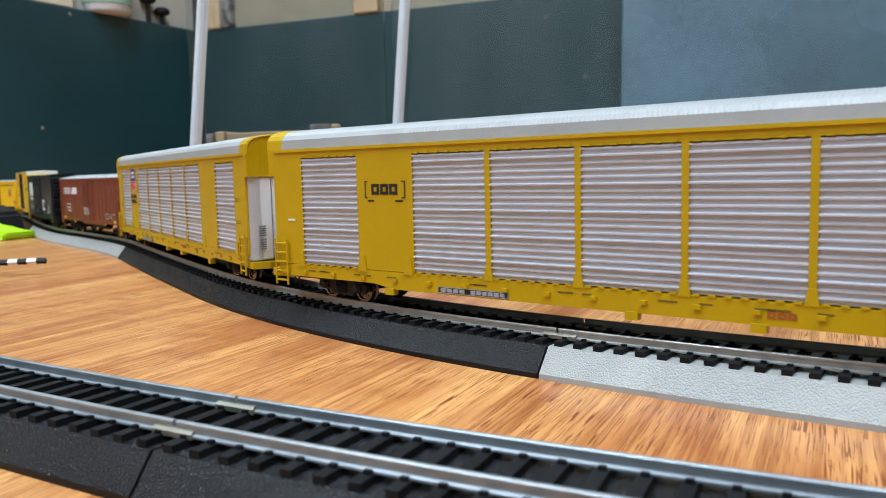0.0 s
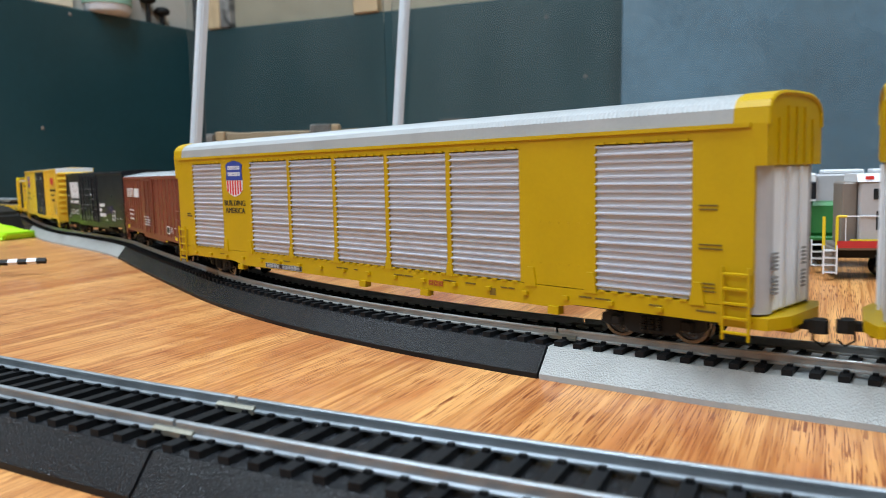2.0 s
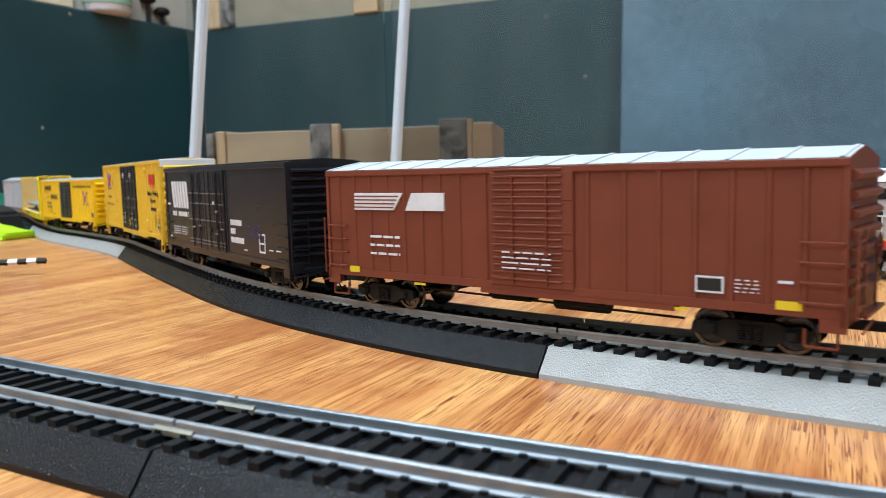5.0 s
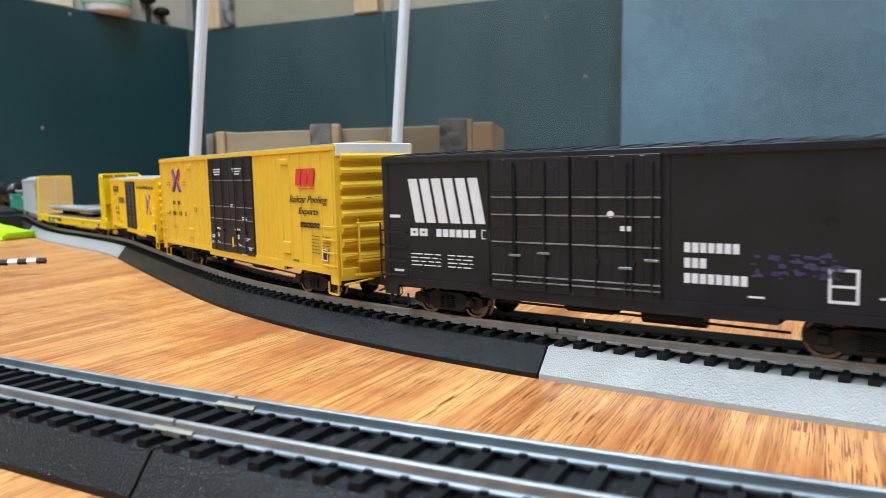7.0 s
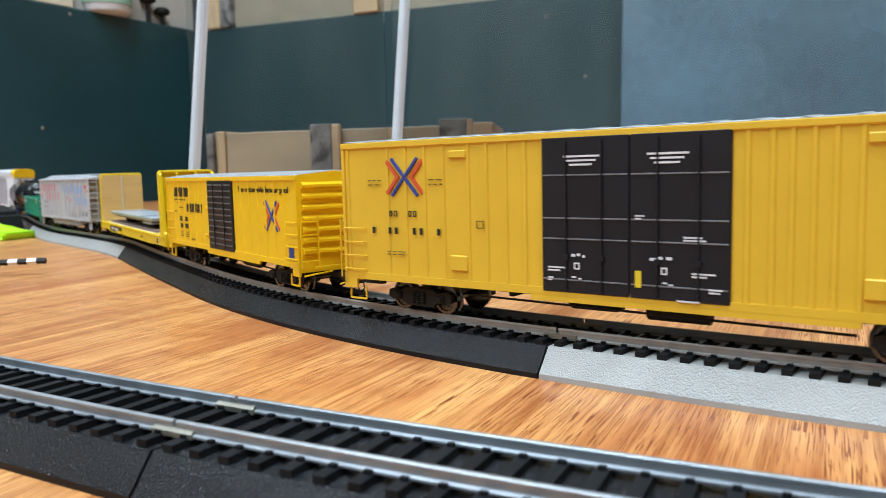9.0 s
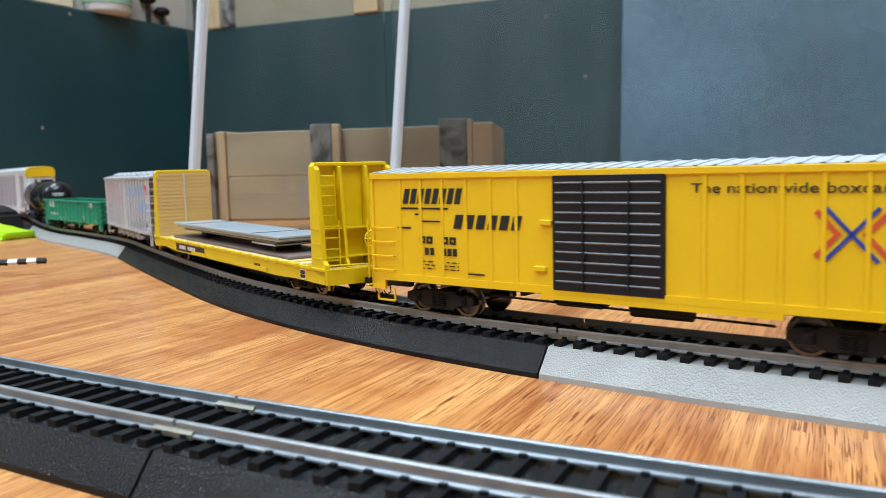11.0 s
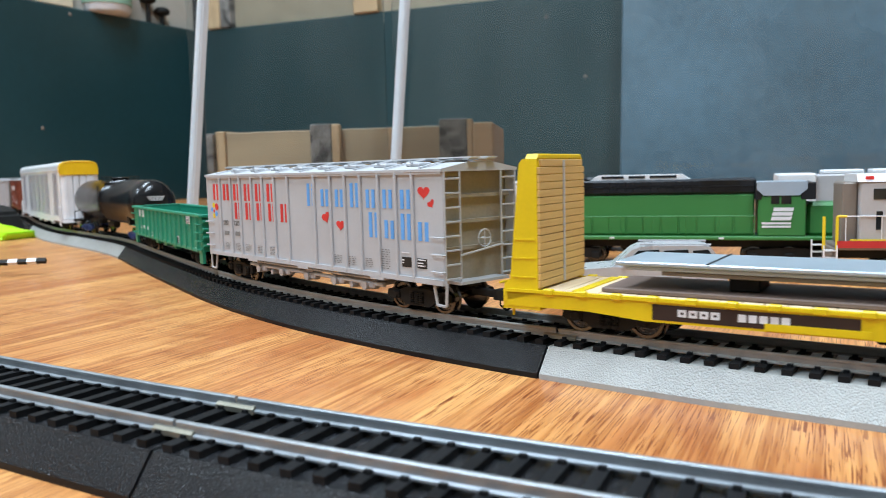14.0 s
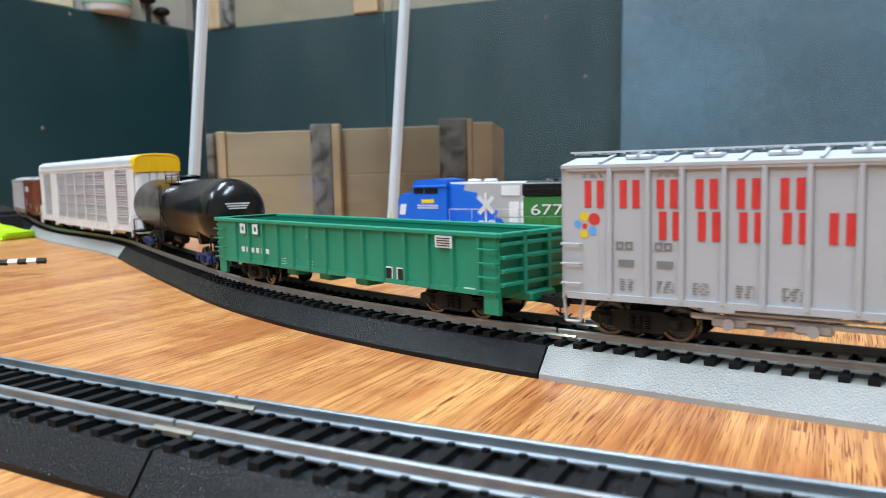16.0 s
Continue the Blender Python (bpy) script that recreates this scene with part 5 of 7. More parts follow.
    bm = mesh()
    word_blocks(bm, 4, -0.066, -0.0545, 0.0084, 0.0104, y - 0.0001, 0.8, 0.3)
    for k in range(5):
        tile(bm, -0.0505 + k * 0.0026, -0.0505 + k * 0.0026 + 0.002, 0.0084, 0.0104, y - 0.0001)
    ring(bm, 0.0962, 0.1012, 0.0075, 0.0113, 0.0003, y)
    part("number_bars", bm, WHITE_INK, car, "white number bars")
    bm = mesh()
    tile(bm, 0.0966, 0.1008, 0.0079, 0.0092, y - 0.00004)
    tile(bm, 0.0966, 0.1008, 0.0095, 0.0109, y - 0.00004)
    part("stencil_bars", bm, BLACK_INK, car, "small black stencil bars")
    bm = mesh()
    tile(bm, 0.047, 0.054, 0.0086, 0.0098, y)
    part("small_mark", bm, BROWN, car, "dull brown mark bar")
    trucks = (make_truck(car, -reach), make_truck(car, reach))
    board = tagged(part("plywood_sheet", box(mesh(), -0.085, 0.083, -0.0135, 0.0135, 0.0, 0.0014, 0.0003), PLY), "brown board lying on the flatcar deck", "board")
    sheets = empty("steel_sheet_stack", "stacked blue-grey steel sheets on wooden bearers", "steel sheets")
    part("short_plate", box(mesh(), 0.040, 0.0665, -0.0115, 0.0115, 0.0028, 0.0036, 0.0002), SILVER_CAR, sheets, "short pale steel plate")
    for x in (-0.045, 0.052):
        part("bearer", box(mesh(), x - 0.004, x + 0.004, -0.0065, 0.0065, 0.0, 0.0040, 0.0004), DARK, sheets, "dark bearer")
    for i, (z, w, a, b) in enumerate(((0.0040, 0.0110, -0.0660, 0.0665), (0.0053, 0.0121, -0.076, 0.0735), (0.0066, 0.0132, -0.0785, 0.0745))):
        part("steel_sheet", box(mesh(), a, b, -w, w, z, z + 0.0012, 0.0003), PLATE if i else LOCO_TAUPE, sheets, "blue-grey steel sheet" if i else "dull brown-grey steel sheet")
    bm = mesh()
    for x in (-0.053, 0.046):
        box(bm, x - 0.0003, x + 0.0003, -0.0134, 0.0134, 0.0078, 0.0080)
    part("strap", bm, DARK, sheets, "thin dark strap")
    return car, trucks, board, sheets


def heart(bm, cx, cz, w, hgt, y, turn=0.0):
    pts = []
    for k in range(28):
        a = k * math.tau / 28
        u = 16 * math.sin(a) ** 3 / 32 * w
        v = (13 * math.cos(a) - 5 * math.cos(2 * a) - 2 * math.cos(3 * a) - math.cos(4 * a) + 2.5) / 29 * hgt
        c, s = math.cos(turn), math.sin(turn)
        pts.append((cx + u * c - v * s, cz + u * s + v * c))
    prism(bm, pts, "y", y - 0.0001, y + 0.0002)


def airslide_hopper(label, plain=False, colour=None, length=0.1735):
    colour = colour or HOPPER_GREY
    car = empty("covered_hopper_car", label, "train car", "train cars")
    h, reach = length / 2, 0.0645
    sill, eave = 0.0122, 0.0488
    part("body", box(mesh(), -h + 0.0108, h - 0.0108, -HALF + 0.0004, HALF - 0.0004, sill, eave), colour, car)
    xs = [-0.0718, -0.0610, -0.0518, -0.0411, -0.0314, -0.0211, -0.0101, 0.0100, 0.0214, 0.0311, 0.0409, 0.0517, 0.0617, 0.0707]
    for s in (-1, 1):
        for x in xs:
            bm = mesh()
            box(bm, x - 0.0007, x + 0.0007, min(s * (HALF - 0.0006), s * (HALF + 0.0006)), max(s * (HALF - 0.0006), s * (HALF + 0.0006)), sill, eave, 0.0003)
            part("side_post", bm, colour, car)
        bm = mesh()
        ya, yb = sorted((s * (HALF - 0.0006), s * (HALF + 0.0004)))
        box(bm, -h + 0.002, h - 0.0012, ya, yb, sill - 0.0006, sill + 0.0012)
        box(bm, -h + 0.002, h - 0.0012, ya, yb, eave - 0.0008, eave + 0.0008)
        for x in (-0.042, 0.0, 0.05):
            box(bm, x - 0.004, x + 0.004, ya, yb, sill - 0.0014, sill - 0.0006)
        part("side_sill", bm, colour, car)
        for e in (-1, 1):
            xa, xb = sorted((e * (h - 0.0062), e * (h - 0.0006)))
            for i in range(3):
                z = sill + 0.001 + 0.017 * (i + 0.5) / 3
                bm = rod(mesh(), (xa, s * (HALF + 0.001), z), (xb, s * (HALF + 0.001), z), 0.00034, 5)
                for x in (xa, xb):
                    rod(bm, (x, s * (HALF - 0.0006), z), (x, s * (HALF + 0.001), z), 0.0003, 5)
                part("grab_iron", bm, colour, car)
    for e in (-1, 1):
        bm = mesh()
        for s in (-1, 1):
            part("end_panel", box(mesh(), min(e * (h - 0.0115), e * (h - 0.001)), max(e * (h - 0.0115), e * (h - 0.001)), min(s * (HALF - 0.001), s * (HALF - 0.0003)), max(s * (HALF - 0.001), s * (HALF - 0.0003)), sill, eave), colour, car)
        box(bm, min(e * (h - 0.0108), e * (h - 0.0048)), max(e * (h - 0.0108), e * (h - 0.0048)), -HALF + 0.001, HALF - 0.001, sill - 0.001, eave)
        for z in (0.0225, 0.0315, 0.0400):
            box(bm, min(e * (h - 0.0050), e * (h - 0.0030)), max(e * (h - 0.0050), e * (h - 0.0030)), -HALF + 0.001, HALF - 0.001, z, z + 0.0012)
        part("end_wall", bm, HOPPER_END, car, "dusty braced hopper end")
        bm = mesh()
        end_ladder(bm, e * (h - 0.0006), -HALF + 0.0006, -HALF + 0.0075, sill - 0.001, eave, 8, 0.00036)
        end_ladder(bm, e * (h - 0.0006), HALF - 0.0075, HALF - 0.0006, sill - 0.001, eave, 8, 0.00036)
        rod(bm, (e * (h - 0.0004), -HALF + 0.007, 0.021), (e * (h - 0.0004), HALF - 0.007, 0.0235), 0.0004, 5)
        brake_wheel(bm, e * (h - 0.0018), 0.002, 0.026, e, 0.003)
        box(bm, min(e * (h - 0.010), e * (h + 0.001)), max(e * (h - 0.010), e * (h + 0.001)), -0.0115, 0.0115, sill - 0.0008, sill + 0.0002)
        pts = [(e * (h - 0.007), -HALF + 0.001, sill), (e * (h - 0.0055), -HALF + 0.001, sill - 0.0075), (e * (h - 0.0012), -HALF + 0.001, sill - 0.0075), (e * (h - 0.0006), -HALF + 0.001, sill)]
        for p, q in zip(pts, pts[1:]):
            rod(bm, p, q, 0.0005, 5)
        part("end_gear", bm, colour, car)
        make_coupler(car, e * (h + 0.001), e)
    bm = mesh()
    prof = [(-HALF - 0.0006, eave), (-HALF - 0.0006, eave + 0.0009), (-0.006, 0.0518), (0.006, 0.0518), (HALF + 0.0006, eave + 0.0009), (HALF + 0.0006, eave)]
    prism(bm, prof, "x", -h + 0.0005, h - 0.0005)
    part("roof", bm, colour, car)
    bm = mesh()
    for i in range(9):
        x = -h + 0.012 + (2 * h - 0.024) * i / 8
        prism(bm, [(-HALF, eave + 0.0012), (-0.0055, 0.0523), (-0.0055, 0.0526), (-HALF, eave + 0.0016)], "x", x - 0.0005, x + 0.0005)
        prism(bm, [(HALF, eave + 0.0012), (0.0055, 0.0523), (0.0055, 0.0526), (HALF, eave + 0.0016)], "x", x - 0.0005, x + 0.0005)
        if i < 8:
            xx = x + (2 * h - 0.024) / 16
            box(bm, xx - 0.0038, xx + 0.0038, -0.0125, -0.0066, 0.0506, 0.0522, 0.0005)
            rod(bm, (xx, -0.013, 0.0520), (xx, -0.0066, 0.0530), 0.0005, 6)
    pieces("roof_hatch", bm, colour, car)
    bm = mesh()
    for y in (-0.0052, -0.0030, 0.003, 0.0052):
        box(bm, -h - 0.0015, h + 0.0015, y - 0.0010, y + 0.0010, 0.0531, 0.0536)
    for i in range(24):
        x = -h + (2 * h) * i / 23
        box(bm, x - 0.0003, x + 0.0003, -0.0062, 0.0062, 0.0526, 0.0531)
    part("roof_walk", bm, ROOF_GREY, car, "pale roof walkway")
    bm = mesh()
    for cx in (-0.030, 0.030):
        prism(bm, [(cx - 0.022, sill), (cx + 0.022, sill), (cx + 0.006, 0.0068), (cx - 0.006, 0.0068)], "y", -0.0105, 0.0105)
        box(bm, cx - 0.0085, cx + 0.0085, -0.0122, 0.0122, 0.0060, 0.0074, 0.0004)
        rod(bm, (cx, -0.0150, 0.0066), (cx, 0.0150, 0.0066), 0.0011, 8)
        rod(bm, (cx - 0.022, -0.0125, 0.0112), (cx - 0.007, -0.0125, 0.0070), 0.0005, 5)
        rod(bm, (cx + 0.022, -0.0125, 0.0112), (cx + 0.007, -0.0125, 0.0070), 0.0005, 5)
    rod(bm, (0.0, -0.0145, 0.0085), (0.0, -0.010, 0.0085), 0.0026, 10)
    part("hopper_outlet", bm, SILVER, car, "grey hopper outlets")
    for x in (-0.040, -0.020, 0.0, 0.020, 0.040):
        bm = mesh()
        box(bm, x - 0.0045, x + 0.0045, -0.0150, -0.0118, 0.0062, 0.0092, 0.0006)
        rod(bm, (x, -0.0162, 0.0074), (x, -0.0118, 0.0074), 0.0016, 10)
        rod(bm, (x - 0.003, -0.0135, 0.0090), (x - 0.006, -0.0130, sill), 0.0004, 5)
        rod(bm, (x + 0.003, -0.0135, 0.0090), (x + 0.006, -0.0130, sill), 0.0004, 5)
        part("valve", bm, SILVER, car, "silver outlet valve")
    bm = mesh()
    rod(bm, (-0.050, -0.0140, 0.0088), (0.050, -0.0140, 0.0082), 0.0008, 8)
    rod(bm, (-0.046, -0.0155, 0.0105), (0.046, -0.0155, 0.0105), 0.0004, 6)
    pieces("pipe", bm, ROOF_GREY, car, "pale pipe under the hopper")
    part("underframe", box(mesh(), -h + 0.004, h - 0.004, -0.003, 0.003, 0.0095, sill), DARK, car)
    if not plain:
        y = -HALF + 0.0003
        for n, x0, z0 in ((6, -0.0793, 0.0377), (5, -0.0580, 0.0292)):
            for k in range(n):
                x = x0 + k * 0.0103
                for q in (0, 0.0036):
                    bm = mesh()
                    tile(bm, x + q, x + q + 0.0020, z0, z0 + 0.0076, y)
                    part("mark_bar", bm, RED_INK, car, "upright red mark bar")
        for hx, hz, hw, hh, ht in ((0.0763, 0.0418, 0.0062, 0.0042, 0), (0.0800, 0.0382, 0.0036, 0.0026, 0.5), (0.0175, 0.0319, 0.0052, 0.0040, 0.35), (0.0273, 0.0292, 0.0055, 0.0038, 0)):
            bm = mesh()
            heart(bm, hx, hz, hw, hh, y, ht)
            part("heart", bm, RED_INK, car, "red heart shape")
        uprights = [(0.0045 + k * 0.0099, 0.0364, 0.0453 if k in (0, 3) else 0.0430) for k in range(7)]
        uprights += [(0.0455 + k * 0.0092, 0.0258, 0.0348 if k in (0, 2) else 0.0322) for k in range(4)]
        for x, za, zb in uprights:
            for q in (0, 0.0034):
                bm = mesh()
                tile(bm, x + q, x + q + 0.0018, za, zb, y)
                part("mark_bar", bm, BLUE_INK, car, "upright light blue mark bar")
        dots = ((-0.0795, 0.0352, 0.0013, YELLOW_INK), (-0.0765, 0.0345, 0.0017, RED_INK), (-0.0815, 0.0330, 0.0011, BLUE_INK), (-0.0793, 0.0325, 0.0008, RED_INK), (-0.0770, 0.0312, 0.0013, BLUE_INK), (-0.0795, 0.0302, 0.0012, YELLOW_INK))
        for x, z, r, mat in dots:
            bm = mesh()
            prism(bm, [(x + r * math.cos(k * math.tau / 16), z + r * math.sin(k * math.tau / 16)) for k in range(16)], "y", y - 0.0001, y + 0.0002)
            part("colour_dot", bm, mat, car, "round colour dot")
        bm = mesh()
        for x, n in ((-0.0700, 2), (-0.0592, 2)):
            word_blocks(bm, n, x, x + 0.0052, 0.0262, 0.0284, y, 0.8, 0.25)
            tile(bm, x + 0.0006, x + 0.0050, 0.0215, 0.0234, y)
        for x in (-0.069, -0.0585, -0.049, -0.038, -0.027, 0.0225, 0.032, 0.0425, 0.0525):
            small_print(bm, x, x + 0.0045, 0.0150, 0.0185 + 0.004 * (x > 0.05), 5 if x < 0.05 else 9, y, rnd)
        for x in (-0.08, -0.0585):
            small_print(bm, x, x + 0.006, 0.0462, 0.0474, 3, y, rnd)
        part("stencil_bars", bm, GREY_INK, car, "small dark stencil bars")
        bm = mesh()
        for x in (0.0640, 0.0722):
            tile(bm, x, x + 0.0050, 0.0165, 0.0199, y)
        part("stencil_panel", bm, BLACK_INK, car, "black stencil panels")
        bm = mesh()
        for x, z, w in ((0.0642, 0.0186, 0.0012), (0.0642, 0.0177, 0.0008), (0.0726, 0.0192, 0.0040), (0.0726, 0.0181, 0.0028), (0.0726, 0.0172, 0.0036), (0.0640, 0.0212, 0.0040)):
            tile(bm, x, x + w, z, z + 0.0004, y - 0.0001)
        part("panel_print", bm, WHITE_INK, car, "small white print bars")
    trucks = (make_truck(car, -reach), make_truck(car, reach))
    return car, trucks


def gondola():
    car = empty("gondola_car", "green empty gondola with ribbed steel sides", "train car", "train cars")
    h, reach = 0.0915, 0.064
    z0, z1 = 0.0103, 0.0297
    for s in (-1, 1):
        bm = mesh()
        box(bm, -h + 0.002, h - 0.002, min(s * (HALF - 0.0018), s * (HALF - 0.0008)), max(s * (HALF - 0.0018), s * (HALF - 0.0008)), z0, z1)
        box(bm, -h + 0.0005, h - 0.0005, min(s * (HALF - 0.0022), s * (HALF + 0.0006)), max(s * (HALF - 0.0022), s * (HALF + 0.0006)), z1 - 0.0016, z1, 0.0003)
        box(bm, -h + 0.002, h - 0.002, min(s * (HALF - 0.001), s * (HALF - 0.0002)), max(s * (HALF - 0.001), s * (HALF - 0.0002)), z0 - 0.0006, z0 + 0.001)
        part("side_wall", bm, GREEN, car)
        for i in range(14):
            x = -0.0722 + 0.1545 * i / 13
            bm = mesh()
            prism(bm, [(x - 0.0012, s * (HALF - 0.0010)), (x - 0.0006, s * (HALF + 0.0003)), (x + 0.0006, s * (HALF + 0.0003)), (x + 0.0012, s * (HALF - 0.0010))], "z", z0, z1 - 0.001)
            part("side_post", bm, GREEN, car)
        for e in (-1, 1):
            xa, xb = sorted((e * (h - 0.0085), e * (h - 0.0012)))
            for i in range(4):
                z = z0 - 0.001 + (z1 - z0 - 0.002) * (i + 0.5) / 4
                bm = rod(mesh(), (xa, s * (HALF + 0.001), z), (xb, s * (HALF + 0.001), z), 0.00034, 5)
                for x in (xa, xb):
                    rod(bm, (x, s * (HALF - 0.0009), z), (x, s * (HALF + 0.001), z), 0.0003, 5)
                part("grab_iron", bm, GREEN, car)
            bm = mesh()
            box(bm, xa + 0.001, xb, min(s * (HALF - 0.002), s * (HALF - 0.0005)), max(s * (HALF - 0.002), s * (HALF - 0.0005)), z0 - 0.0062, z0)
            part("stirrup_step", bm, GREEN, car)
    for e in (-1, 1):
        bm = mesh()
        box(bm, min(e * (h - 0.002), e * (h - 0.001)), max(e * (h - 0.002), e * (h - 0.001)), -HALF + 0.001, HALF - 0.001, z0, z1 - 0.0002)
        for i in range(4):
            z = z0 + 0.0025 + i * 0.0042
            box(bm, min(e * (h - 0.0012), e * (h + 0.0006)), max(e * (h - 0.0012), e * (h + 0.0006)), -HALF + 0.001, HALF - 0.001, z, z + 0.0014, 0.0003)
        for y in (-0.006, 0.006):
            box(bm, min(e * (h - 0.0012), e * (h + 0.0008)), max(e * (h - 0.0012), e * (h + 0.0008)), y - 0.0008, y + 0.0008, z0, z1)
        box(bm, min(e * (h - 0.002), e * (h + 0.0008)), max(e * (h - 0.002), e * (h + 0.0008)), -HALF, HALF, z1 - 0.0016, z1, 0.0003)
        box(bm, min(e * (h - 0.01), e * (h + 0.003)), max(e * (h - 0.01), e * (h + 0.003)), -0.006, 0.006, 0.0075, 0.0106, 0.0005)
        part("end_wall", bm, GREEN, car)
        make_coupler(car, e * (h + 0.003), e)
    part("floor_plate", box(mesh(), -h + 0.002, h - 0.002, -HALF + 0.0018, HALF - 0.0018, z0 + 0.0004, z0 + 0.0014), paint("dark_green_floor", (0.008, 0.1, 0.062), 0.5), car)
    bm = mesh()
    box(bm, -h + 0.006, h - 0.006, -0.003, 0.003, 0.0072, z0 + 0.0004)
    for x in (-0.03, -0.006, 0.018):
        box(bm, x - 0.004, x + 0.004, -0.0145, -0.006, 0.0068, z0, 0.0006)
    part("underframe", bm, GREEN, car)
    y = -HALF + 0.0008
    bm = mesh()
    for x in (-0.0668, -0.0560):
        ring(bm, x, x + 0.0046, 0.0232, 0.0276, 0.0013, y - 0.0011)
    for k in range(6):
        tile(bm, -0.0680 + k * 0.0042, -0.0680 + k * 0.0042 + 0.0025, 0.0148, 0.0170, y)
    ring(bm, 0.0344, 0.0394, 0.0100, 0.0156, 0.0005, y - 0.0001)
    ring(bm, 0.0416, 0.0468, 0.0100, 0.0156, 0.0005, y - 0.0001)
    tile(bm, 0.0630, 0.0710, 0.0240, 0.0280, y - 0.0011)
    tile(bm, -0.0150, -0.0128, 0.0232, 0.0246, y)
    for x in (-0.0345, -0.0265, -0.0150):
        small_print(bm, x, x + 0.004, 0.0115, 0.0148, 3, y, rnd)
    tile(bm, 0.0640, 0.0680, 0.0108, 0.0113, y)
    tile(bm, 0.0750, 0.0800, 0.0112, 0.0117, y)
    part("white_marks", bm, WHITE_INK, car, "white stencil marks")
    bm = mesh()
    tile(bm, 0.0350, 0.0388, 0.0106, 0.0150, y - 0.00005)
    tile(bm, 0.0422, 0.0462, 0.0106, 0.0150, y - 0.00005)
    part("stencil_panel", bm, BLACK_INK, car, "black stencil panels")
    bm = mesh()
    for k in range(4):
        tile(bm, 0.0638, 0.0700, 0.0246 + k * 0.0008, 0.0249 + k * 0.0008, y - 0.00125)
    part("placard_print", bm, BLACK_INK, car)
    trucks = (make_truck(car, -reach), make_truck(car, reach))
    return car, trucks


def tank_car():
    car = empty("tank_car", "glossy black tank car with rounded ends", "train car", "train cars")
    h, reach, r, zc = 0.0976, 0.0726, 0.0178, 0.0300
    bm = mesh()
    prof = [(0.0, -h), (r * 0.45, -h + 0.0008), (r * 0.8, -h + 0.0035), (r * 0.97, -h + 0.0085), (r, -h + 0.013), (r, -0.0005), (r * 1.012, -0.0005), (r * 1.012, 0.0005), (r, 0.0005), (r, h - 0.013), (r * 0.97, h - 0.0085), (r * 0.8, h - 0.0035), (r * 0.45, h - 0.0008), (0.0, h)]
    lathe(bm, prof, Matrix.Translation((0, 0, zc)) @ Matrix.Rotation(math.pi / 2, 4, "Y"), 48)
    part("tank_shell", bm, TANK, car, "", True)
    bm = mesh()
    lathe(bm, [(0.0062, 0), (0.0062, 0.0016), (0.0068, 0.0018), (0.0068, 0.0026), (0.003, 0.0031)], pose(0.004, 0, zc + r - 0.0008), 20)
    part("dome", bm, TANK, car, "", True)
    bm = mesh()
    for y in (-0.0095, 0.0095):
        box(bm, -0.012, 0.020, y - 0.002, y + 0.002, zc + r * 0.86, zc + r * 0.86 + 0.0005)
        for x in (-0.012, 0.004, 0.020):
            rod(bm, (x, y * 1.15, zc + r * 0.86), (x, y * 1.15, zc + r + 0.0026), 0.0003, 5)
        rod(bm, (-0.012, y * 1.15, zc + r + 0.0026), (0.020, y * 1.15, zc + r + 0.0026), 0.0003, 5)
        rod(bm, (-0.012, y * 1.15, zc + r + 0.0008), (0.020, y * 1.15, zc + r + 0.0008), 0.0003, 5)
        ladder_on(bm, 0.001, 0.007, y * 1.92, 0.0095, zc + r * 0.8, 8, 0.00035)
    part("platform", bm, DARK, car, "black dome platform with railings")
    bm = mesh()
    for e in (-1, 1):
        box(bm, min(e * (reach - 0.012), e * (h + 0.0065)), max(e * (reach - 0.012), e * (h + 0.0065)), -0.0035, 0.0035, 0.0085, 0.0132)
        prism(bm, [(-0.0135, 0.0132), (0.0135, 0.0132), (0.0150, 0.0215), (0.010, 0.0165), (0, 0.0148), (-0.010, 0.0165), (-0.0150, 0.0215)], "x", e * (reach - 0.003), e * (reach + 0.003))
        box(bm, min(e * (h - 0.0005), e * (h + 0.007)), max(e * (h - 0.0005), e * (h + 0.007)), -0.0162, 0.0162, 0.0100, 0.0116)
        for y in (-0.0155, 0.0155):
            rod(bm, (e * (h + 0.003), y, 0.0045), (e * (h + 0.003), y, 0.0195), 0.0005, 5)
        rod(bm, (e * (h + 0.003), -0.0155, 0.0195), (e * (h + 0.003), 0.0155, 0.0195), 0.0004, 5)
        make_coupler(car, e * (h + 0.0068), e)
    rod(bm, (-0.018, -0.004, 0.0105), (0.0, -0.004, 0.0105), 0.0028, 10)
    part("underframe", bm, DARK, car)
    bm = mesh()
    for k in range(3):
        box(bm, h - 0.0010 - k * 0.0000, h + 0.0004, -0.0062 + 0.0008 * k, 0.0062 - 0.0008 * k, zc + 0.0045 - k * 0.0012, zc + 0.0052 - k * 0.0012)
    part("end_print", bm, WHITE_INK, car, "white print bars on the tank end")
    blue = paint("blue_wheel_plastic", (0.014, 0.035, 0.14), 0.45)
    trucks = (make_truck(car, -reach, blue), make_truck(car, reach, blue))
    return car, trucks


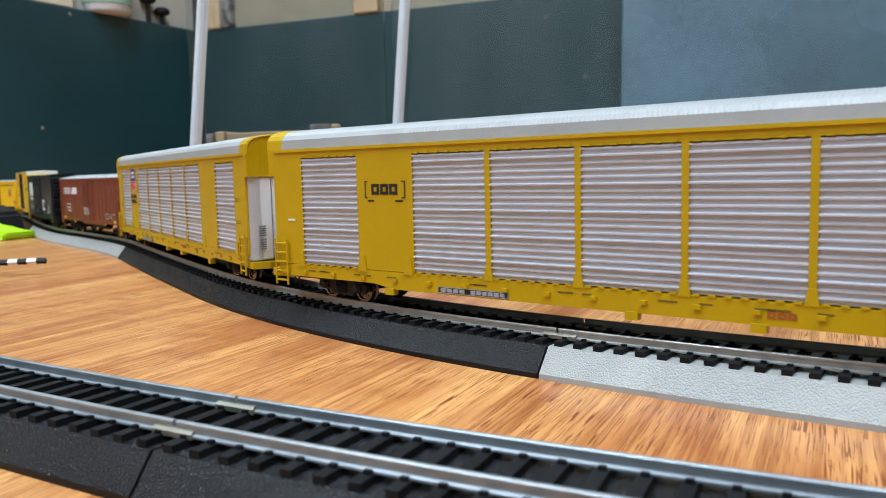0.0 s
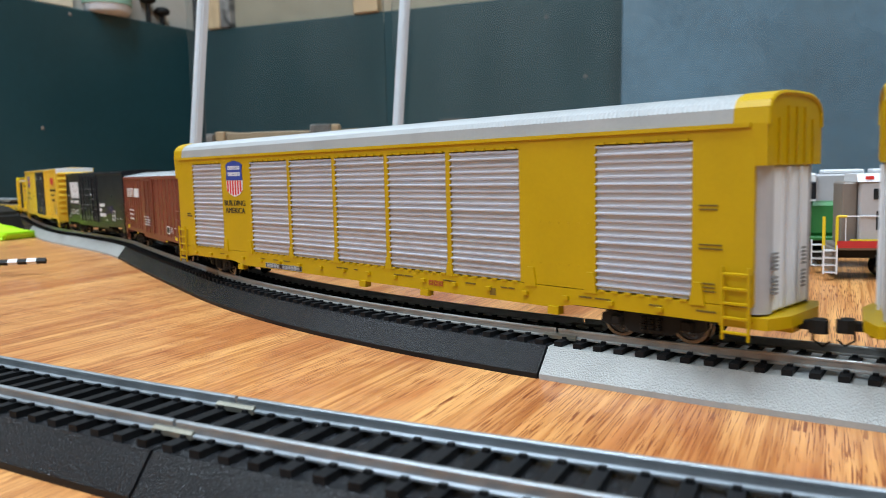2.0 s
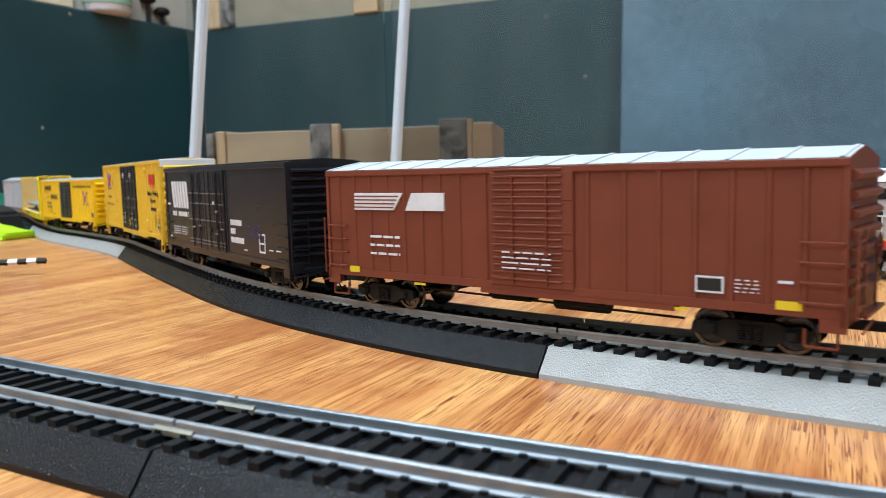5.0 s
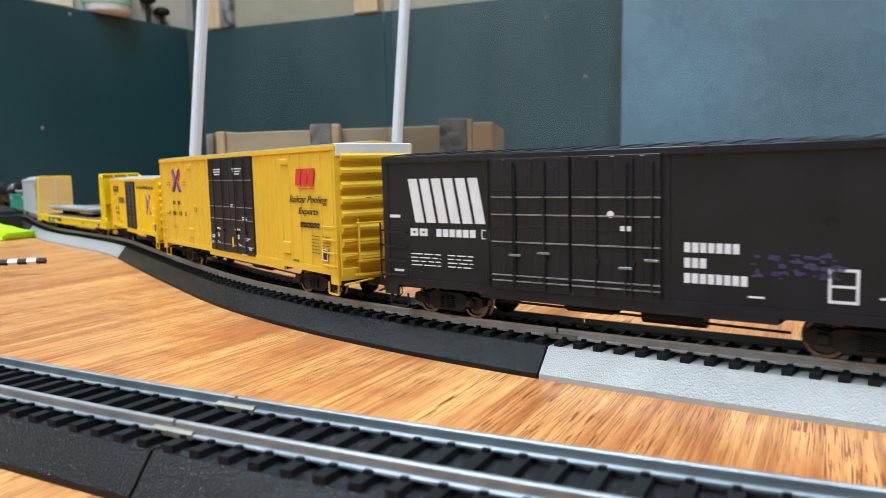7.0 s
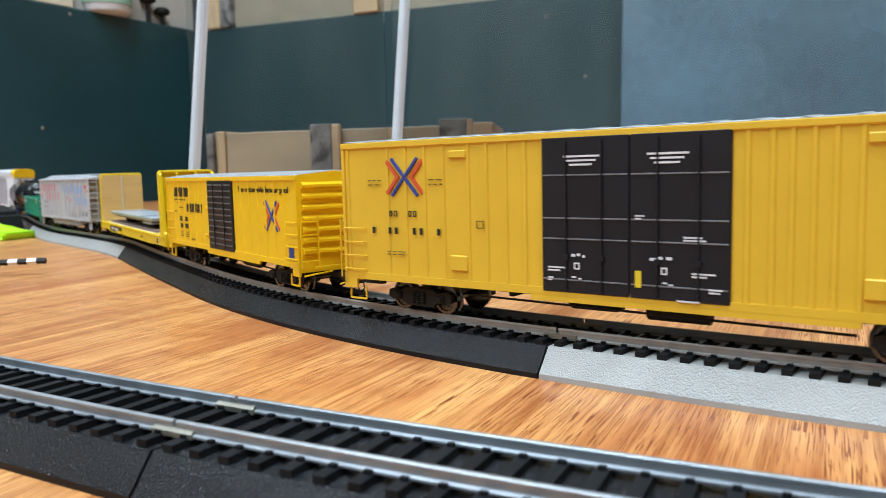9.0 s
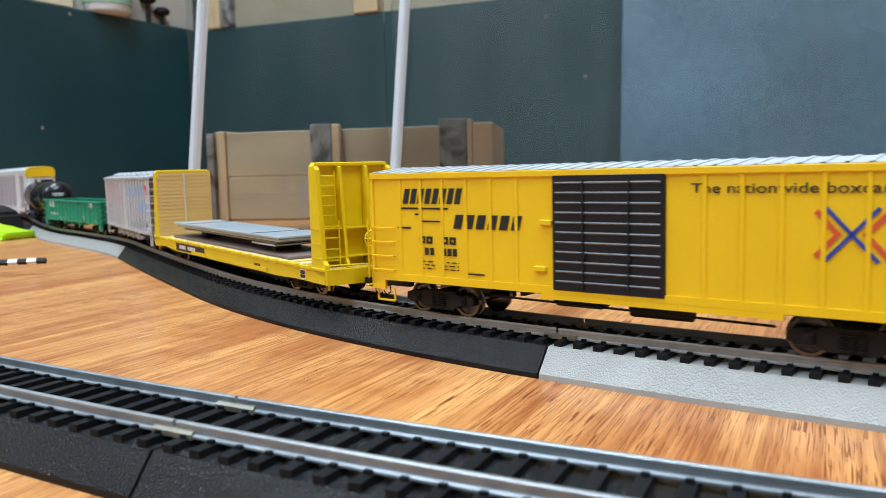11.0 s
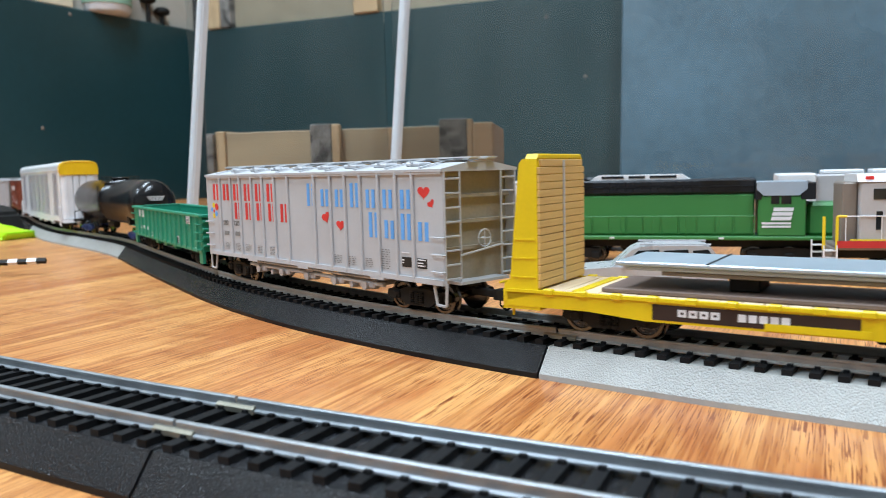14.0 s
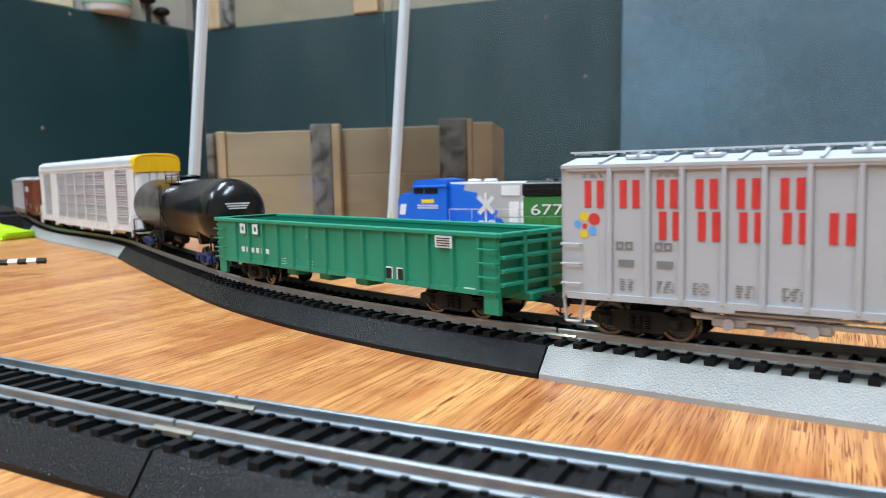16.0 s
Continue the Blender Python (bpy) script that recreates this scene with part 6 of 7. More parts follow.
# ---- the parked engines ----
def engine(name, label, at, turn, length, paints, roof_mat, style):
    """A parked diesel engine; x runs along it, from its far end to its near end."""
    eng = empty(name, label, "locomotive", "parked engines")
    eng.matrix_world = Matrix.Translation(at) @ Matrix.Rotation(radians(turn), 4, "Z")
    hood, cab, deck = paints
    w = 0.0120
    part("walkway", box(mesh(), 0.0, length, -0.0170, 0.0170, 0.0160, 0.0182, 0.0004), deck, eng)
    bm = mesh()
    box(bm, 0.003, length - 0.003, -0.0080, 0.0080, 0.0110, 0.0160)
    rod(bm, (length * 0.42, 0, 0.0085), (length * 0.60, 0, 0.0085), 0.0078, 14)
    box(bm, length * 0.42, length * 0.60, -0.0135, 0.0135, 0.0045, 0.0135, 0.002)
    part("underframe", bm, DARK, eng)
    for c in (length * 0.2, length * 0.8):
        bm = mesh()
        for s in (-1, 1):
            prism(bm, [(c - 0.0245, 0.0050), (c - 0.0235, 0.0095), (c - 0.006, 0.0110), (c + 0.006, 0.0110), (c + 0.0235, 0.0095), (c + 0.0245, 0.0050), (c + 0.0200, 0.0040), (c - 0.0200, 0.0040)], "y", s * 0.0105, s * 0.0125)
            for k in (-0.0205, 0, 0.0205):
                box(bm, c + k - 0.0026, c + k + 0.0026, min(s * 0.0122, s * 0.0138), max(s * 0.0122, s * 0.0138), 0.0035, 0.0078, 0.0005)
        t = part("truck", bm, DARK if style != "red" else SILVER, eng, "three-axle engine truck")
        for k in (-0.0205, 0, 0.0205):
            ws = make_wheelset(t, c + k, 0.0058)
            ws.matrix_basis = pose(c + k, 0, 0.0058 if style != "none" else 0)
    for x in (-0.0012, length - 0.0008):
        part("pilot", box(mesh(), x, x + 0.002, -0.0165, 0.0165, 0.0035, 0.0165, 0.0004), deck, eng)
    for x, d in ((0.0, -1), (length, 1)):
        for s in (-1, 1):
            bm = mesh()
            for k in range(4):
                box(bm, min(x, x + d * 0.006), max(x, x + d * 0.006), min(s * 0.0120, s * 0.0172), max(s * 0.0120, s * 0.0172), 0.0040 + k * 0.0038, 0.0046 + k * 0.0038)
            for xx in (x, x + d * 0.0062):
                box(bm, xx - 0.0004, xx + 0.0004, min(s * 0.0168, s * 0.0174), max(s * 0.0168, s * 0.0174), 0.0035, 0.0185)
            pieces("step", bm, deck if style != "red" else WHITE, eng)
    return eng


def handrail(eng, x0, x1, mat, z=0.0305, n=9, y=-0.0166):
    bm = mesh()
    rod(bm, (x0, y, z), (x1, y, z), 0.00032, 6)
    for i in range(n):
        x = x0 + (x1 - x0) * i / (n - 1)
        rod(bm, (x, y, 0.018), (x, y, z), 0.00028, 5)
    part("handrail", bm, mat, eng)


def hood_panels(bm, x0, x1, z0, z1, y, n):
    for i in range(n):
        a = x0 + (x1 - x0) * i / n
        b = x0 + (x1 - x0) * (i + 1) / n
        box(bm, a + 0.0006, b - 0.0006, y - 0.0004, y + 0.0004, z0, z1, 0.0002)


def green_engine():
    L = 0.225
    eng = engine("diesel_engine", "green and black model diesel engine parked on the table", (0.0400, 0.526, 0), -18.8, L, (LOCO_GREEN, LOCO_GREEN, LOCO_GREEN), BLACK, "green")
    part("hood", box(mesh(), 0.018, 0.160, -0.0108, 0.0108, 0.0182, 0.0435, 0.0008), LOCO_GREEN, eng)
    part("hood_top", box(mesh(), 0.0175, 0.161, -0.0112, 0.0112, 0.0437, 0.0530, 0.0012), BLACK, eng, "black upper hood")
    bm = mesh()
    hood_panels(bm, 0.021, 0.159, 0.0195, 0.0305, -0.0110, 13)
    pieces("hood_door", bm, LOCO_GREEN, eng)
    bm = mesh()
    for a, b in ((0.021, 0.064), (0.130, 0.152)):
        for k in range(8):
            box(bm, a, b, -0.0117, -0.0110, 0.0452 + k * 0.0009, 0.0456 + k * 0.0009)
    pieces("grille_slat", bm, DARK, eng)
    part("cab", box(mesh(), 0.162, 0.188, -0.0160, 0.0160, 0.0182, 0.0424, 0.0008), LOCO_GREEN, eng)
    part("cab_roof", prism(mesh(), [(0.1610, 0.0462), (0.1650, 0.0425), (0.1840, 0.0425), (0.1885, 0.0462), (0.1885, 0.0506), (0.1610, 0.0506)], "y", -0.0166, 0.0166), BLUE_GREY, eng, "blue-grey cab roof")
    for a, b in ((0.1602, 0.1640), (0.1850, 0.1930)):
        part("cab_shoulder", box(mesh(), a, b, -0.0163, 0.0163, 0.0400, 0.0500, 0.0004), BLACK, eng, "black cab shoulder")
    bm = mesh()
    for a, b in ((0.1690, 0.1735), (0.1745, 0.1800)):
        box(bm, a, b, -0.0163, -0.0159, 0.0375, 0.0424, 0.0002)
    pieces("cab_window", bm, TINT_GLASS, eng)
    part("nose", box(mesh(), 0.189, 0.214, -0.0105, 0.0105, 0.0182, 0.0380, 0.002), LOCO_GREEN, eng)
    bm = mesh()
    for x in (0.035, 0.062, 0.105):
        lathe(bm, [(0.0055, 0), (0.0060, 0.001), (0.0050, 0.0022), (0.001, 0.0024)], pose(x, 0, 0.0530), 16)
    box(bm, 0.020, 0.050, -0.0085, 0.0085, 0.0530, 0.0538, 0.0003)
    pieces("roof_fan", bm, BLACK, eng)
    part("roof_vent", prism(mesh(), [(0.0615, 0.0530), (0.0665, 0.0562), (0.1180, 0.0562), (0.1230, 0.0530)], "y", -0.0085, 0.0085), WHITE, eng, "white raised roof vent")
    for a, b in ((0.0690, 0.0830), (0.0860, 0.0960), (0.0990, 0.1150)):
        part("vent_grille", box(mesh(), a, b, -0.0090, -0.0083, 0.0542, 0.0556, 0.0001), BLACK, eng, "black vent opening")
    bm = mesh()
    rod(bm, (0.019, -0.0116, 0.0484), (0.160, -0.0116, 0.0484), 0.0003, 5)
    for k in range(12):
        box(bm, 0.070 + k * 0.005, 0.0738 + k * 0.005, -0.0117, -0.0110, 0.0450, 0.0476, 0.0002)
        box(bm, 0.070 + k * 0.005, 0.0738 + k * 0.005, -0.0117, -0.0110, 0.0490, 0.0518, 0.0002)
    pieces("hood_hatch", bm, BLACK, eng)
    flat_text("road_number", "6779", 0.0280, 0.0070, 0.0375, 0.0350, -0.0113, WHITE_INK, eng)
    bm = mesh()
    for z, x in ((0.0345, 0.0), (0.0318, 0.0006), (0.0291, 0.0012)):
        tile(bm, 0.1700 - x, 0.1810 - x, z - 0.0012, z + 0.0009, -0.0165, 0.3)
    part("round_mark", bm, WHITE_INK, eng, "white block mark")
    bm = mesh()
    for z in (0.0255, 0.0235):
        tile(bm, 0.164, 0.180, z, z + 0.0012, -0.0162)
    for x in (0.02, 0.075, 0.14):
        tile(bm, x, x + 0.003, 0.0166, 0.0178, -0.0171)
    part("white_print", bm, WHITE_INK, eng)
    handrail(eng, 0.004, 0.160, LOCO_GREEN)


def blue_engine():
    L = 0.225
    eng = engine("diesel_engine", "bright blue and pale grey model diesel engine", (-0.0325, 0.672, 0), -31, L, (SILVER, LOCO_BLUE, SILVER), SILVER, "blue")
    part("hood", box(mesh(), 0.052, 0.222, -0.0115, 0.0115, 0.0182, 0.0520, 0.001), SILVER, eng, "pale grey hood")
    part("cab", prism(mesh(), [(0.0180, 0.0182), (0.0180, 0.0420), (0.0215, 0.0545), (0.0400, 0.0555), (0.0520, 0.0545), (0.0520, 0.0182)], "y", -0.0160, 0.0160), LOCO_BLUE, eng, "blue cab")
    part("nose", prism(mesh(), [(0.0015, 0.0182), (0.0015, 0.0385), (0.0050, 0.0430), (0.0185, 0.0450), (0.0185, 0.0182)], "y", -0.0120, 0.0120), LOCO_BLUE, eng, "blue nose")
    # jagged edge of the blue on the grey hood
    bm = mesh()
    pts = [(0.0520, 0.0185), (0.1030, 0.0185), (0.0995, 0.0225), (0.0945, 0.0245), (0.0965, 0.0290), (0.0870, 0.0320), (0.0885, 0.0365), (0.0770, 0.0390), (0.0785, 0.0435), (0.0660, 0.0455), (0.0670, 0.0500), (0.0520, 0.0515)]
    prism(bm, pts, "y", -0.0119, -0.0112)
    part("blue_field", bm, LOCO_BLUE, eng, "jagged blue paint field")
    bm = mesh()
    for a, b in ((0.0205, 0.0300), (0.0308, 0.0440)):
        box(bm, a, b, -0.0163, -0.0159, 0.0432, 0.0478, 0.0002)
    part("visor", box(mesh(), 0.0190, 0.0530, -0.0172, 0.0172, 0.0484, 0.0500, 0.0004), LOCO_BLUE, eng, "blue roof overhang")
    pieces("cab_window", bm, TINT_GLASS, eng)
    bm = mesh()
    hood_panels(bm, 0.106, 0.215, 0.0200, 0.0360, -0.0117, 11)
    for k in range(5):
        box(bm, 0.100 + k * 0.022, 0.116 + k * 0.022, -0.0121, -0.0114, 0.0410, 0.0490, 0.0002)
    pieces("hood_door", bm, WHITE, eng)
    bm = mesh()
    for x in (0.175,):
        box(bm, x, x + 0.025, -0.009, 0.009, 0.0520, 0.0545, 0.0008)
    for x in (0.07, 0.085):
        lathe(bm, [(0.0055, 0), (0.0060, 0.0012), (0.0045, 0.0024), (0.001, 0.0026)], pose(x, 0, 0.0520), 16)
    pieces("roof_fan", bm, WHITE, eng)
    bm = mesh()
    tile(bm, 0.0025, 0.0085, 0.0255, 0.0345, -0.0121, 0.2)
    tile(bm, 0.0015, 0.0900, 0.0176, 0.0186, -0.0172)
    for z in (0.0330, 0.0310):
        tile(bm, 0.024, 0.044, z, z + 0.0009, -0.0161)
    part("white_print", bm, WHITE_INK, eng)
    bm = mesh()
    tile(bm, 0.028, 0.040, 0.0355, 0.0385, -0.0161)
    part("number_bar", bm, YELLOW_INK, eng, "yellow number bar")
    bm = mesh()
    for s in (-1, 1):
        rod(bm, (-0.004, s * 0.016, 0.004), (-0.004, s * 0.016, 0.028), 0.0007, 6)
    pieces("corner_post", bm, YELLOW_INK, eng, "yellow corner handrail")
    handrail(eng, 0.055, 0.220, SILVER)


def red_engine():
    L = 0.235
    eng = engine("diesel_engine", "taupe, silver and red model diesel engine", (0.2085, 0.4130, 0), -16, L, (LOCO_TAUPE, LOCO_TAUPE, LOCO_TAUPE), WHITE, "red")
    part("hood", box(mesh(), 0.034, 0.225, -0.0115, 0.0115, 0.0182, 0.0500, 0.001), LOCO_TAUPE, eng)
    part("cab", box(mesh(), 0.0105, 0.0340, -0.0160, 0.0160, 0.0182, 0.0510, 0.0008), SILVER, eng, "silver cab side")
    part("cab_roof", prism(mesh(), [(-0.0165, 0.0510), (-0.0140, 0.0550), (0.0140, 0.0550), (0.0165, 0.0510)], "x", 0.0090, 0.0355), WHITE, eng, "white cab roof")
    part("nose", box(mesh(), 0.0030, 0.0105, -0.0115, 0.0115, 0.0182, 0.0510, 0.001), LOCO_TAUPE, eng)
    bm = mesh()
    box(bm, 0.0165, 0.0310, -0.0164, -0.0159, 0.0420, 0.0475, 0.0002)
    for a in (0.0180, 0.0245):
        box(bm, a, a + 0.0030, -0.0164, -0.0159, 0.0265, 0.0360, 0.0002)
    pieces("cab_window", bm, TINT_GLASS, eng)
    bm = mesh()
    box(bm, 0.0, 0.2300, -0.0173, -0.0169, 0.0172, 0.0208)
    part("red_stripe", bm, LOCO_RED, eng, "red sill stripe")
    bm = mesh()
    box(bm, 0.0060, 0.2300, -0.0174, -0.0168, 0.0209, 0.0217)
    part("yellow_stripe", bm, YELLOW_INK, eng, "yellow side stripe")
    bm = mesh()
    for x in (-0.0062, 0.0):
        rod(bm, (x, -0.0165, 0.0165), (x, -0.0165, 0.0335), 0.0008, 6)
    rod(bm, (0.0, -0.0165, 0.0335), (0.0045, -0.0165, 0.0335), 0.0007, 6)
    pieces("corner_post", bm, YELLOW_INK, eng, "yellow corner handrail")
    handrail(eng, 0.004, 0.22, WHITE, 0.0335, 14)
    bm = mesh()
    for x in (0.06, 0.10, 0.15):
        lathe(bm, [(0.0055, 0), (0.0060, 0.0012), (0.0045, 0.0024), (0.001, 0.0026)], pose(x, 0, 0.0500), 16)
    pieces("roof_fan", bm, SILVER, eng)
    bm = mesh()
    tile(bm, 0.0125, 0.0165, 0.0522, 0.0540, -0.0163)
    part("number_bar", bm, RED_INK, eng, "red number bar")


def grey_engine():
    eng = engine("diesel_engine", "pale grey model diesel engine behind the others", (0.229, 0.545, 0), -18, 0.21, (SILVER, WHITE, SILVER), WHITE, "grey")
    part("hood", box(mesh(), 0.030, 0.204, -0.0115, 0.0115, 0.0182, 0.0530, 0.001), SILVER, eng)
    part("cab", box(mesh(), 0.006, 0.030, -0.0160, 0.0160, 0.0182, 0.0540, 0.001), WHITE, eng, "white cab")
    bm = mesh()
    for k in range(4):
        box(bm, 0.035 + k * 0.03, 0.06 + k * 0.03, -0.009, 0.009, 0.0530, 0.0560, 0.0008)
    pieces("roof_box", bm, WHITE, eng)
    bm = mesh()
    box(bm, 0.010, 0.026, -0.0164, -0.0159, 0.0420, 0.0490, 0.0002)
    pieces("cab_window", bm, TINT_GLASS, eng)
    handrail(eng, 0.03, 0.2, SILVER)


green_engine()
blue_engine()
red_engine()
grey_engine()


def suv():
    car = empty("toy_car", "silver toy estate car with dark windows", "toy car")
    car.matrix_world = Matrix.Translation((0.067, 0.374, 0)) @ Matrix.Rotation(radians(-12), 4, "Z")
    bm = mesh()
    prism(bm, [(0, 0.0045), (0, 0.0105), (0.0015, 0.0118), (0.0125, 0.0128), (0.049, 0.0128), (0.0502, 0.011), (0.0502, 0.0045), (0.0455, 0.0040), (0.0445, 0.0062), (0.042, 0.0075), (0.039, 0.0075), (0.0365, 0.0062), (0.0355, 0.0040),
               (0.0155, 0.0040), (0.0145, 0.0062), (0.012, 0.0075), (0.009, 0.0075), (0.0065, 0.0062), (0.0055, 0.0040)], "y", -0.0105, 0.0105)
    part("body", bm, SILVER_CAR, car)
    bm = mesh()
    prism(bm, [(0.0115, 0.0128), (0.0182, 0.0192), (0.0205, 0.0203), (0.0260, 0.0210), (0.0420, 0.0209), (0.0448, 0.0202), (0.0498, 0.0128)], "y", -0.0093, 0.0093)
    part("cabin", bm, SILVER_CAR, car)
    for a, b, c, d in ((0.0150, 0.0203, 0.0275, 0.0278), (0.0292, 0.0290, 0.0372, 0.0382), (0.0398, 0.0388, 0.0438, 0.0478)):
        bm = mesh()
        prism(bm, [(a, 0.0132), (b, 0.0190), (c, 0.0194), (d, 0.0132)], "y", -0.0096, -0.0090)
        part("side_window", bm, TINT_GLASS, car)
    part("tail_lamp", box(mesh(), 0.0494, 0.0506, -0.0107, -0.0085, 0.0098, 0.0126, 0.0002), LAMP_RED, car, "red tail lamp")
    part("wing_mirror", box(mesh(), 0.0150, 0.0168, -0.0122, -0.0100, 0.0134, 0.0148, 0.0003), SILVER_CAR, car)
    # two taupe bands along the lower body
    part("sill_band", box(mesh(), 0.0160, 0.0350, -0.0108, -0.0103, 0.0070, 0.0092, 0.0002), LOCO_TAUPE, car, "taupe lower body band")
    bm = mesh()
    box(bm, 0.0008, 0.0495, -0.0107, -0.0102, 0.0048, 0.0066)
    part("lower_band", bm, LOCO_TAUPE, car)
    for x in (0.0105, 0.0405):
        bm = mesh()
        for s in (-1, 1):
            lathe(bm, [(0.0042, -0.0012), (0.0042, 0.0012), (0.0028, 0.0013), (0.0024, 0.0008), (0.001, 0.001)], Matrix.Translation((x, s * 0.0094, 0.0042)) @ Matrix.Rotation(-s * math.pi / 2, 4, "X"), 18)
        pieces("wheel", bm, DARK, car)
    bm = mesh()
    rod(bm, (0.021, -0.0075, 0.0213), (0.045, -0.0075, 0.0211), 0.0004, 5)
    rod(bm, (0.021, 0.0075, 0.0213), (0.045, 0.0075, 0.0211), 0.0004, 5)
    pieces("roof_rail", bm, SILVER, car)
    for o in car.children:
        o.data.transform(Matrix.Diagonal((1.32, 1.3, 1.2, 1)))


suv()


def crossing_signal():
    c = empty("crossing_signal", "white crossbuck crossing signal with red lamps", "crossing signal")
    c.matrix_world = Matrix.Translation((0.034, 0.60, 0)) @ Matrix.Rotation(radians(8), 4, "Z")
    part("base", lathe(mesh(), [(0.0055, 0), (0.005, 0.0015), (0.002, 0.002)], pose(0, 0, 0), 12), SILVER, c)
    bm = mesh()
    rod(bm, (0, 0, 0.0018), (0, 0, 0.044), 0.0009, 8)
    part("mast", bm, WHITE, c)
    bm = mesh()
    for a in (48, 132):
        d = Vector((math.cos(radians(a)), 0, math.sin(radians(a)))) * 0.0085
        n = Vector((-math.sin(radians(a)), 0, math.cos(radians(a)))) * 0.0016
        o = Vector((0, -0.0014 if a < 90 else -0.0019, 0.0345))
        prism(bm, [((o + d + n).x, (o + d + n).z), ((o + d - n).x, (o + d - n).z), ((o - d - n).x, (o - d - n).z), ((o - d + n).x, (o - d + n).z)], "y", o.y, o.y - 0.0005)
    part("crossbuck", bm, WHITE, c)
    bm = mesh()
    for x in (-0.004, 0.004):
        lathe(bm, [(0.0034, 0), (0.0034, 0.0012), (0.0026, 0.0013)], Matrix.Translation((x, -0.0012, 0.0195)) @ Matrix.Rotation(math.pi / 2, 4, "X"), 14)
    part("lamp_hood", bm, WHITE, c)
    bm = mesh()
    for x in (-0.004, 0.004):
        lathe(bm, [(0.0020, 0), (0.0018, 0.0006), (0.0005, 0.0009)], Matrix.Translation((x, -0.0026, 0.0195)) @ Matrix.Rotation(math.pi / 2, 4, "X"), 12)
    part("lamp_lens", bm, LAMP_RED, c, "dull red lens")


crossing_signal()


def crossing_gate():
    g = empty("crossing_gate", "lowered black and white striped crossing arm", "crossing gate")
    a, b = Vector((-0.318, 0.505, 0.0085)), Vector((-0.2645, 0.511, 0.0092))
    for i in range(9):
        p, q = a.lerp(b, i / 9), a.lerp(b, (i + 1) / 9)
        bm = mesh()
        d = (q - p)
        rod(bm, p, q, 0.0020, 4)
        part("stripe", bm, WHITE if i % 2 else DARK, g)
    part("post", lathe(mesh(), [(0.007, 0), (0.006, 0.003), (0.0025, 0.004), (0.0025, 0.024), (0.001, 0.025)], pose(-0.320, 0.505, 0), 12), SILVER, g)


crossing_gate()


def far_clutter():
    m = Matrix.Translation((-0.482, 0.835, 0)) @ Matrix.Rotation(radians(-20), 4, "Z")
    toy = empty("lime_toy", "lime green plastic toy piece on the table", "toy")
    toy.matrix_world = m
    bm = mesh()
    prism(bm, [(-0.09, 0.0), (0.030, 0.0), (0.035, 0.008), (0.012, 0.0095), (-0.004, 0.011), (-0.020, 0.017), (-0.035, 0.019), (-0.09, 0.018)], "y", -0.02, 0.02)
    bmesh.ops.bevel(bm, geom=list(bm.edges), offset=0.002, segments=2, affect="EDGES")
    part("shell", bm, LIME, toy)
    part("base_rim", box(mesh(), -0.085, 0.030, -0.022, 0.022, 0.0, 0.003, 0.001), LIME, toy)
    bag = empty("controller_box", "black power pack with a metal knob", "power pack")
    bag.matrix_world = Matrix.Translation((-0.548, 0.895, 0)) @ Matrix.Rotation(radians(-25), 4, "Z")
    bm = mesh()
    prism(bm, [(-0.06, 0), (0.058, 0), (0.050, 0.026), (0.030, 0.034), (-0.06, 0.036)], "y", -0.035, 0.03)
    bmesh.ops.bevel(bm, geom=list(bm.edges), offset=0.004, segments=2, affect="EDGES")
    part("case", bm, DARK, bag)
    part("knob", lathe(mesh(), [(0.008, 0), (0.0075, 0.006), (0.006, 0.007)], Matrix.Translation((0.036, -0.005, 0.031)) @ Matrix.Rotation(0.4, 4, "Y"), 16), SILVER, bag, "metal knob")


far_clutter()
# ---- tracks ----
track_section(main_line, 0.0, 0.2286, GREY_BED, NICKEL, "straight grey roadbed track with nickel silver rails", 0.0063, True, (0.0012,))
track_section(main_line, -0.2251, 0.0, BLACK_BED, NICKEL, "curved black roadbed track with dull rails on the table", 0.0063)
track_section(main_line, -0.4625, -0.2251, BLACK_BED, NICKEL, "black roadbed track with dull rails on the table", 0.0063)
track_section(main_line, -0.86, -0.4625, GREY_BED, NICKEL, "grey roadbed track with dull rails far down the table", 0.0063)
track_section(main_line, -1.3, -0.86, BLACK_BED, NICKEL, "black roadbed track with dull rails far down the table", 0.0063)
track_section(main_line, -2.95, -1.3, BLACK_BED, NICKEL, "black roadbed track with dull rails far down the table", 0.0063, False)
track_section(main_line, 0.2286, 0.75, GREY_BED, NICKEL, "grey roadbed track with nickel silver rails", 0.0063, False)
track_section(near_line, 0.0185, 0.245, BLACK_BED, STEEL, "black roadbed track with bright steel rails", 0.0071, True, (0.0185,))
track_section(near_line, -0.21, 0.0185, BLACK_BED, STEEL, "black roadbed track with bright steel rails", 0.0071)
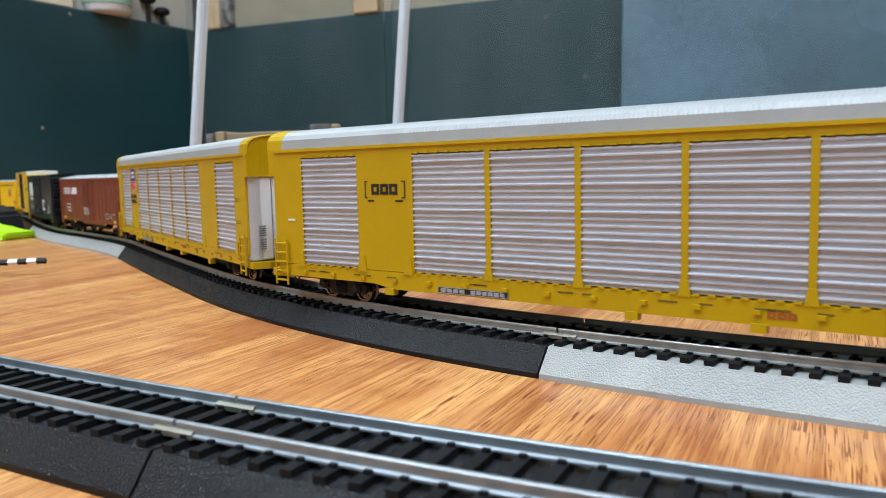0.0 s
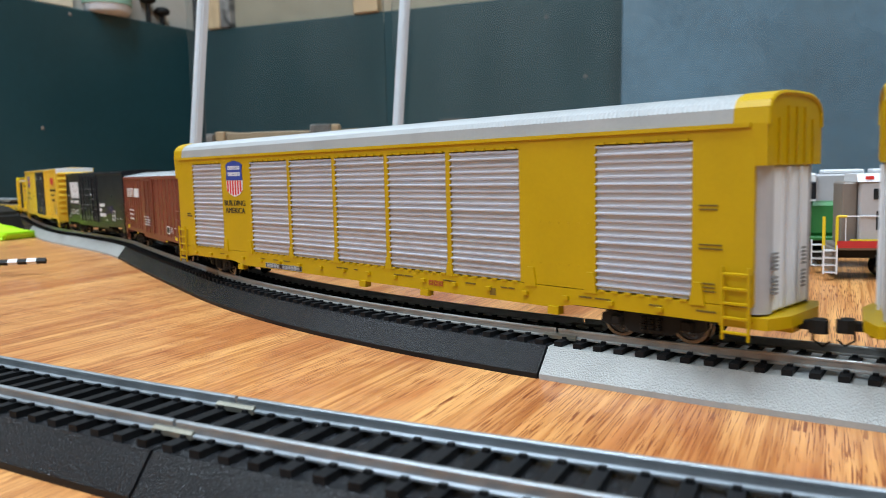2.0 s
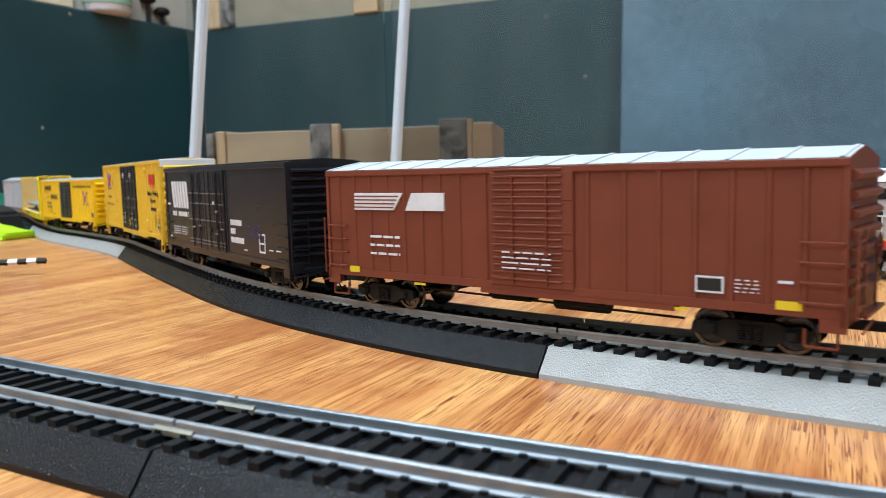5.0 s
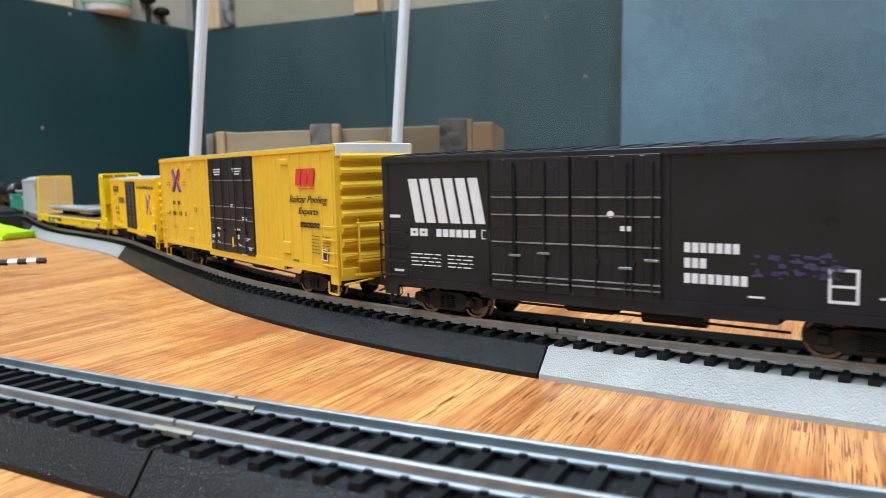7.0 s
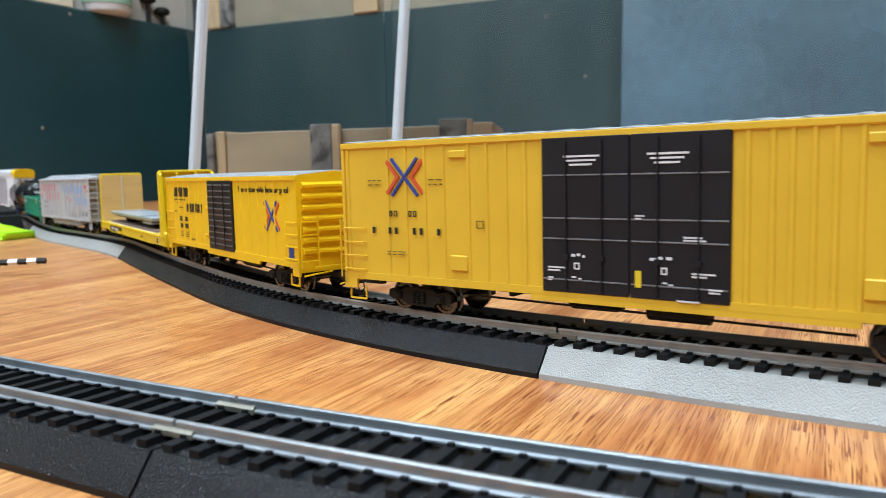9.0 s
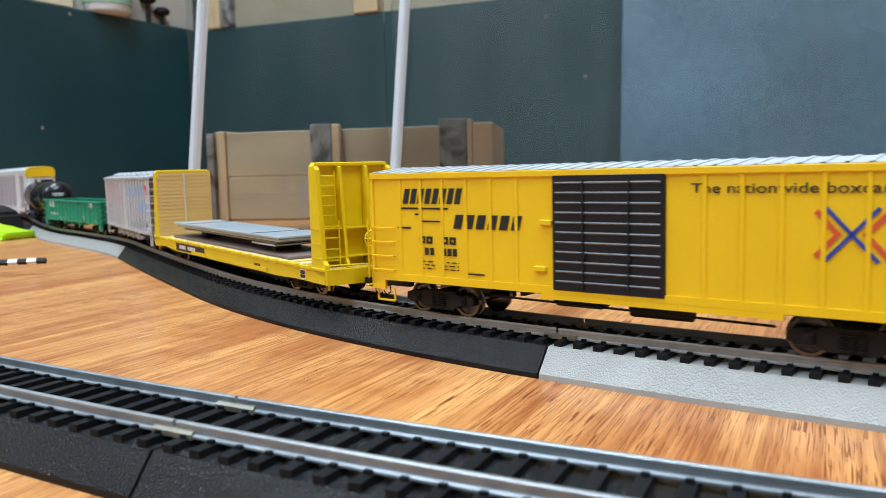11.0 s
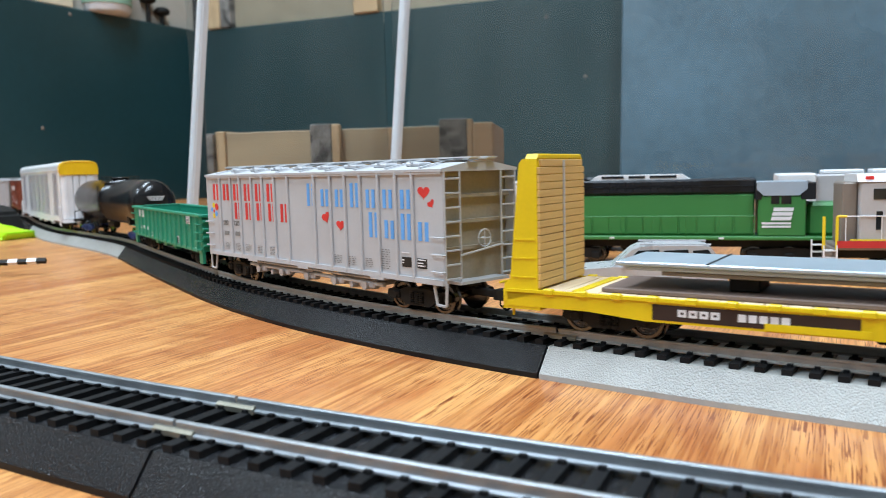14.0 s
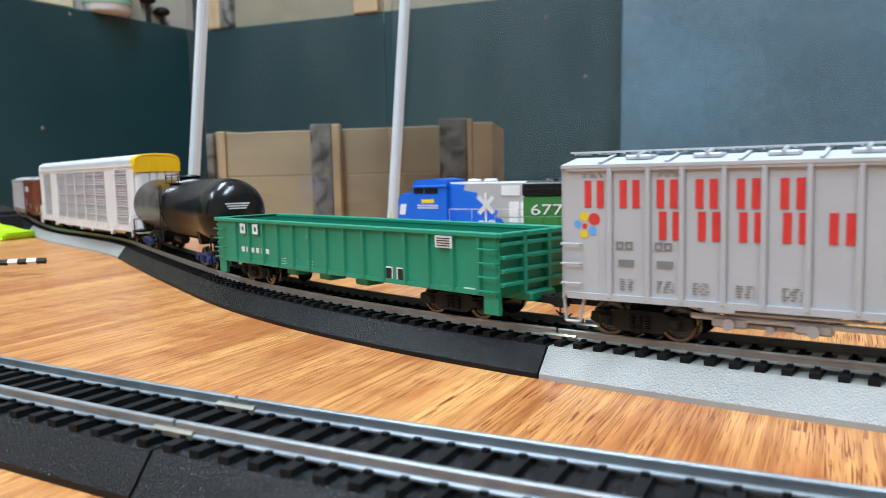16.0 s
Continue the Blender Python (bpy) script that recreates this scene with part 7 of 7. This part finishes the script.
# ---- the train ----
TRAIN = [
    (autorack("yellow autorack car with galvanised panels and bracketed mark", YELLOW, YELLOW, "bracket"), 0.0245, 0.120),
    (autorack("yellow autorack car with a blue and red shield", YELLOW, YELLOW, "shield"), -0.3058, 0.120),
    (red_boxcar(), -0.5664, 0.064),
    (black_boxcar(), -0.7645, 0.0625),
    (yellow_hicube(), -0.9773, 0.0765),
    (yellow_ribbed_boxcar(), -1.200, 0.0625),
    (bulkhead_flat(), -1.428, 0.0865),
    (airslide_hopper("grey covered hopper with red and blue block marks"), -1.6518, 0.0645),
    (gondola(), -1.846, 0.064),
    (tank_car(), -2.0552, 0.0726),
    (autorack("white autorack car with yellow arched end caps", WHITE, RB_YELLOW, ""), -2.3229, 0.120),
    (red_boxcar(), -2.581, 0.064),
    (airslide_hopper("plain pale grey covered hopper at the train's tail", True, SILVER), -2.779, 0.0645),
]

# ---- movement ----
SPEED = (0.10555, 0.11595, 0.11199, 0.10376, 0.10575)
SLIP = ((0, 0), (3, 0), (3.5, 0.003), (4.0, 0.0018), (4.2, 0.0012), (7.5, 0), (8, -0.002), (8.5, -0.0045), (9, -0.0095), (9.2, -0.0110), (10.2, -0.0095), (11.3, -0.0068), (12.2, -0.006), (14.5, -0.006), (15, -0.0083), (15.5, -0.0083), (16, -0.0055), (17, -0.0055))


def run(t):
    """How far the train has come since the start."""
    s = 0.0
    for i in range(4):
        q = min(max(t - 4 * i, 0), 4)
        s += q * (2 * SPEED[i] + (SPEED[i + 1] - SPEED[i]) * q / 4) / 2
    for (a, u), (b, v) in zip(SLIP, SLIP[1:]):
        if a <= t < b:
            k = (t - a) / (b - a)
            return s + u + (v - u) * k * k * (3 - 2 * k)
    return s


def car_pose(s, reach):
    ax, ay, ah = main_line(s - reach)
    bx, by, bh = main_line(s + reach)
    th = math.atan2(by - ay, bx - ax)
    return pose((ax + bx) / 2, (ay + by) / 2, RAIL_TOP, 0, 0, math.degrees(th)), th, ah, bh


def key_car(car, trucks, place, reach, load):
    rows = [(0.2 * i, car_pose(place + run(0.2 * i), reach)) for i in range(81)]
    walk(car, [(t, r[0]) for t, r in rows])
    for thing, offset in load:
        walk(thing, [(t, r[0] @ offset) for t, r in rows])
    for side, truck in zip((2, 3), trucks):
        x = -reach if side == 2 else reach
        walk(truck, [(t, pose(x, 0, 0, 0, 0, math.degrees(r[side] - r[1]))) for t, r in rows])
        for wheelset, at, radius in truck_axles[truck.name]:
            walk(wheelset, [(2 * i / FPS, pose(at, 0, radius) @ Matrix.Rotation(run(2 * i / FPS) / radius, 4, "Y")) for i in range(241)])


def motions():
    for made, place, reach in TRAIN:
        load = ()
        if len(made) == 4:
            load = ((made[2], pose(-0.004, 0, 0.0132)), (made[3], pose(-0.006, -0.001, 0.0147)))
        key_car(made[0], made[1], place, reach, load)


motions()
